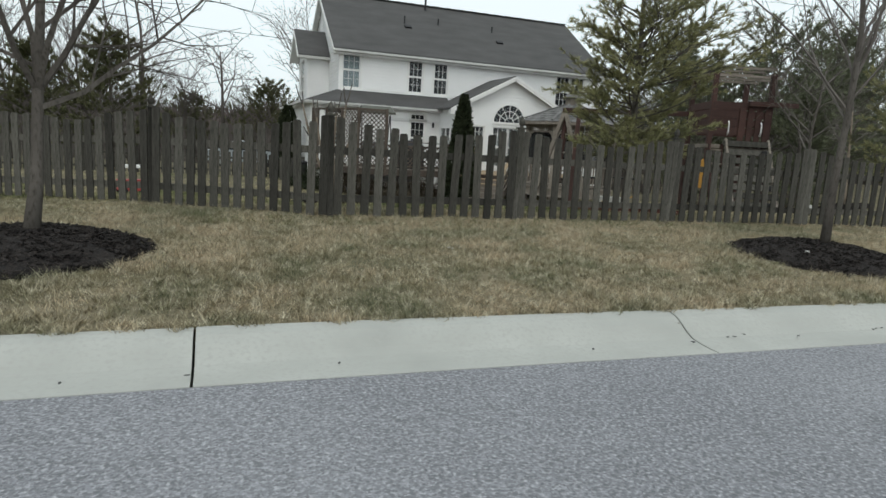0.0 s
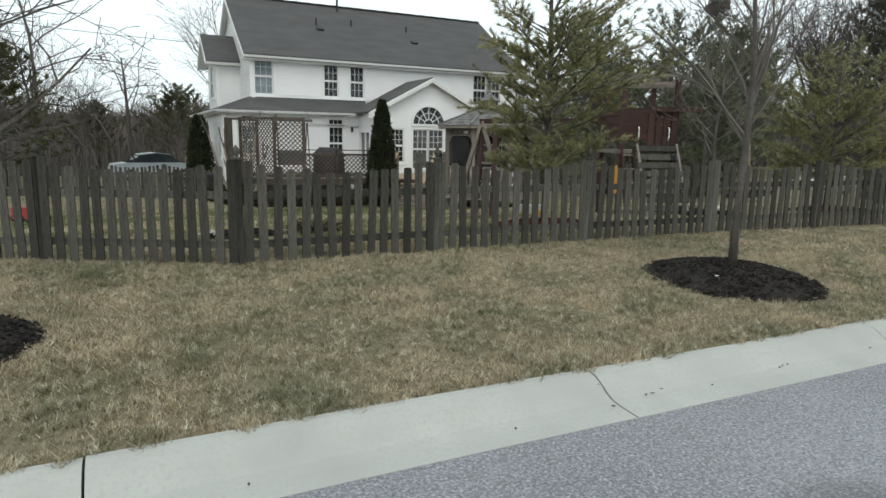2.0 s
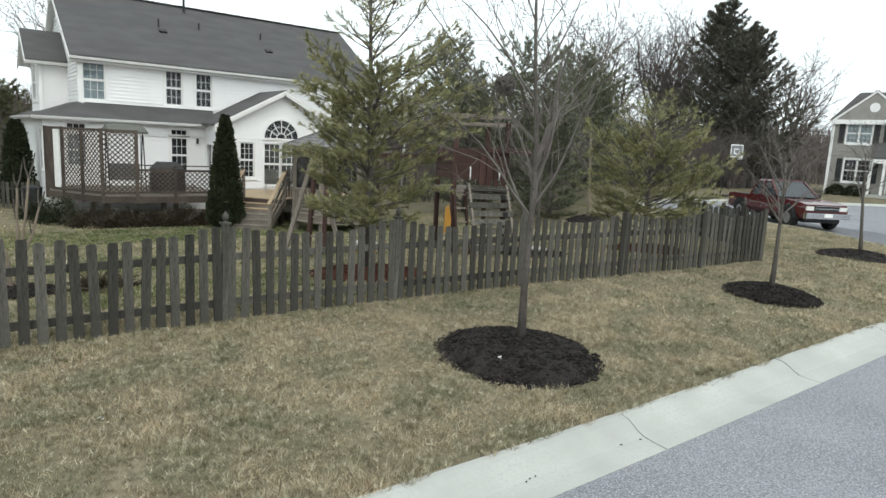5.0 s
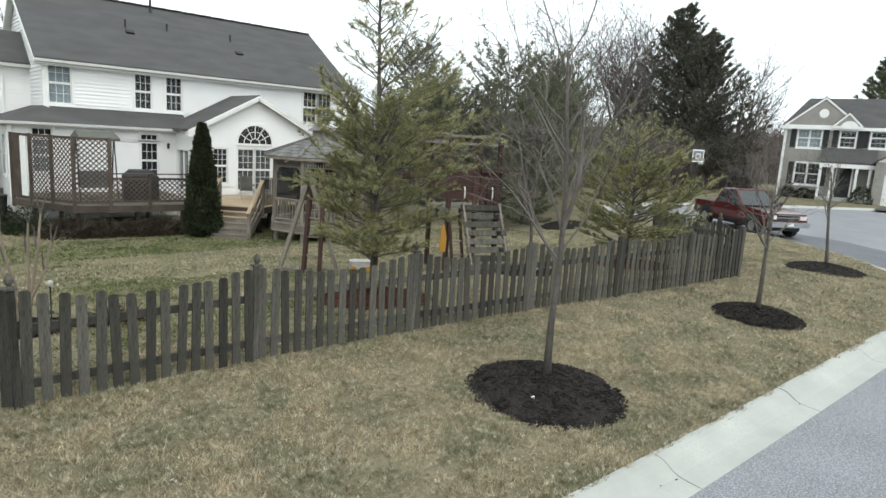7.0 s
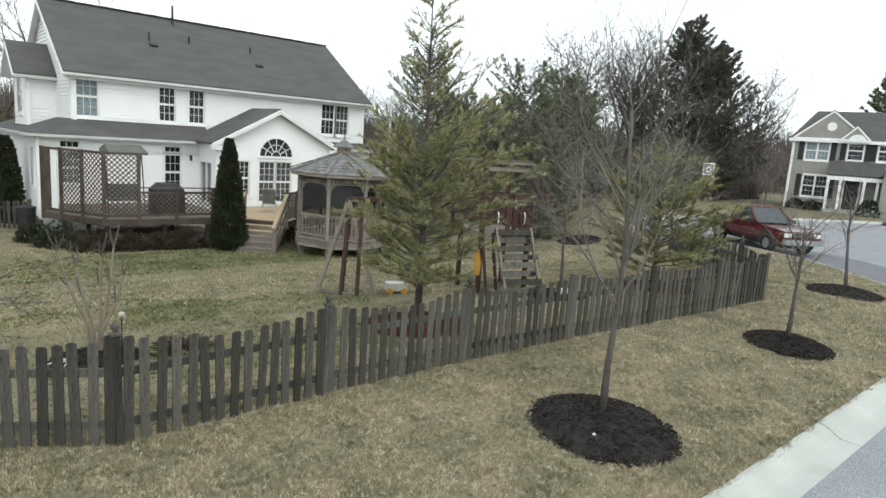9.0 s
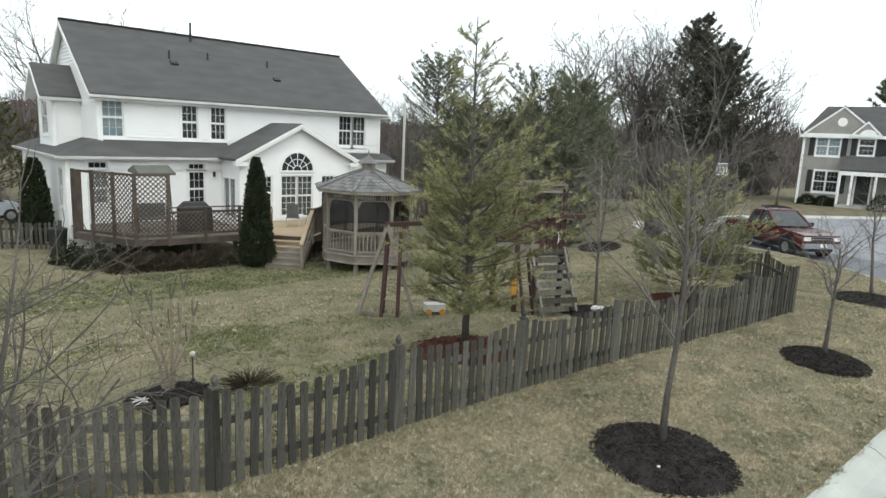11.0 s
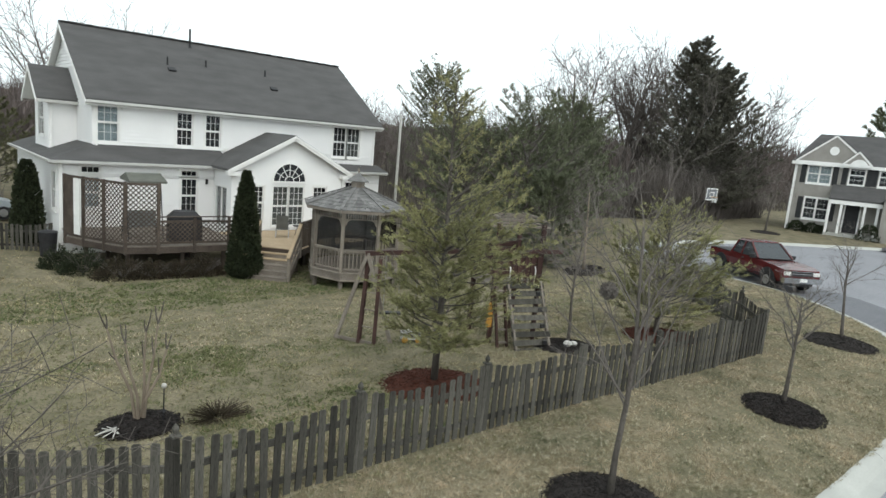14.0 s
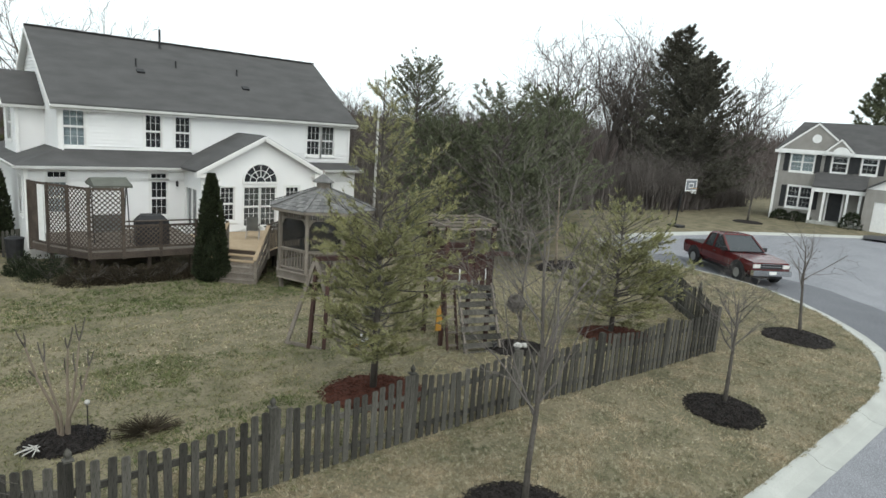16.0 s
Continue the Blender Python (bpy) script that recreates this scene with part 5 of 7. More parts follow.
# ---- plants ----
def branch(out, rng, p, d, length, r, level, deepest, up=0.10, kids=5, curl=0.22, open_angle=42, first=0.25, limb=0.55):
    n = 5 if level < 2 else 3 if level < 3 else 2
    pts, q, dd = [p.copy()], p.copy(), d.copy()
    for i in range(n):
        dd = (dd + Vector((rng.gauss(0, curl), rng.gauss(0, curl), rng.gauss(0, curl) + up)) * (0.5 if level == 0 else 0.8)).normalized()
        q = q + dd * (length / n)
        pts.append(q.copy())
    tip = 0.30 if level < deepest else 0.45
    radii = [r * (1 - (1 - tip) * i / n) for i in range(n + 1)]
    out.append((pts, radii))
    if level >= deepest:
        return
    count = kids if isinstance(kids, int) else kids[min(level, len(kids) - 1)]
    for k in range(count):
        t = first + (1.0 - first) * (k + rng.random()) / count if level == 0 else 0.2 + 0.8 * (k + rng.random()) / count
        x = min(t, 0.999) * n
        i = int(x)
        pos = pts[i].lerp(pts[i + 1], x - i)
        axis = (pts[i + 1] - pts[i]).normalized()
        side = axis.orthogonal().normalized()
        turn = Matrix.Rotation(k * 2.4 + rng.uniform(-0.6, 0.6), 3, axis)
        a = radians(open_angle * rng.uniform(0.7, 1.25))
        nd = (axis * math.cos(a) + (turn @ side) * math.sin(a)).normalized()
        branch(out, rng, pos, nd, length * rng.uniform(0.38, 0.62) * (1.15 - 0.45 * t), radii[i] * rng.uniform(limb - 0.1, limb + 0.1), level + 1, deepest, up, kids, curl * 1.1, open_angle, first, limb)


def bare_tree(name, label, x, y, height, r, seed, group="", kids=(9, 6, 4), deepest=3, first=0.3, open_angle=38, up=0.12, lean=(0, 0), fork=0, bark="bark", twig="twig", least=0.0, curl=0.10, limb=0.55):
    rng = random.Random(seed)
    t = thing(name, label, "tree", group, at=pose(x, y, ground_at(x, y) - 0.05))
    limbs = []
    branch(limbs, rng, Vector((0, 0, 0)), Vector((lean[0], lean[1], 1)).normalized(), height, r, 0, deepest, up * 0.3, kids, curl, open_angle, first, limb)
    for k in range(fork):
        a = 2 * math.pi * k / max(fork, 1) + rng.random()
        i = 2
        branch(limbs, rng, limbs[0][0][i], Vector((0.45 * math.cos(a), 0.45 * math.sin(a), 1)).normalized(), height * rng.uniform(0.5, 0.68), r * 0.55, 1, deepest, up, kids, curl * 1.2, open_angle, first, limb)
    if least:
        limbs = [(p, [max(q, least) for q in rr]) for p, rr in limbs]
    part("trunk", Geo().tube(limbs[0][0], [limbs[0][1][0] * 1.25] + limbs[0][1][1:], 9), M[bark], t, smooth=True)
    g = Geo()
    for pts, radii in limbs[1:]:
        big = max(radii)
        g.tube(pts, [max(q, 0.0026) for q in radii], 6 if big > 0.03 else 4 if big > 0.012 else 3, cap=False)
    part("crown", g, M[twig], t, "bare branching crown")
    return t


def tuft(geo, rng, c, d, length, width, n, spread=0.75):
    """A spray of needles that points along d."""
    d = d.normalized()
    s = d.orthogonal().normalized()
    u = d.cross(s)
    for i in range(n):
        a, k = rng.uniform(0, 6.283), spread * math.sqrt(rng.random())
        v = (d + (s * math.cos(a) + u * math.sin(a)) * k * 1.3).normalized()
        w = v.cross(Vector((rng.uniform(-1, 1), rng.uniform(-1, 1), rng.uniform(-1, 1)))).normalized() * width * 0.5
        b = c - d * length * 0.25 * rng.random()
        e = b + v * length * rng.uniform(0.7, 1.15)
        kk = len(geo.v)
        geo.v += [tuple(b - w), tuple(b + w), tuple(e)]
        geo.f.append((kk, kk + 1, kk + 2))


def pine(name, label, x, y, height, spread, seed, base=0.12, sparse=0.72, needle="needle", nl=0.11, nw=0.011, count=13, whorl=0.30, limbs_per=5, r=0.06, group="", subs=6, taper=0.72, inner=0.32):
    """A young pine: whorls of limbs that shorten upwards, tufts of needles along their outer half. Above sparse the whorls thin out to bare leaders."""
    rng = random.Random(seed)
    t = thing(name, label, "tree", group, at=pose(x, y, ground_at(x, y) - 0.05))
    wood, leaf = Geo(), Geo()
    part("trunk", Geo().tube([(0, 0, 0), (0.02, 0, height * 0.3), (-0.02, 0.02, height * 0.65), (0, 0, height)], [r, r * 0.8, r * 0.45, r * 0.10], 8), M["bark"], t, smooth=True)
    z = base * height
    turn = 0.0
    while z < height * 0.985:
        f = z / height
        prof = min(1.0, (f - base * 0.4) / 0.14 + 0.35) * (1 - f) ** taper * 1.2
        reach = max(0.10, spread * prof)
        thin = f > sparse
        for k in range(limbs_per if not thin else max(3, limbs_per - 3)):
            a = turn + 6.283 * k / limbs_per + rng.uniform(-0.25, 0.25)
            rise = (0.05 + 0.75 * f) * (1.5 if thin else 1.0) + rng.uniform(-0.12, 0.12)
            L = reach * rng.uniform(0.55, 1.25) * (1.3 if thin else 1.0)
            z = z + rng.uniform(-0.5, 0.5) * whorl * 0.6
            d = Vector((math.cos(a), math.sin(a), rise)).normalized()
            pts = [Vector((0, 0, z))]
            dd = d.copy()
            for i in range(4):
                dd = (dd + Vector((rng.gauss(0, 0.08), rng.gauss(0, 0.08), 0.09))).normalized()
                pts.append(pts[-1] + dd * L / 4)
            wood.tube(pts, [max(0.006, 0.011 * L * (1 - 0.2 * i)) for i in range(5)], 4, cap=False)
            tuft(leaf, rng, pts[-1], dd, nl, nw, count)
            for s in range(subs if not thin else 4):
                q = inner + (0.98 - inner) * (s + rng.random()) / subs if not thin else 0.35 + 0.65 * rng.random()
                xx = min(q, 0.999) * 4
                c = pts[int(xx)].lerp(pts[int(xx) + 1], xx - int(xx))
                side = dd.cross(Vector((0, 0, 1))).normalized() * (1 if s % 2 else -1)
                sd = (dd * 0.7 + side * rng.uniform(0.4, 0.9) + Vector((0, 0, rng.uniform(-0.05, 0.45)))).normalized()
                sl = L * rng.uniform(0.14, 0.34) * (1.25 - q)
                e = c + sd * sl
                wood.tube([c, e], [0.006, 0.004], 3, cap=False)
                tuft(leaf, rng, e, sd, nl * (0.8 if thin else 1), nw, count if not thin else int(count * 0.5))
                if not thin:
                    tuft(leaf, rng, c.lerp(e, 0.5), sd, nl, nw, count)
        turn += 0.9
        z += whorl * (0.8 + 0.4 * rng.random()) * (1.35 if thin else 1.0)
    part("limb_wood", wood, M["twig"], t)
    part("needles", leaf, M[needle], t)
    return t


def soft_pine(name, label, x, y, height, spread, seed, base=0.1, dense=0.5, lean=(0, 0), heavy=0.0):
    """An open young pine: tiers of long rising limbs, each with forked twigs that end in brushes of soft needles."""
    rng = random.Random(seed)
    t = thing(name, label, "tree", at=pose(x, y, ground_at(x, y) - 0.05))
    wood, leaf = Geo(), Geo()
    axis = [Vector((lean[0] * height * f + 0.03 * math.sin(5 * f), lean[1] * height * f, height * f)) for f in (0, 0.25, 0.5, 0.75, 0.9, 1.0)]
    part("trunk", Geo().tube(axis, [0.075, 0.06, 0.042, 0.024, 0.012, 0.006], 8), M["bark"], t, smooth=True)
    z, turn = base * height, 0.0
    while z < height * 0.97:
        f = z / height
        full = f < dense
        reach = spread * min(1.0, 0.74 + (f - base) * 1.3) * (1 - max(0.0, f - 0.42) / 0.62) ** 0.85
        tier = 7 if full else 5 if f < 0.85 else 4
        for k in range(tier):
            a = turn + 6.283 * k / tier + rng.uniform(-0.35, 0.35)
            L = max(0.14, reach * rng.uniform(0.60, 1.18) * (1 + heavy * math.cos(a + 0.87) * (0.3 < f < 0.75)))
            rise = 0.06 + 0.72 * f + rng.uniform(-0.15, 0.15)
            d = Vector((math.cos(a), math.sin(a), rise)).normalized()
            p = Vector((axis[0].lerp(axis[-1], f).x, axis[0].lerp(axis[-1], f).y, z + rng.uniform(-0.10, 0.20)))
            pts = [p]
            for i in range(5):
                d = (d + Vector((rng.gauss(0, 0.10), rng.gauss(0, 0.10), 0.045 + rng.gauss(0, 0.06)))).normalized()
                pts.append(pts[-1] + d * L / 5)
            wood.tube(pts, [max(0.005, 0.016 * L ** 0.5 * (1 - 0.17 * i)) for i in range(6)], 4, cap=False)
            ends = [(pts[-1], d)]
            for s_ in range(max(3, int((11 if full else 9) * L ** 0.7))):
                q = rng.uniform(0.30 if full else 0.38, 0.98) * 5
                c = pts[int(q)].lerp(pts[int(q) + 1], q - int(q))
                side = d.cross(Vector((0, 0, 1))).normalized() * (1 if s_ % 2 else -1)
                sd = (d * rng.uniform(0.5, 1.0) + side * rng.uniform(0.3, 1.0) + Vector((0, 0, rng.uniform(-0.25, 0.5)))).normalized()
                e = c + sd * L * rng.uniform(0.12, 0.34)
                wood.tube([c, c.lerp(e, 0.5) + Vector((0, 0, -0.01)), e], [0.006, 0.005, 0.004], 3, cap=False)
                ends.append((e, sd))
                if full or rng.random() < 0.35:
                    ends.append((c.lerp(e, rng.uniform(0.35, 0.7)), (sd + Vector((rng.gauss(0, 0.5), rng.gauss(0, 0.5), 0.3))).normalized()))
            for e, sd in ends:
                n = rng.randrange(18, 34) if full else rng.randrange(7, 12)
                tuft(leaf, rng, e, sd, rng.uniform(0.09, 0.14), 0.0095, n, 0.62)
                tuft(leaf, rng, e - sd * 0.07, sd, rng.uniform(0.08, 0.12), 0.0095, n // 2, 0.8)
        turn += 1.1
        z += (0.18 if full else 0.26) * rng.uniform(0.8, 1.25)
    for k in range(5):
        tuft(leaf, rng, axis[-1] - Vector((0, 0, 0.1 * k)), Vector((rng.gauss(0, 0.15), rng.gauss(0, 0.15), 1)), 0.11, 0.009, 9, 0.5)
    part("limb_wood", wood, M["bark"], t)
    part("needles", leaf, M["needle"], t)
    return t


def clump_tree(name, label, x, y, z0, z1, radius, seed, leaf="cedar", size=0.30, count=5000, power=0.8, group="", category="tree", ragged=0.25, trunk=0.12, yaw=0):
    """A dense evergreen: sprays over an uneven upright outline, thinner and more broken towards the rim."""
    rng = random.Random(seed)
    t = thing(name, label, category, group, at=pose(x, y, ground_at(x, y), 0, 0, yaw))
    h = z1 - z0
    part("trunk", Geo().tube([(0, 0, -0.1), (0, 0, z0 + h * 0.5), (0, 0, z0 + h * 0.93)], [trunk, trunk * 0.6, trunk * 0.1], 7), M["bark"], t, smooth=True)
    part("core", Geo().tube([(0, 0, z0 + 0.02), (0, 0, z0 + h * 0.08), (0, 0, z0 + h * 0.4), (0, 0, z0 + h * 0.75), (0, 0, z0 + h * 0.93)],
                            [radius * 0.5, radius * 0.66, radius * 0.62 * 0.6 ** power, radius * 0.52 * 0.25 ** power, 0.02], 9), M[leaf], t)
    lobes = [(rng.random(), rng.uniform(0, 6.283), rng.uniform(-1, 1)) for _ in range(34)]
    g = Geo()
    for _ in range(count):
        f = rng.random() ** 1.15
        a = rng.uniform(0, 6.283)
        bulge = 1 + sum(ragged * w * math.exp(-((f - lf) / 0.07) ** 2 - ((a - la + math.pi) % 6.283 - math.pi) ** 2 / 0.5) for lf, la, w in lobes)
        R = radius * (min(1.0, (f + 0.03) / 0.10) ** 0.5) * (1 - f) ** power * bulge + 0.02
        rr = R * math.sqrt(rng.uniform(0.35, 1.0))
        c = Vector((rr * math.cos(a), rr * math.sin(a), z0 + h * f))
        d = Vector((math.cos(a), math.sin(a), rng.uniform(0.3, 1.6))).normalized()
        s = size * rng.uniform(0.6, 1.3)
        w = d.cross(Vector((rng.uniform(-1, 1), rng.uniform(-1, 1), rng.uniform(-1, 1)))).normalized() * s * 0.34
        k = len(g.v)
        e = c + d * s
        g.v += [tuple(c), tuple(c.lerp(e, 0.5) + w), tuple(e), tuple(c.lerp(e, 0.45) - w)]
        g.f.append((k, k + 1, k + 2, k + 3))
    part("crown", g, M[leaf], t, "dense evergreen sprays")
    return t


def mulch_bed(x, y, r, label, material="mulch", h=0.13, seed=1, chips=900, squash=1.0):
    """A low mound of bark with loose chips on it."""
    rng = random.Random(seed)
    b = thing("mulch_bed", label, "mulch bed", "mulch beds")
    g, rings, n = Geo(), 9, 40
    wob = [1 + rng.uniform(-0.07, 0.07) for _ in range(n)]
    z0 = ground_at(x, y)
    H = lambda rr, a: (h * (1 - rr ** 2.2)) + 0.012
    for i in range(rings + 1):
        rr = i / rings
        for j in range(n):
            a = 6.283 * j / n
            px, py = x + r * rr * wob[j] * math.cos(a), y + r * squash * rr * wob[j] * math.sin(a)
            g.v.append((px, py, ground_at(px, py) + H(rr, a) - (0.06 if i == rings else 0) + rng.uniform(-0.012, 0.012)))
    for i in range(rings):
        g.f += [(i * n + j, (i + 1) * n + j, (i + 1) * n + (j + 1) % n, i * n + (j + 1) % n) for j in range(n)]
    part("mound", g, M[material], b)
    g = Geo()
    for _ in range(chips):
        a, rr = rng.uniform(0, 6.283), math.sqrt(rng.random()) * 1.02
        px, py = x + r * rr * math.cos(a), y + r * squash * rr * math.sin(a)
        s = rng.uniform(0.012, 0.040)
        m = Matrix.Translation((px, py, ground_at(px, py) + H(min(rr, 1), a) + 0.006)) @ pose(0, 0, 0, rng.uniform(-35, 35), rng.uniform(-35, 35), rng.uniform(0, 360))
        g.box(-s, s, -s * 0.3, s * 0.3, -0.004, 0.004, m)
    tagged(part("loose_bark", g, M[material], b), kind="stuff")
    return b


BEDS = [(6.12, 5.62, 0.93), (12.3, 5.72, 0.78), (19.35, 6.85, 0.98), (-1.35, 6.12, 0.86), (11.42, 10.6, 0.75), (6.88, 10.25, 1.05), (14.6, 9.85, 1.0), (1.78, 11.42, 0.62), (22.3, 18.0, 0.95)]
for i, (x, y, r) in enumerate(BEDS):
    red = i in (5, 6)
    mulch_bed(x, y, r, "red-brown bark mulch under a pine" if red else "mounded black bark mulch round a young tree" if i < 5 else "black bark mulch round cut stems",
              "mulch_red" if red else "mulch", seed=i, h=0.14 if i < 4 else 0.10, chips=1600 if i < 2 or i == 3 else 800)

# street trees and yard trees, bare
bare_tree("street_tree", "young bare street tree with steeply rising limbs in black mulch", 6.28, 5.74, 3.95, 0.047, 11, "street trees", kids=(16, 7, 4), first=0.34, open_angle=40, up=0.09, lean=(0.05, -0.04), fork=1, limb=0.42, curl=0.13)
bare_tree("street_tree", "small bare street tree with a rounded twiggy crown", 12.45, 5.80, 2.35, 0.048, 5, "street trees", kids=(12, 6, 4), first=0.50, open_angle=46, up=0.10, fork=0)
bare_tree("street_tree", "small bare street tree near the bend of the kerb", 19.65, 6.9, 2.7, 0.050, 8, "street trees", kids=(10, 5, 4), first=0.48, open_angle=46, up=0.10, lean=(0.06, 0), fork=0)
bare_tree("street_tree", "bare street tree with a scarred trunk and a heavy low limb", -1.36, 6.16, 3.1, 0.054, 21, "street trees", kids=(8, 9, 5), first=0.34, open_angle=52, up=0.13, lean=(0.02, 0), fork=4, twig="bark", curl=0.19)
bare_tree("yard_tree", "slender bare tree inside the back yard", 11.38, 10.45, 2.95, 0.045, 14, kids=(13, 6, 3), first=0.42, open_angle=48, up=0.08)
bare_tree("yard_tree", "young bare tree with a pale slender trunk in black mulch", 22.3, 18.0, 3.6, 0.07, 17, kids=(10, 5, 3), first=0.5, open_angle=42, up=0.08, bark="pale_twig")
nest = thing("bird_nest", "dark ball of twigs lodged in a bare tree", "nest", at=pose(6.08, 6.07, 3.18))
rng = random.Random(3)
g = Geo()
for _ in range(160):
    a = Vector((rng.gauss(0, 1), rng.gauss(0, 1), rng.gauss(0, 0.8))).normalized() * 0.11
    b = Vector((rng.gauss(0, 1), rng.gauss(0, 1), rng.gauss(0, 0.8))).normalized() * 0.13
    g.tube([a, (a + b) * 0.55, b], [0.005] * 3, 3, cap=False)
part("twigs", g, M["twig"], nest)

soft_pine("pine_tree", "young pine with yellow-green needles and a thin open top", 6.88, 10.25, 6.15, 1.52, 4, base=0.135, dense=0.50, lean=(-0.01, 0.0), heavy=0.30)
soft_pine("pine_tree", "short bushy pine with yellow-green needles", 14.5, 9.9, 3.75, 2.0, 9, base=0.13, dense=0.60)
clump_tree("arborvitae", "dark green clipped cone shaped arborvitae by the deck", 9.12, 24.2, 0.0, 4.05, 0.66, 31, "arbor", 0.13, 6500, 0.62, category="shrub", group="arborvitae", ragged=0.05, trunk=0.07)
clump_tree("arborvitae", "dark green rounded arborvitae beside the house", 3.30, 32.6, 0.0, 3.45, 0.66, 32, "arbor", 0.13, 5000, 0.42, category="shrub", group="arborvitae", ragged=0.05, trunk=0.07)


def shrub(x, y, r, h, seed, leaf, label):
    rng = random.Random(seed)
    s = thing("shrub", label, "shrub", "low shrubs below the deck", at=pose(x, y, ground_at(x, y)))
    g = Geo()
    for _ in range(1500):
        a, f = rng.uniform(0, 6.283), rng.random()
        rr = r * math.sqrt(max(0.0, 1 - f * f)) * math.sqrt(rng.uniform(0.4, 1)) * rng.uniform(0.85, 1.12)
        c = Vector((rr * math.cos(a), 0.6 * rr * math.sin(a), h * f * rng.uniform(0.6, 1.12) * (0.85 + 0.2 * math.sin(3 * a + seed))))
        tuft(g, rng, c, Vector((math.cos(a), math.sin(a), 0.8)), 0.10, 0.035, 2, 1.0)
    part("foliage", g, M[leaf], s)
    w = Geo()
    for _ in range(40):
        a = rng.uniform(0, 6.283)
        w.tube([(0, 0, 0), (r * 0.7 * math.cos(a), r * 0.7 * math.sin(a), h * rng.uniform(0.5, 0.95))], [0.012, 0.004], 3, cap=False)
    part("branchwork", w, M["twig"], s)


for i, (x, y, r, h) in enumerate([(4.1, 26.5, 0.9, 0.9), (5.1, 25.45, 1.0, 0.75), (6.1, 25.3, 0.95, 0.62), (7.0, 25.2, 0.95, 0.6), (7.9, 25.1, 0.9, 0.72), (3.5, 27.4, 0.7, 0.8)]):
    shrub(x, y, r, h, i, "arbor" if i in (0, 5) else "shrub", "dark evergreen shrub in front of the deck" if i in (0, 5) else "brownish low shrub in front of the deck")

# cut-back stems inside the fence
c = thing("crape_myrtle", "hard pruned pale stems in a mulch bed", "shrub", at=pose(1.78, 11.45, ground_at(1.78, 11.45)))
rng = random.Random(6)
for k, (dx, dy, hh) in enumerate([(-0.46, 0.1, 1.62), (-0.26, -0.12, 1.42), (0.12, 0.1, 1.50), (0.26, -0.05, 1.65), (0.34, -0.15, 1.25)]):
    mid = [Vector((dx * 0.12, dy * 0.15, 0)), Vector((dx * 0.32 + rng.uniform(-0.05, 0.05), dy * 0.5, hh * 0.34)), Vector((dx * 0.70, dy, hh * 0.68)), Vector((dx * 1.05 + rng.uniform(-0.05, 0.05), dy, hh))]
    st = part("stem", Geo().tube(mid, [0.030, 0.025, 0.019, 0.014], 7), M["pale_twig"], c)
    for i, sg in ((2, -1), (3, -1), (3, 1)):
        e = mid[i] + Vector((sg * rng.uniform(0.03, 0.08) + 0.12 * dx, rng.uniform(-0.06, 0.06), rng.uniform(0.16, 0.36)))
        part("shoot", Geo().tube([mid[i], mid[i].lerp(e, 0.5) + Vector((sg * 0.010, 0, 0)), e], [0.013, 0.011, 0.008], 5), M["bark"], st)
for k in range(6):
    x, y, a = 1.36 + rng.uniform(-0.15, 0.2), 11.12 + rng.uniform(-0.1, 0.12), rng.uniform(0, 3.14)
    ob = part("cut_stick", Geo().tube([(-0.14 * math.cos(a), -0.14 * math.sin(a), 0), (0.02, 0.01, 0.02), (0.14 * math.cos(a), 0.14 * math.sin(a), 0.03)], [0.011, 0.010, 0.007], 5), M["faded"], at=pose(x, y, ground_at(x, y) + 0.09))
    tagged(ob, "pale cut stick lying on the mulch", "stick", "cut sticks")
low = thing("dead_shrub", "low brown dormant shrub inside the fence", "shrub", at=pose(2.85, 10.98, ground_at(2.85, 10.98)))
g = Geo()
for _ in range(260):
    a, q = rng.uniform(0, 6.283), math.sqrt(rng.random())
    e = Vector((0.62 * q * math.cos(a), 0.42 * q * math.sin(a), 0.30 * math.sqrt(max(0.05, 1 - q * q)) * rng.uniform(0.6, 1.1)))
    g.tube([e * 0.3, e * 0.7 + Vector((rng.gauss(0, 0.03), rng.gauss(0, 0.03), 0)), e], [0.006, 0.005, 0.003], 3, cap=False)
part("branchwork", g, M["shrub"], low)

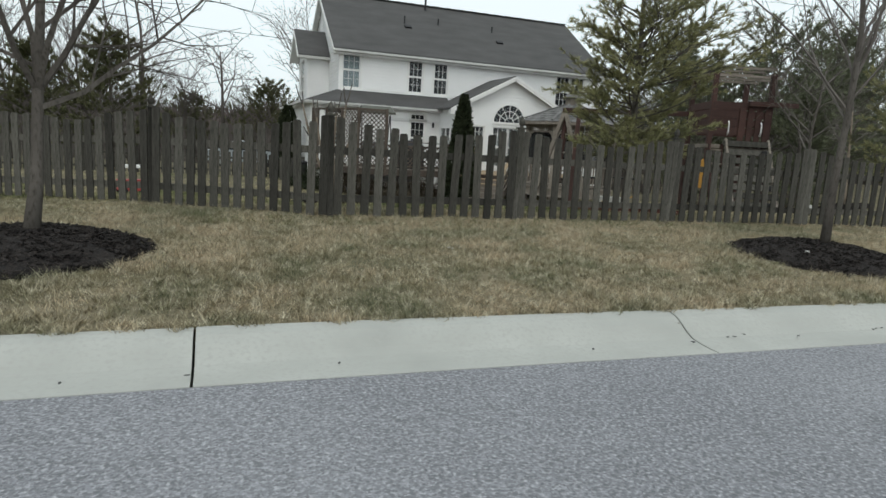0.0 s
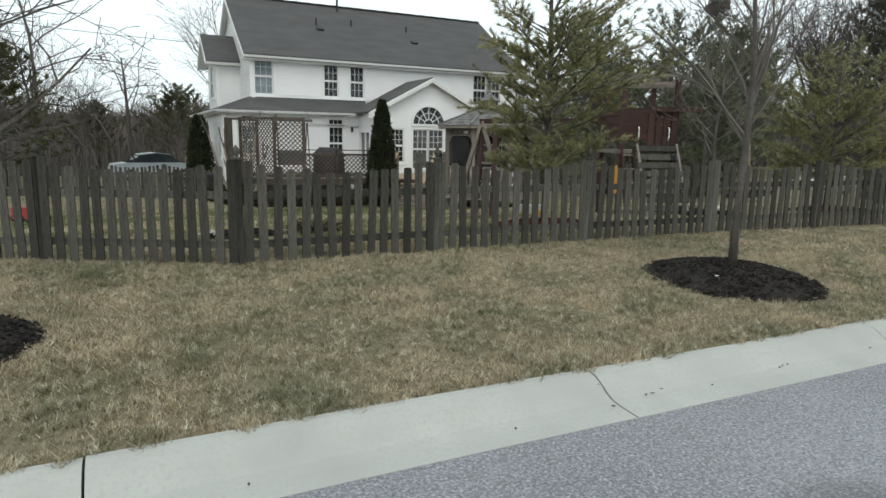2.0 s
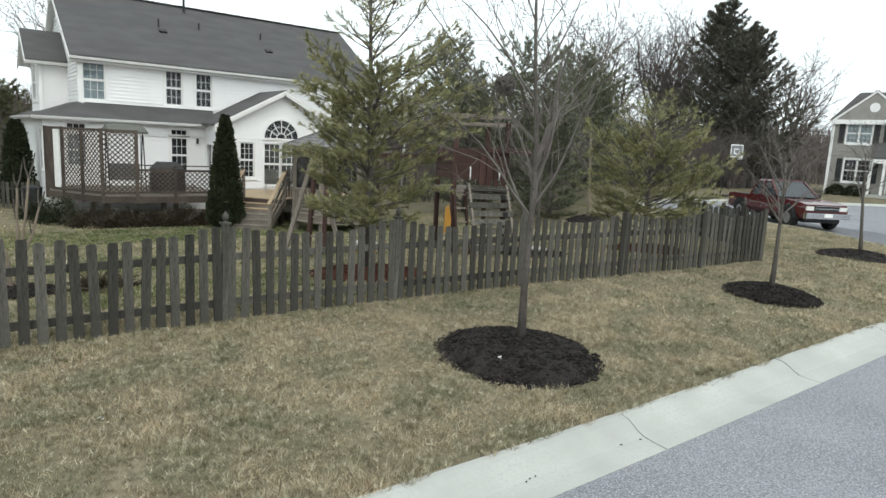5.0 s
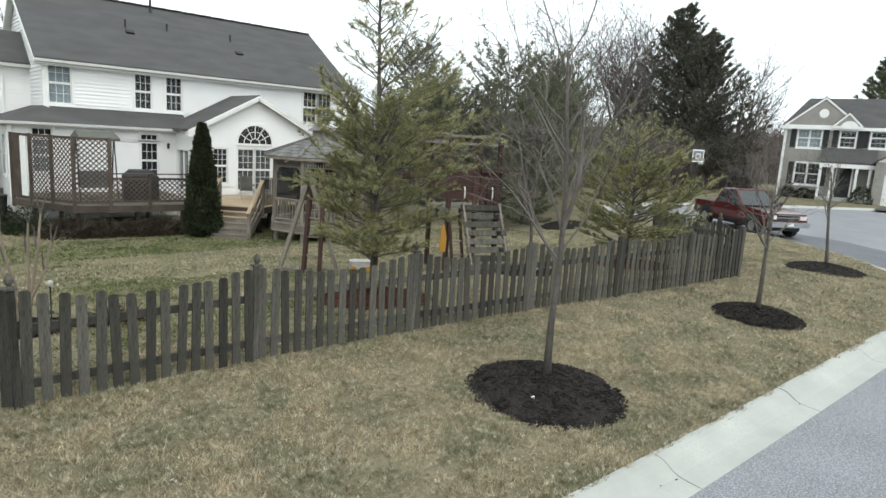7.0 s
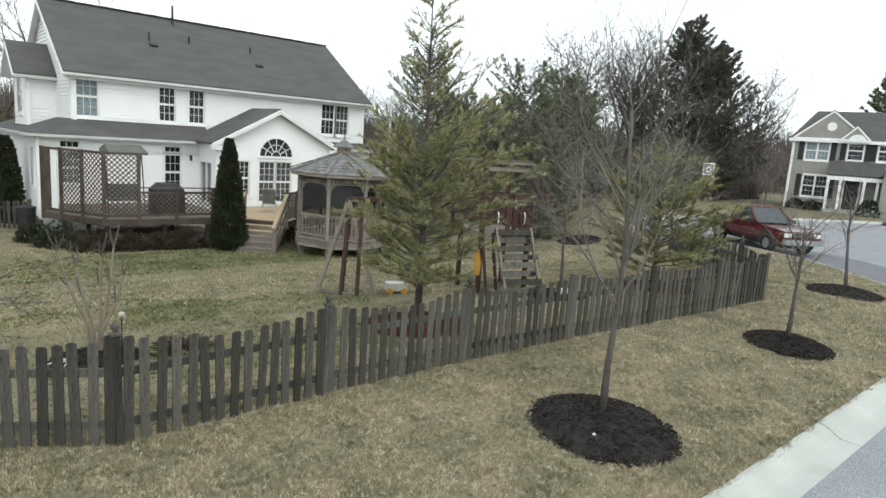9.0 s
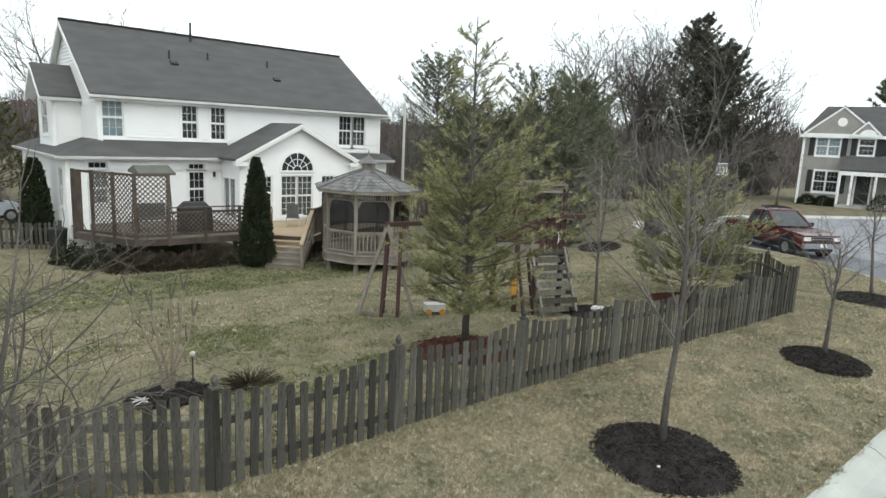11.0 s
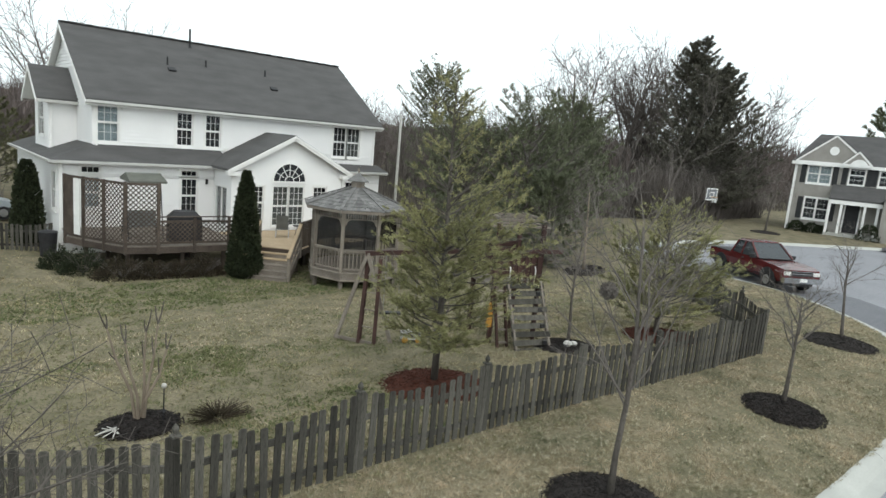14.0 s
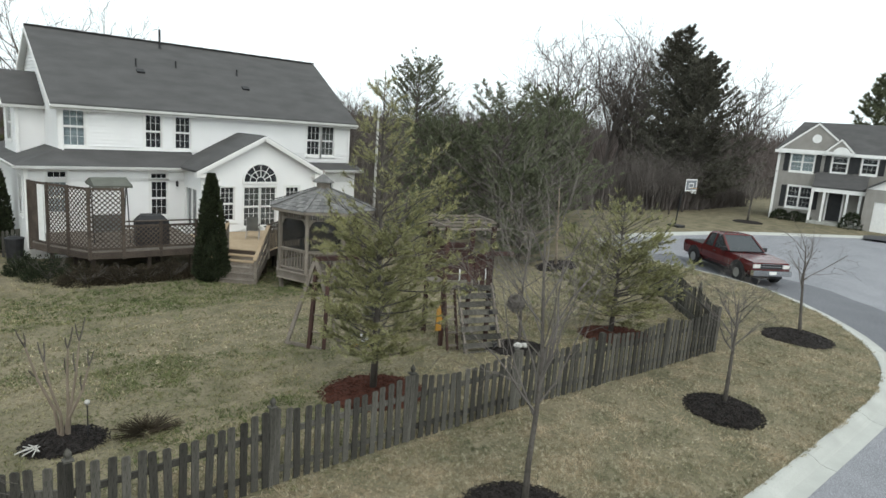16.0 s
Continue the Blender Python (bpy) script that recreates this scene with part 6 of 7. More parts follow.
# ---- across the street ----
def grey_house():
    yaw = -76.0
    h = thing("house", "two storey grey-brown house with black shutters and white gable trim", "house", at=pose(54.6, 21.7, 0, 0, 0, yaw) @ Matrix.Diagonal((0.70, 0.7, 1, 1)))
    W, T, R = M["brick"], M["trim"], M["shingle"]
    wid, eave, ridge, dep = 14.5, 5.85, 8.15, 9.0
    wins = [(1.36, 4.15, 2.3, 1.45, 2), (5.43, 4.28, 1.45, 1.45, 1), (8.24, 4.32, 1.4, 1.45, 1), (1.54, 1.28, 2.4, 1.65, 2)]
    siding_wall(h, wid, -0.2, eave, [(x, x + w, z, z + hh) for x, z, w, hh, _ in wins] + [(5.66, 7.0, 0.5, 2.75)], label="grey-brown siding wall", material="brick", course=0.2)
    siding_wall(h, dep, -0.2, eave - 0.05, at=face_at(0, dep, -90), material="brick", course=0.3)
    siding_wall(h, dep, -0.2, eave - 0.05, at=face_at(wid, 0, 90), material="brick", course=0.3)
    siding_wall(h, wid, -0.2, eave - 0.05, at=face_at(wid, dep, 180), material="brick", course=0.3)
    part("corner_board", Geo().box(-0.05, 0.22, -0.06, -0.04, -0.1, eave - 0.3), T, h)
    ident = face_at(0, 0)
    for x, z, w, hh, n in wins:
        for k in range(n):
            window(h, x + w * k / n + 0.02, z, w / n - 0.04, hh, ident, cols=3, rows=2, casing=0.12, backing="blind" if z > 3 and n > 1 else "dark")
        for sx in (x - 0.72, x + w + 0.16):
            part("shutter", Geo().box(sx, sx + 0.54, -0.07, -0.040, z - 0.05, z + hh + 0.05), M["shutter"], h, "black louvred shutter")
    g = Slopes()
    roof_slab(g, (-0.4, -0.4, eave - 0.1), (wid + 0.4, -0.4, eave - 0.1), (wid - 1.6, dep / 2, ridge), (1.6, dep / 2, ridge))
    roof_slab(g, (wid + 0.4, dep + 0.4, eave - 0.1), (-0.4, dep + 0.4, eave - 0.1), (1.6, dep / 2 + 0.002, ridge), (wid - 1.6, dep / 2 + 0.002, ridge))
    roof_slab(g, (-0.4, dep + 0.4, eave - 0.1), (-0.4, -0.4, eave - 0.1), (1.598, dep / 2, ridge), (1.597, dep / 2 + 0.01, ridge))
    roof = part("roof", g, R, h, "dark grey hipped shingle roof")
    part("fascia", Geo().box(-0.4, wid + 0.4, -0.44, -0.40, eave - 0.32, eave - 0.08), T, roof)
    part("frieze", Geo().box(0, wid, -0.06, -0.037, eave - 0.38, eave - 0.24), T, h)
    # front gable with a round louvre, and a small one over the arched window
    for x0, x1, z0, z1, y in ((0.1, 7.1, eave - 0.05, 7.85, -0.30), (4.75, 7.25, eave - 0.07, 6.72, -0.55)):
        mid = (x0 + x1) / 2
        part("gable", Geo().plate([(x0, z0), (x1, z0), (mid, z1)], y, y + 0.2), W, h, "grey-brown gable")
        for xe in (x0 - 0.15, x1 + 0.15):
            part("rake_board", Geo().beam((xe, y - 0.05, z0), (mid, y - 0.05, z1 + 0.08), 0.08, 0.19), T, roof)
        part("gable_base", Geo().box(x0 - 0.1, x1 + 0.1, y - 0.06, y - 0.002, z0 - 0.14, z0 + 0.06), T, roof)
        g = Slopes()
        roof_slab(g, (x0 - 0.2, y - 0.1, z0 + 0.1), (mid, y - 0.1, z1 + 0.2), (mid, dep / 2, z1 + 0.2), (x0 - 0.2, 1.0, z0 + 0.1), 0.06)
        roof_slab(g, (mid, y - 0.1, z1 + 0.202), (x1 + 0.2, y - 0.1, z0 + 0.102), (x1 + 0.2, 1.0, z0 + 0.102), (mid, dep / 2, z1 + 0.202), 0.06)
        part("roof", g, R, h)
    part("round_louvre", Geo().plate([(3.6 + 0.46 * math.cos(i * math.pi / 10), 6.75 + 0.34 * math.sin(i * math.pi / 10)) for i in range(20)], -0.36, -0.302), T, h, "white round gable louvre")
    part("arch_head", Geo().plate([(6.15 + 0.82 * math.cos(math.pi * i / 10), 5.72 + 0.5 * math.sin(math.pi * i / 10)) for i in range(11)], -0.62, -0.555), T, h, "white arched window head")
    # porch with posts, and the garage wing
    g = Slopes()
    roof_slab(g, (4.0, -1.7, 3.15), (9.1, -1.7, 3.15), (9.1, -0.04, 4.2), (4.0, -0.04, 4.2), 0.12)
    pr = part("roof", g, R, h, "dark shingle porch roof")
    part("porch_beam", Geo().box(4.0, 9.1, -1.68, -1.5, 2.72, 3.02), T, pr)
    for x in (4.15, 5.3, 7.5, 8.7):
        part("porch_post", Geo().box(x - 0.13, x + 0.13, -1.66, -1.48, 0.45, 2.72, c=0.02), T, h)
    part("porch_floor", Geo().box(4.0, 9.1, -1.75, -0.04, -0.1, 0.45), M["concrete"], h)
    d = part("front_door", Geo().box(5.66, 7.0, 0.03, 0.08, 0.5, 2.75), M["shutter"], h, "dark front door")
    part("door_casing", Geo().box(5.5, 5.66, -0.06, -0.036, 0.5, 2.9).box(7.0, 7.16, -0.06, -0.036, 0.5, 2.9).box(5.66, 7.0, -0.06, -0.036, 2.75, 2.9), T, d)
    siding_wall(h, 6.5, -0.1, 3.3, [(0.9, 5.6, 0, 2.4)], label="pale stone garage wall", at=face_at(9.1, -2.6), material="brick", course=0.2)
    siding_wall(h, 2.6, -0.1, 3.3, at=face_at(9.1, -0.02, -90), material="brick", course=0.2)
    gd = part("garage_door", Geo().box(10.0, 14.7, -2.52, -2.46, 0, 2.4), M["white"], h, "white panelled garage door")
    for r_ in range(4):
        for c_ in range(8):
            part("door_panel", Geo().box(10.08 + c_ * 0.58, 10.58 + c_ * 0.58, -2.545, -2.521, 0.08 + r_ * 0.58, 0.58 + r_ * 0.58), M["white"], gd)
    part("gable", Geo().plate([(9.0, 3.3), (15.8, 3.3), (12.4, 4.7)], -2.6, -2.4), T, h, "white garage gable")
    g = Slopes()
    roof_slab(g, (8.8, -2.9, 3.25), (12.4, -2.9, 4.8), (12.4, 0.0, 4.8), (8.8, 0.0, 3.25))
    roof_slab(g, (12.402, -2.9, 4.8), (16.0, -2.9, 3.25), (16.0, 0.0, 3.25), (12.402, 0.0, 4.8))
    part("roof", g, R, h)
    return h


grey_house()
m = pose(54.6, 21.7, 0, 0, 0, -76.0) @ Matrix.Diagonal((0.70, 0.7, 1, 1))
dw = Geo()
dw.add([m @ Vector(p) for p in ((9.8, -2.6, 0.13), (14.9, -2.6, 0.13), (15.1, -9.5, 0.14), (9.6, -9.5, 0.14))], [(0, 1, 2, 3)])
part("driveway", dw, mat("dark_asphalt", (0.04, 0.04, 0.043), (0.07, 0.07, 0.075), scale=1, fine=30, rough=0.85, world_space=True))
tagged(bpy.data.objects["driveway"], "dark asphalt driveway to the garage", "driveway", kind="structure")
for i, (x, y, r, hh) in enumerate([(1.2, -0.8, 0.7, 0.9), (2.8, -0.8, 0.7, 0.85), (3.7, -0.9, 0.5, 0.7), (8.3, -2.4, 0.8, 1.3)]):
    p = m @ Vector((x, y, 0))
    rng = random.Random(i + 40)
    s = thing("shrub", "dark rounded shrub below the front windows", "shrub", "front shrubs", at=pose(p.x, p.y, 0.1))
    g = Geo()
    for _ in range(350):
        a, f = rng.uniform(0, 6.283), rng.random()
        rr = r * math.sqrt(1 - f * f) * rng.uniform(0.8, 1.05)
        tuft(g, rng, Vector((rr * math.cos(a), rr * math.sin(a), hh * f)), Vector((math.cos(a), math.sin(a), 0.8)), 0.2, 0.10, 2, 1.0)
    part("foliage", g, M["arbor"], s)


def pickup():
    """A small extended-cab pickup, nose towards local +x."""
    t = thing("pickup_truck", "dark red pickup truck parked by the kerb, chrome bumper", "truck", at=pose(28.15, 12.75, 0.0, 0, 0, -122) @ Matrix.Scale(1.07, 4))
    P, hw = M["red_paint"], 0.86
    def loft(sections, material, name, parent=t, label=""):
        """Cross sections (x, list of (y, z)), mirrored into a closed skin."""
        g = Geo()
        for x, prof in sections:
            ring = [(x, -y, z) for y, z in prof] + [(x, y, z) for y, z in reversed(prof)]
            g.v += ring
        n = 2 * len(sections[0][1])
        for i in range(len(sections) - 1):
            g.f += [(i * n + j, i * n + (j + 1) % n, (i + 1) * n + (j + 1) % n, (i + 1) * n + j) for j in range(n)]
        g.f += [tuple(range(n - 1, -1, -1)), tuple((len(sections) - 1) * n + j for j in range(n))]
        return part(name, g, material, parent, label, smooth=False)
    side = lambda top, tuck=0.0: [(hw - 0.10, 0.42), (hw - 0.02, 0.55), (hw, 0.80), (hw - 0.03 - tuck, top)]
    loft([(0.62, side(1.02)), (1.2, side(1.02)), (1.95, side(0.98)), (2.35, [(hw - 0.14, 0.44), (hw - 0.06, 0.56), (hw - 0.05, 0.78), (hw - 0.12, 0.92)])], P, "front_body", label="dark red hood and wings")
    loft([(-1.00, side(1.05)), (0.60, side(1.05))], P, "cab_lower", label="dark red doors")
    loft([(-2.45, side(0.98)), (-1.03, side(0.98))], P, "cargo_bed", label="dark red cargo bed")
    part("bed_cover", Geo().box(-2.38, -1.08, -0.74, 0.74, 0.985, 1.0), M["black"], t)
    # glass house
    gh = [(-0.98, 1.05, 0.78), (-0.82, 1.56, 0.62), (0.05, 1.60, 0.64), (0.78, 1.06, 0.78)]
    g = Geo()
    for x, z, y in gh:
        g.v += [(x, -y, z), (x, y, z)]
    g.f += [(0, 1, 3, 2), (4, 5, 7, 6), (0, 2, 4, 6), (7, 5, 3, 1), (6, 7, 1, 0), (2, 3, 5, 4)]
    cab = part("cab_glass", g, M["dark_glass"], t, "dark tinted cab windows")
    part("roof", Geo().add([(-0.84, -0.63, 1.565), (-0.84, 0.63, 1.565), (0.06, 0.65, 1.605), (0.06, -0.65, 1.605), (-0.78, -0.56, 1.635), (-0.78, 0.56, 1.635), (0.0, 0.57, 1.655), (0.0, -0.57, 1.655)],
                           [(0, 1, 2, 3), (7, 6, 5, 4), (0, 3, 7, 4), (1, 5, 6, 2), (0, 4, 5, 1), (3, 2, 6, 7)]), P, t)
    for sy in (-1, 1):
        for (x0, z0, y0), (x1, z1, y1) in ((gh[0], gh[1]), (gh[3], gh[2])):
            part("pillar", Geo().beam((x0, sy * (y0 + 0.005), z0), (x1, sy * (y1 + 0.005), z1), 0.07, 0.06), P, cab)
        part("pillar", Geo().beam((-0.30, sy * 0.785, 1.05), (-0.30, sy * 0.645, 1.60), 0.07, 0.05), P, cab)
        part("mirror", Geo().box(0.52, 0.66, sy * 0.92 - 0.09, sy * 0.92 + 0.09, 1.05, 1.20, c=0.02), M["black"], t)
        part("door_handle", Geo().box(-0.18, 0.0, sy * 0.865 - 0.012, sy * 0.865 + 0.012, 0.90, 0.94), M["black"], t)
        part("headlight", Geo().box(2.30, 2.39, sy * 0.62 - 0.15, sy * 0.62 + 0.15, 0.72, 0.86, c=0.02), M["lamp_glass"], t, "clear headlight")
        part("tail_light", Geo().box(-2.47, -2.44, sy * 0.74 - 0.07, sy * 0.74 + 0.07, 0.66, 0.90), M["red_paint"], t)
        for wx in (-1.55, 1.55):
            w = part("wheel", Geo().tube([(wx, sy * 0.64, 0.37), (wx, sy * 0.67, 0.37), (wx, sy * 0.85, 0.37), (wx, sy * 0.88, 0.37)], [0.32, 0.37, 0.37, 0.32], 22), M["rubber"], t, "black tyre and steel wheel")
            part("rim", Geo().tube([(wx, sy * 0.80, 0.37), (wx, sy * 0.885, 0.37)], [0.21, 0.19], 16), M["steel"], w)
            part("wheel_arch", Geo().plate([(wx + 0.46 * math.cos(math.pi * i / 12), 0.40 + 0.46 * math.sin(math.pi * i / 12)) for i in range(13)], sy * 0.80 - 0.075, sy * 0.80 + 0.072), M["black"], t)
    part("windscreen_trim", Geo().beam((0.80, -0.76, 1.06), (0.80, 0.76, 1.06), 0.05, 0.03), M["black"], t)
    part("grille", Geo().box(2.32, 2.40, -0.46, 0.46, 0.70, 0.88, c=0.02), M["black"], t, "dark grille with chrome surround")
    part("grille_bar", Geo().box(2.401, 2.415, -0.46, 0.46, 0.775, 0.80).box(2.401, 2.415, -0.46, 0.46, 0.87, 0.89), M["chrome"], t)
    part("bumper", Geo().box(2.34, 2.50, -0.84, 0.84, 0.44, 0.64, c=0.03), M["chrome"], t, "chrome front bumper")
    part("number_plate", Geo().box(2.502, 2.512, -0.15, 0.15, 0.50, 0.62), M["white"], t)
    part("bumper", Geo().box(-2.60, -2.46, -0.80, 0.80, 0.44, 0.62, c=0.03), M["chrome"], t, "chrome rear bumper")
    part("underbody", Geo().box(-2.3, 2.2, -0.66, 0.66, 0.28, 0.45), M["black"], t)
    return t


M["dark_glass"] = mat("tinted_car_glass", (0.02, 0.025, 0.028), (0.03, 0.035, 0.04), scale=2, rough=0.06, bump=0, spec=0.6)
pickup()


def parked_car(x, y, z, yaw, label, paint):
    c = thing("parked_car", label, "car", at=pose(x, y, z, 0, 0, yaw))
    prof = [(-2.2, 0.35), (-2.25, 0.62), (-2.1, 0.90), (-1.45, 0.98), (-0.85, 1.36), (-0.1, 1.46), (0.6, 1.38), (1.25, 0.96), (1.95, 0.82), (2.2, 0.62), (2.18, 0.35)]
    part("body", Geo().plate([(px, min(pz, 0.98)) for px, pz in prof], -0.85, 0.85), M[paint], c)
    part("cabin", Geo().plate([(-1.45, 0.982), (-0.85, 1.36), (-0.1, 1.46), (0.6, 1.38), (1.25, 0.982)], -0.70, 0.70), M["dark_glass"], c, "dark car windows")
    part("roof", Geo().plate([(-0.9, 1.37), (-0.1, 1.475), (0.65, 1.39), (0.6, 1.42), (-0.1, 1.51), (-0.85, 1.41)], -0.72, 0.72), M[paint], c)
    for wx in (-1.35, 1.4):
        for sy in (-1, 1):
            w = part("wheel", Geo().tube([(wx, sy * 0.68, 0.32), (wx, sy * 0.87, 0.32)], [0.32, 0.32], 18), M["rubber"], c)
            part("rim", Geo().tube([(wx, sy * 0.86, 0.32), (wx, sy * 0.885, 0.32)], [0.2, 0.18], 14), M["steel"], w)
    return c


parked_car(1.6, 38.8, ground_at(1.6, 38.8), 8, "pale silver blue car parked beyond the side fence", "silver_paint")

# basketball stand
b = thing("basketball_hoop", "portable basketball hoop with a clear white-edged backboard", "basketball hoop", at=pose(38.9, 20.7, 0.12, 0, 0, -10) @ Matrix.Scale(0.915, 4))
part("base", Geo().box(-0.4, 0.4, 0.3, 1.3, 0, 0.22, c=0.06), M["black"], b)
part("pole", Geo().tube([(0, 0.9, 0.2), (0, 0.7, 2.4), (0, 0.25, 3.1)], [0.05, 0.05, 0.045], 8), M["black"], b)
bb = part("backboard", Geo().box(-0.58, 0.58, 0.0, 0.03, 2.75, 3.55), mat("grey_acrylic", (0.16, 0.17, 0.18), (0.2, 0.21, 0.22), rough=0.2, bump=0), b, "smoky clear backboard")
part("white_edge", Geo().box(-0.60, -0.54, -0.008, -0.001, 2.73, 3.57).box(0.54, 0.60, -0.008, -0.001, 2.73, 3.57).box(-0.54, 0.54, -0.008, -0.001, 3.50, 3.57).box(-0.54, 0.54, -0.008, -0.001, 2.73, 2.80), M["white"], bb)
part("target_square", Geo().box(-0.26, -0.21, -0.008, -0.001, 2.95, 3.30).box(0.21, 0.26, -0.008, -0.001, 2.95, 3.30).box(-0.21, 0.21, -0.008, -0.001, 3.25, 3.30).box(-0.21, 0.21, -0.008, -0.001, 2.95, 3.0), M["white"], bb)
g = Geo()
g.tube([(0.23 * math.cos(a * math.pi / 8), -0.27 + 0.23 * math.sin(a * math.pi / 8), 2.97) for a in range(17)], [0.012] * 17, 5)
part("rim", g, M["yellow"], b)
g = Geo()
for a in range(10):
    u = a * math.pi / 5
    g.tube([(0.22 * math.cos(u), -0.27 + 0.22 * math.sin(u), 2.96), (0.13 * math.cos(u + 0.3), -0.27 + 0.13 * math.sin(u + 0.3), 2.58)], [0.012, 0.012], 3)
part("net", g, M["white"], b)

# ---- woods and big evergreens round about ----
SEEDS = []
for i, (hh, r, kid, op, up) in enumerate([(11, 0.17, (15, 7, 5), 34, 0.10), (11.5, 0.18, (13, 7, 5), 42, 0.06), (10, 0.14, (16, 6, 5), 30, 0.14), (12, 0.20, (12, 8, 5), 48, 0.04)]):
    SEEDS.append(bare_tree("bare_tree", "tall bare winter tree at the edge of the woods", [52, 58.5, 63, 49][i], [41, 38, 35, 40][i], hh, r, 70 + i, "bare trees in the woods", kids=kid, deepest=3, first=0.28,
                           open_angle=op, up=up, twig="far_twig", bark="far_twig", fork=3, least=0.013))
rng = random.Random(12)
spots = []
for k in range(30):                       # belt right of the house and behind the yard
    spots.append((rng.uniform(24, 46), rng.uniform(38, 62), rng.uniform(0.42, 0.66)))
for k in range(26):                       # towards the house across the street
    spots.append((rng.uniform(60, 105), rng.uniform(38, 75), rng.uniform(0.45, 0.75)))
for k in range(14):
    spots.append((rng.uniform(10, 24), rng.uniform(60, 80), rng.uniform(0.6, 0.8)))
for k in range(26):                       # beyond the side fence
    spots.append((rng.uniform(-34, -6), rng.uniform(48, 85), rng.uniform(0.36, 0.6)))
for lo, hi, count in ((54.0, 58.6, 4), (62.0, 66.0, 5)):      # a thicket on both sides of the tall cedar
    for k in range(count):
        u, d = radians(lo + (hi - lo) * (k + rng.random()) / count), rng.uniform(66, 74)
        spots.append((d * math.sin(u), d * math.cos(u), rng.uniform(0.85, 1.22) if lo < 55 else rng.uniform(0.55, 0.85)))
for k in range(16):                       # brushy saplings at the edge of the woods
    spots.append((rng.uniform(42, 55), rng.uniform(25.0, 29.5), rng.uniform(0.2, 0.34)))
for k in range(8):
    spots.append((rng.uniform(-26, -11), rng.uniform(36, 46), rng.uniform(0.4, 0.55)))
spots += [(9.6, 60, 1.0), (15.5, 61, 0.95), (19, 60, 0.8), (2, 58, 0.4), (5, 60, 0.42), (-2, 60, 0.42), (-3.6, 36.5, 0.52), (-6, 37.5, 0.56), (-1.8, 39, 0.42), (-9.5, 38, 0.56), (-7, 41, 0.6)]
for x, y, s in spots:
    src = SEEDS[rng.randrange(4)]
    copy_thing(src, pose(x, y, ground_at(x, y) - 0.1, 0, 0, rng.uniform(0, 360)) @ Matrix.Diagonal((s, s, s, 1)))
bare_tree("bare_tree", "crooked dead tree with a bent top beyond the side fence", -4.0, 42.0, 9.5, 0.16, 91, "bare trees in the woods", kids=(5, 3, 3), deepest=2, first=0.55, open_angle=55, up=0.02, twig="far_twig", bark="far_twig", least=0.015)
bare_tree("bare_tree", "bare crooked tree beyond the side fence", 0.5, 48.0, 7.5, 0.16, 95, "bare trees in the woods", kids=(9, 6, 4), deepest=3, first=0.35, open_angle=60, up=0.0, twig="far_twig", bark="far_twig", least=0.015)

pine("cedar_tree", "very tall dark ragged cedar rising above the woods", 53.2, 30.7, 15.2, 4.3, 51, base=0.12, sparse=0.985, needle="cedar", nl=0.32, nw=0.075, count=8, whorl=0.40, limbs_per=6, r=0.26,
     group="big evergreens", subs=10, taper=0.50, inner=0.24)
pine("cedar_tree", "dark dense cedar beside a taller one", 52.6, 28.0, 12.3, 4.9, 52, base=0.05, sparse=0.985, needle="cedar", nl=0.34, nw=0.085, count=10, whorl=0.34, limbs_per=8, r=0.25,
     group="big evergreens", subs=11, taper=0.48, inner=0.16)
for i, (x, y, hh, sp, lab) in enumerate([(33.5, 42.5, 10.4, 4.2, "tall dark pine behind the garden house"), (22.4, 26.4, 6.7, 3.3, "dark pine in the row behind the yard"), (23.9, 23.3, 7.5, 4.3, "broad dark green pine behind the play set"),
                                          (29.6, 25.2, 7.6, 3.6, "dark pine in the row behind the yard"), (33.5, 27.6, 6.4, 3.6, "dark pine in the row behind the yard"),
                                          (22.2, 20.2, 4.4, 2.0, "low dark pine behind the play set")]):
    pine("pine_tree", lab, x, y, hh, sp, 60 + i, base=0.06, sparse=0.93, needle="needle_dark", nl=0.23, nw=0.026, count=19, whorl=0.34, limbs_per=7, r=0.12, group="dark pines behind the yard", subs=9, taper=0.42)
for i, (x, y, hh, sp, lab) in enumerate([(-4.6, 34.5, 6.4, 3.0, "bushy dull green pine beyond the side fence"), (-8.0, 35.8, 5.6, 3.0, "bushy dull green pine beyond the side fence"),
                                          (-12.0, 36.0, 6.0, 3.2, "bushy dull green pine beyond the side fence"), (3.6, 49.0, 5.8, 3.8, "dull green evergreen behind the parked car"),
                                          (-1.5, 52.0, 4.8, 2.8, "dull green evergreen behind the parked car"), (-16, 38, 6.0, 3.0, "bushy dull green pine beyond the side fence")]):
    pine("pine_tree", lab, x, y, hh, sp, 80 + i, base=0.10, sparse=0.9, needle="needle_olive", nl=0.26, nw=0.04, count=14, whorl=0.32, limbs_per=6, r=0.10, group="pines beyond the side fence", subs=6)
pine("pine_tree", "tall open pine behind the grey-brown house", 86.5, 23.8, 14.8, 4.4, 99, base=0.35, sparse=0.97, needle="needle_dark", nl=0.6, nw=0.14, count=10, whorl=0.9, limbs_per=5, r=0.25)

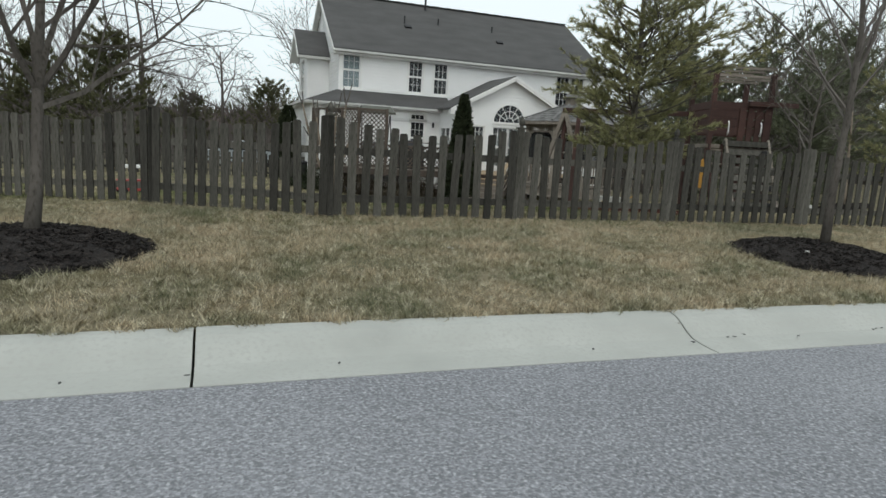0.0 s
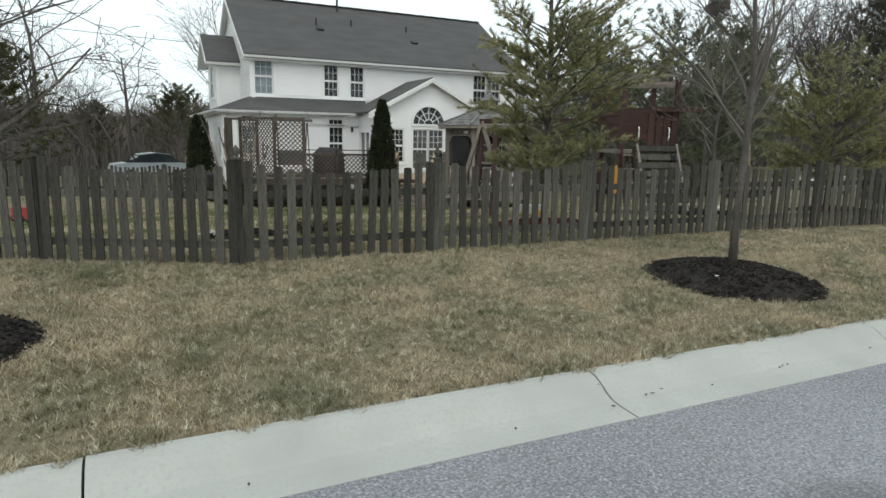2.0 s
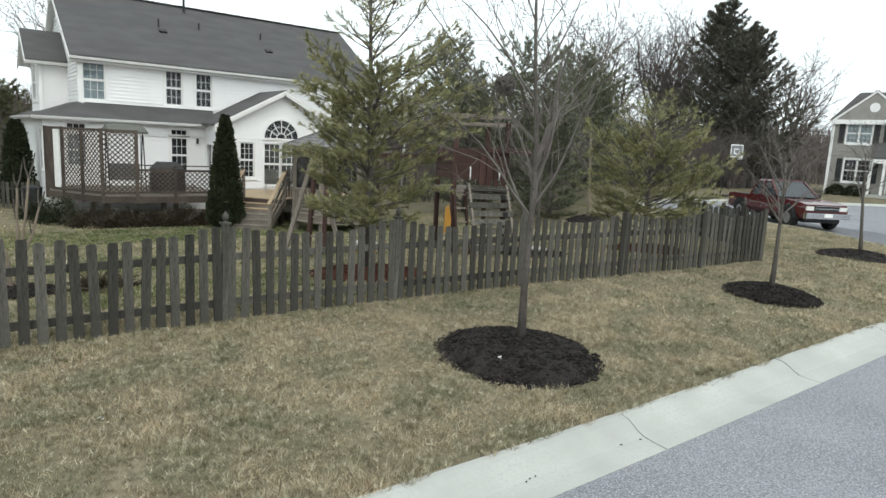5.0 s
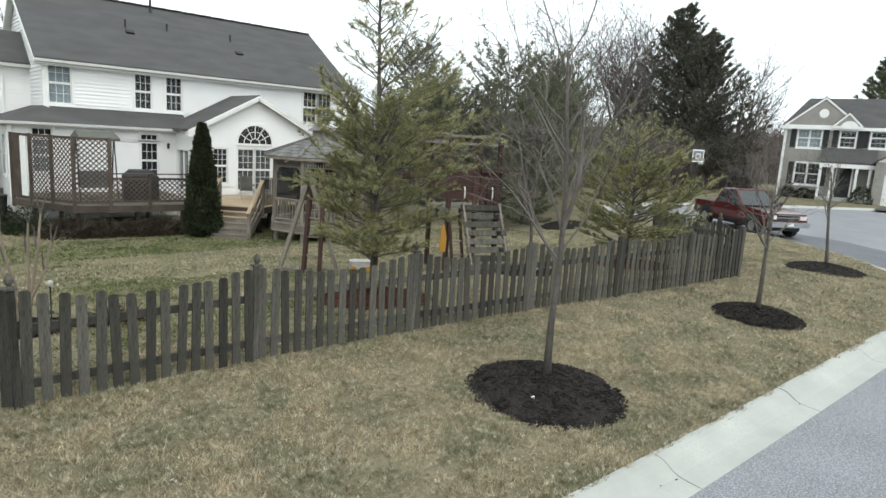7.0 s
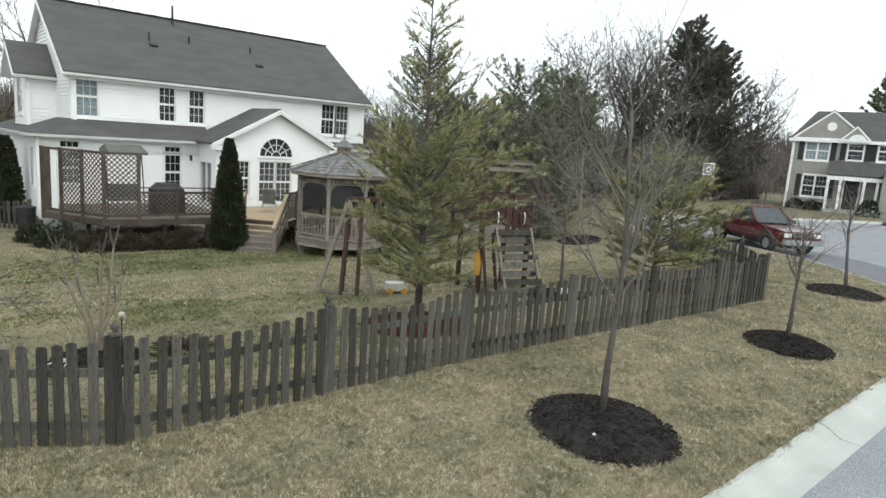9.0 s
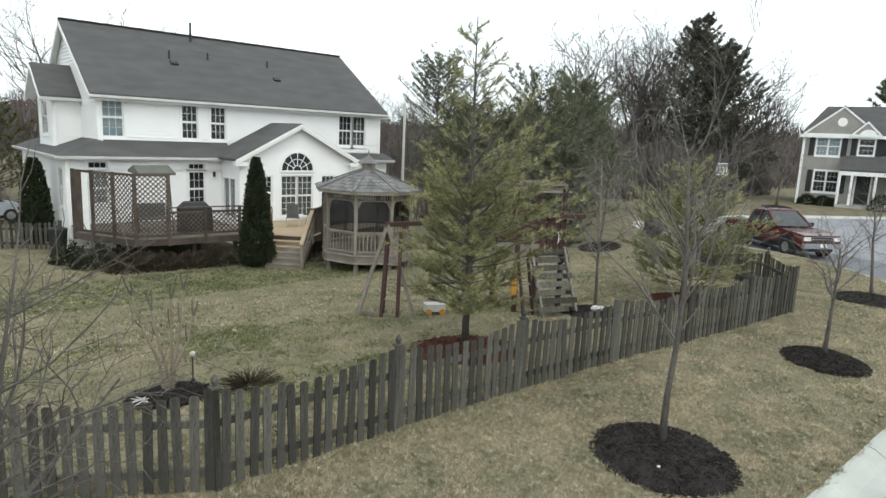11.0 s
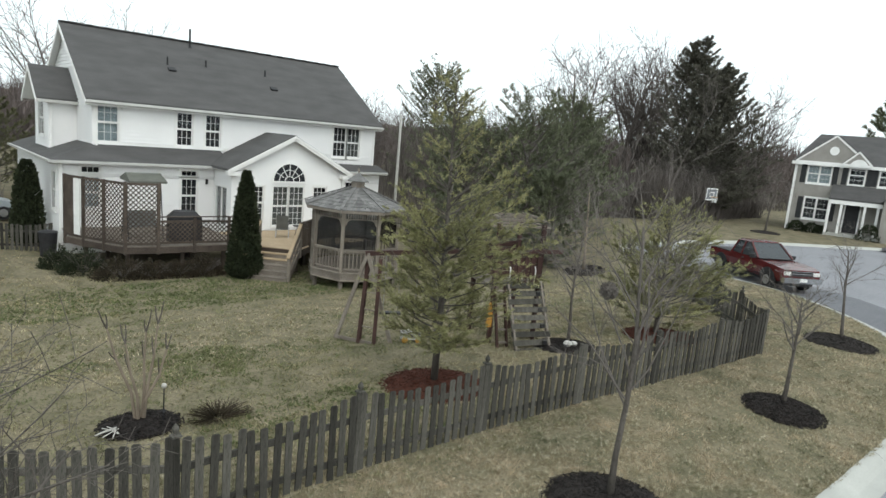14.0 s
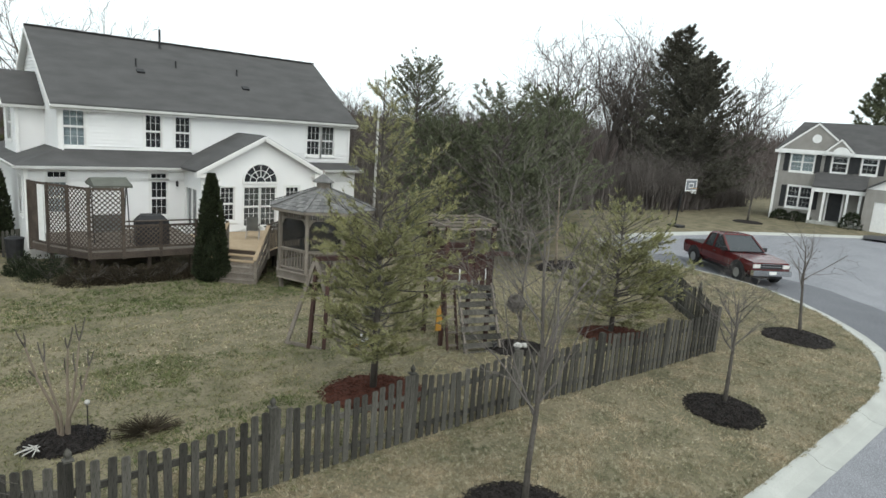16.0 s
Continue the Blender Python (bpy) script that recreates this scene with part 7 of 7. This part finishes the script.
# far edge of the woods, too dense to tell apart
g = Geo()
rng = random.Random(77)
for _ in range(22000):
    a = rng.uniform(-60, 118)
    R = rng.uniform(88, 185)
    x, y = 5 + R * math.sin(radians(a)), 5 + R * math.cos(radians(a))
    hh = rng.uniform(2.0, 8.5) * max(1.0, R / 105) * (0.8 + 0.2 * math.sin(a * 0.21) * math.sin(a * 0.09 + 1))
    z = ground_at(x, y) - 0.2
    w = rng.uniform(0.05, 0.15)
    for s_ in range(3):
        t1, t2, k = rng.gauss(0, 1.1), rng.gauss(0, 1.1), len(g.v)
        q = rng.uniform(0.0, 0.5) * hh
        g.v += [(x - w, y + w, z + q), (x + w, y - w, z + q), (x + t1, y + t2, z + q + (hh - q) * rng.uniform(0.6, 1))]
        g.f.append((k, k + 1, k + 2))
tagged(part("distant_woods", g, mat("distant_winter_woods", (0.075, 0.062, 0.057), (0.125, 0.105, 0.098), scale=0.05, fine=1, rough=1, bump=0, island=0.3, spec=0.05, world_space=True)),
       "far grey-brown band of bare winter woods", "woods", kind="stuff")
# undergrowth between the trees
g = Geo()
for _ in range(34000):
    if rng.random() < 0.62:
        x, y = rng.uniform(22, 82), rng.uniform(30, 62)
        if y < 31 - 0.1 * (x - 25) or math.hypot(x - 60, y - 21) < 14:
            continue
    else:
        x, y = rng.uniform(-40, 4), rng.uniform(44, 75)
    hh, w = rng.uniform(0.6, 3.8), rng.uniform(0.02, 0.06)
    if _ % 4 == 0:
        x = rng.uniform(36, 62)
        y, hh = 28.4 - (x - 41) * 0.22 + rng.uniform(0, 6), rng.uniform(0.6, 3.4)
        if x > 52 and y < 26.5:
            continue
    z = ground_at(x, y) - 0.1
    k, a = len(g.v), rng.uniform(0, 3.14)
    dx, dy = w * math.cos(a), w * math.sin(a)
    g.v += [(x - dx, y - dy, z), (x + dx, y + dy, z), (x + rng.gauss(0, 0.5), y + rng.gauss(0, 0.5), z + hh)]
    g.f.append((k, k + 1, k + 2))
tagged(part("undergrowth", g, M["far_twig"]), "tangled brown undergrowth at the foot of the woods", "undergrowth", kind="stuff")

# overhead wire beyond the house
w = thing("overhead_wire", "thin overhead wire beyond the trees", "wire")
part("wire", Geo().tube([(-30, 46, 9.2), (-14, 46, 8.3), (0, 46, 7.7), (16, 46, 7.4)], [0.02] * 4, 4), M["black"], w)
pl = thing("utility_pole", "pale wooden pole behind the house", "pole", at=pose(23.9, 34.5, ground_at(23.9, 34.5)))
part("pole", Geo().tube([(0, 0, -0.2), (0.02, 0, 7.2)], [0.10, 0.075], 9), M["stone"], pl)

bare_tree("street_tree", "small bare tree in a dark mulch ring before the grey-brown house", 48.0, 20.6, 3.6, 0.08, 33, "street trees", kids=(10, 5, 4), first=0.35, open_angle=40, up=0.1, least=0.008)
mulch_bed(48.0, 20.6, 1.1, "black bark mulch ring on the far lawn", chips=120, seed=55)

# ---- small things ----
s = thing("solar_light", "small white garden light on a stake", "garden light", at=pose(2.06, 11.2, ground_at(2.06, 11.2)))
part("stake", Geo().tube([(0, 0, 0), (0, 0, 0.62)], [0.010, 0.010], 6), M["black"], s)
part("globe", Geo().ball((0, 0, 0.67), 0.045, 10), M["faded"], s)
part("collar", Geo().tube([(0, 0, 0.24), (0, 0, 0.28)], [0.04, 0.02], 8), M["black"], s)
for x, y, r in ((11.25, 10.35, 0.11), (11.42, 10.30, 0.09)):
    st = part("stone", Geo().ball((0, 0, r * 0.6), r, 9, 0.14, 0.75), M["stone"], at=pose(x, y, ground_at(x, y) + 0.09))
    tagged(st, "pale rounded stone in the mulch", "stone", "pale stones")
st = part("stone", Geo().ball((0, 0, 0.01), 0.035, 8, 0.2, 0.6), M["stone"], at=pose(5.66, 5.42, ground_at(5.66, 5.42) + 0.10))
tagged(st, "small white stone lying on black mulch", "stone", "pale stones")
bin_ = thing("trash_can", "black plastic trash can beside the house", "bin", at=pose(3.55, 29.7, ground_at(3.55, 29.7)))
part("body", Geo().tube([(0, 0, 0), (0, 0, 0.95)], [0.27, 0.33], 16), M["black"], bin_)
part("lid", Geo().tube([(0, 0, 0.955), (0, 0, 1.0), (0, 0, 1.06)], [0.35, 0.34, 0.15], 16), M["black"], bin_)


toy = thing("toy_car", "red and white plastic ride-on toy in the grass", "toy", at=pose(-2.5, 23.2, ground_at(-2.5, 23.2), 0, 0, 20))
part("body", Geo().box(-0.45, 0.45, -0.28, 0.28, 0.12, 0.46, c=0.08), mat("faded_red_plastic", (0.30, 0.045, 0.04), (0.36, 0.07, 0.06), rough=0.5, bump=0), toy)
part("roof", Geo().box(-0.38, 0.38, -0.26, 0.26, 0.84, 0.92, c=0.06), M["white"], toy)
for sx in (-0.34, 0.34):
    for sy in (-0.22, 0.22):
        part("pillar", Geo().box(sx - 0.03, sx + 0.03, sy - 0.03, sy + 0.03, 0.46, 0.84), M["white"], toy)
        part("wheel", Geo().tube([(sx, sy * 1.05, 0.12), (sx, sy * 1.4, 0.12)], [0.12, 0.12], 12), M["black"], toy)
toy = thing("toy_wagon", "small faded white and orange plastic toy by the swing frame", "toy", at=pose(8.55, 13.1, ground_at(8.55, 13.1), 0, 0, -30))
part("tub", Geo().box(-0.26, 0.26, -0.15, 0.15, 0.08, 0.26, c=0.05), M["faded"], toy)
part("handle", Geo().tube([(0.26, 0, 0.15), (0.48, 0, 0.30)], [0.012, 0.012], 6), M["yellow"], toy)
for sx in (-0.17, 0.17):
    for sy in (-0.15, 0.15):
        part("wheel", Geo().tube([(sx, sy, 0.08), (sx, sy * 1.25, 0.08)], [0.08, 0.08], 10), M["yellow"], toy)


def litter(x, y, z, label, material, n, r, size, seed, category):
    rng = random.Random(seed)
    g = Geo()
    for _ in range(n):
        a, rr = rng.uniform(0, 6.283), r * math.sqrt(rng.random())
        s = size * rng.uniform(0.5, 1.2)
        g.box(-s, s, -s * 0.35, s * 0.35, -0.002, 0.003, Matrix.Translation((rr * math.cos(a), rr * math.sin(a), 0.004)) @ pose(0, 0, 0, rng.uniform(-15, 15), rng.uniform(-15, 15), rng.uniform(0, 360)))
    ob = part(category.replace(" ", "_"), g, M[material], at=pose(x, y, z))
    tagged(ob, label, category, kind="stuff")


for yy, zz in ((4.16, 0.118), (4.11, 0.112), (4.06, 0.098), (4.02, 0.082)):
    litter(2.84 + (4.1 - yy) * 0.25, yy, zz, "dead grass and dirt filling a broken kerb joint", "soil", 26, 0.030, 0.016, 1, "debris")
litter(2.02, 6.05, ground_at(2.02, 6.05) + 0.03, "scraps of pale litter on the lawn", "faded", 4, 0.06, 0.016, 2, "litter")
rng = random.Random(9)
for i in range(26):
    x = rng.uniform(-2.5, 9)
    ob = part("dead_leaf", Geo().plate([(-0.014, 0), (0, 0.007), (0.014, 0), (0, -0.007)], -0.002, 0.002, pose(0, 0, 0, 80, 0, rng.uniform(0, 360))), M["black"],
              at=pose(x, rng.uniform(3.76, 3.95), 0.028))
    tagged(ob, "small dark leaf scrap lying in the gutter", "leaf", "leaf scraps in the gutter")


# ---- grass ----
NOISE = np.random.RandomState(2).rand(256, 256)


def soft_noise(x, y, size):
    """Smooth random values between 0 and 1 on a plan, with lumps of about this size."""
    u, v = x / size + 1000.3, y / size + 1000.7
    i, j = np.floor(u).astype(int), np.floor(v).astype(int)
    f, g = u - i, v - j
    f, g = f * f * (3 - 2 * f), g * g * (3 - 2 * g)
    at = lambda a, b: NOISE[a % 256, b % 256]
    return (at(i, j) * (1 - f) + at(i + 1, j) * f) * (1 - g) + (at(i, j + 1) * (1 - f) + at(i + 1, j + 1) * f) * g


def blades(name, label, boxes, material, seed, rounded=False):
    """Loose blades of grass. boxes: x0, x1, y0, y1, blades a square metre, height, width."""
    r = np.random.RandomState(seed)
    V = []
    for x0, x1, y0, y1, density, hh, ww in boxes:
        n = int((x1 - x0) * (y1 - y0) * density)
        tufts = max(1, n // 11)
        who = r.randint(0, tufts, n)
        cx, cy, turn = r.uniform(x0, x1, tufts), r.uniform(y0, y1, tufts), r.uniform(0, 6.283, tufts)
        big = r.uniform(0.6, 1.35, tufts)
        loose = r.uniform(0, 1, n) < 0.38
        ox, oy = r.normal(0, 0.35 * hh + 0.004, n), r.normal(0, 0.35 * hh + 0.004, n)
        x = np.where(loose, r.uniform(x0, x1, n), cx[who] + ox)
        y = np.where(loose, r.uniform(y0, y1, n), cy[who] + oy)
        comb = np.where(loose, r.uniform(0, 6.283, n), np.where(r.uniform(0, 1, n) < 0.5, np.arctan2(oy, ox), turn[who] + r.normal(0, 0.5, n)))
        tall = np.where(loose, 0.85, big[who])
        patch = np.clip(0.5 + 0.9 * (soft_noise(x, y, 0.42) - 0.5) + 1.3 * (soft_noise(y + 7, x, 0.085) - 0.5), 0, 1)
        kd = kerb_distance(x, y) + 0.10 * patch - 0.03 * r.uniform(0, 1, n)
        keep = (kd > 0.005) & (r.uniform(0, 1, n) < 0.34 + 0.66 * patch)
        if rounded:
            rim = np.hypot((x - (x0 + x1) / 2) / (x1 - x0), (y - (y0 + y1) / 2) / (y1 - y0)) * 2
            keep &= r.uniform(0, 1, n) < np.clip(1.5 - 1.5 * rim + 1.2 * (soft_noise(x, y, 0.6) - 0.5), 0, 1)
        for bx, by, br in BEDS:
            keep &= np.hypot(x - bx, y - by) > br * 0.98
        x, y, patch, comb, tall = x[keep], y[keep], patch[keep], comb[keep], tall[keep]
        n = len(x)
        z = np.maximum(land(x, y), 0.118 * (np.abs(kd[keep]) < 0.2) - 2 * (np.abs(kd[keep]) >= 0.2)) - 0.004
        h = hh * r.uniform(0.45, 1.25, n) * (0.55 + 0.75 * patch) * tall
        a, lean = comb, h * r.uniform(0.2, 1.5, n)
        b = r.uniform(0, 6.283, n)
        w = ww * r.uniform(0.6, 1.3, n) / 2
        p = np.stack([x, y, z], 1)
        side = np.stack([np.cos(b) * w, np.sin(b) * w, np.zeros(n)], 1)
        tip = p + np.stack([np.cos(a) * lean, np.sin(a) * lean, h], 1)
        V.append(np.stack([p - side, p + side, tip], 1).reshape(-1, 3))
    v = np.concatenate(V)
    me = bpy.data.meshes.new(name)
    n = len(v) // 3
    me.vertices.add(len(v))
    me.vertices.foreach_set("co", v.astype(np.float32).ravel())
    me.loops.add(len(v))
    me.loops.foreach_set("vertex_index", np.arange(len(v), dtype=np.int32))
    me.polygons.add(n)
    me.polygons.foreach_set("loop_start", np.arange(0, len(v), 3, dtype=np.int32))
    me.materials.append(M[material])
    me.update()
    me.validate()
    tagged(part(name, me), label, "grass", kind="stuff")


blades("verge_grass", "short dormant straw coloured grass between kerb and fence",
       [(-4, 9, 4.2, 9.4, 11500, 0.050, 0.0062), (9, 26, 4.2, 14, 2300, 0.052, 0.011), (-5, 20, 4.02, 4.34, 9000, 0.062, 0.0065), (-14, -5, 4.2, 16, 300, 0.05, 0.014)], "blade", 5)
blades("yard_grass", "winter lawn of the back yard, patchy green and straw",
       [(-4, 21, 8.4, 15, 1100, 0.045, 0.014), (-8, 21, 15, 26, 420, 0.05, 0.024), (-14, 4, 14, 34, 150, 0.05, 0.03)], "blade_green", 6)
blades("green_grass", "greener patches of lawn below the deck and along the fence",
       [(-3, 14.5, 20.0, 24.4, 800, 0.055, 0.026), (2.4, 6.0, 8.6, 11.2, 1500, 0.05, 0.016), (-0.5, 9.0, 7.55, 8.35, 1500, 0.05, 0.008), (9, 15, 11.5, 13.5, 300, 0.05, 0.02)], "blade_lush", 7)
blades("green_patch", "rounded patches of darker green grass in the lawn",
       [(2.2, 5.6, 12.3, 15.4, 1900, 0.05, 0.018), (0.6, 2.5, 14.2, 15.8, 1900, 0.05, 0.018), (5.0, 8.0, 12.6, 15.0, 700, 0.05, 0.018), (-3.0, 0.4, 12.5, 15.5, 700, 0.05, 0.018), (3.5, 8.5, 10.2, 12.2, 700, 0.05, 0.016)], "blade_lush", 11, rounded=True)
blades("straw_grass", "pale straw coloured band across the back yard lawn",
       [(-2, 12, 14.2, 18.8, 330, 0.05, 0.022), (10, 20, 13, 17, 200, 0.05, 0.022)], "blade", 8)
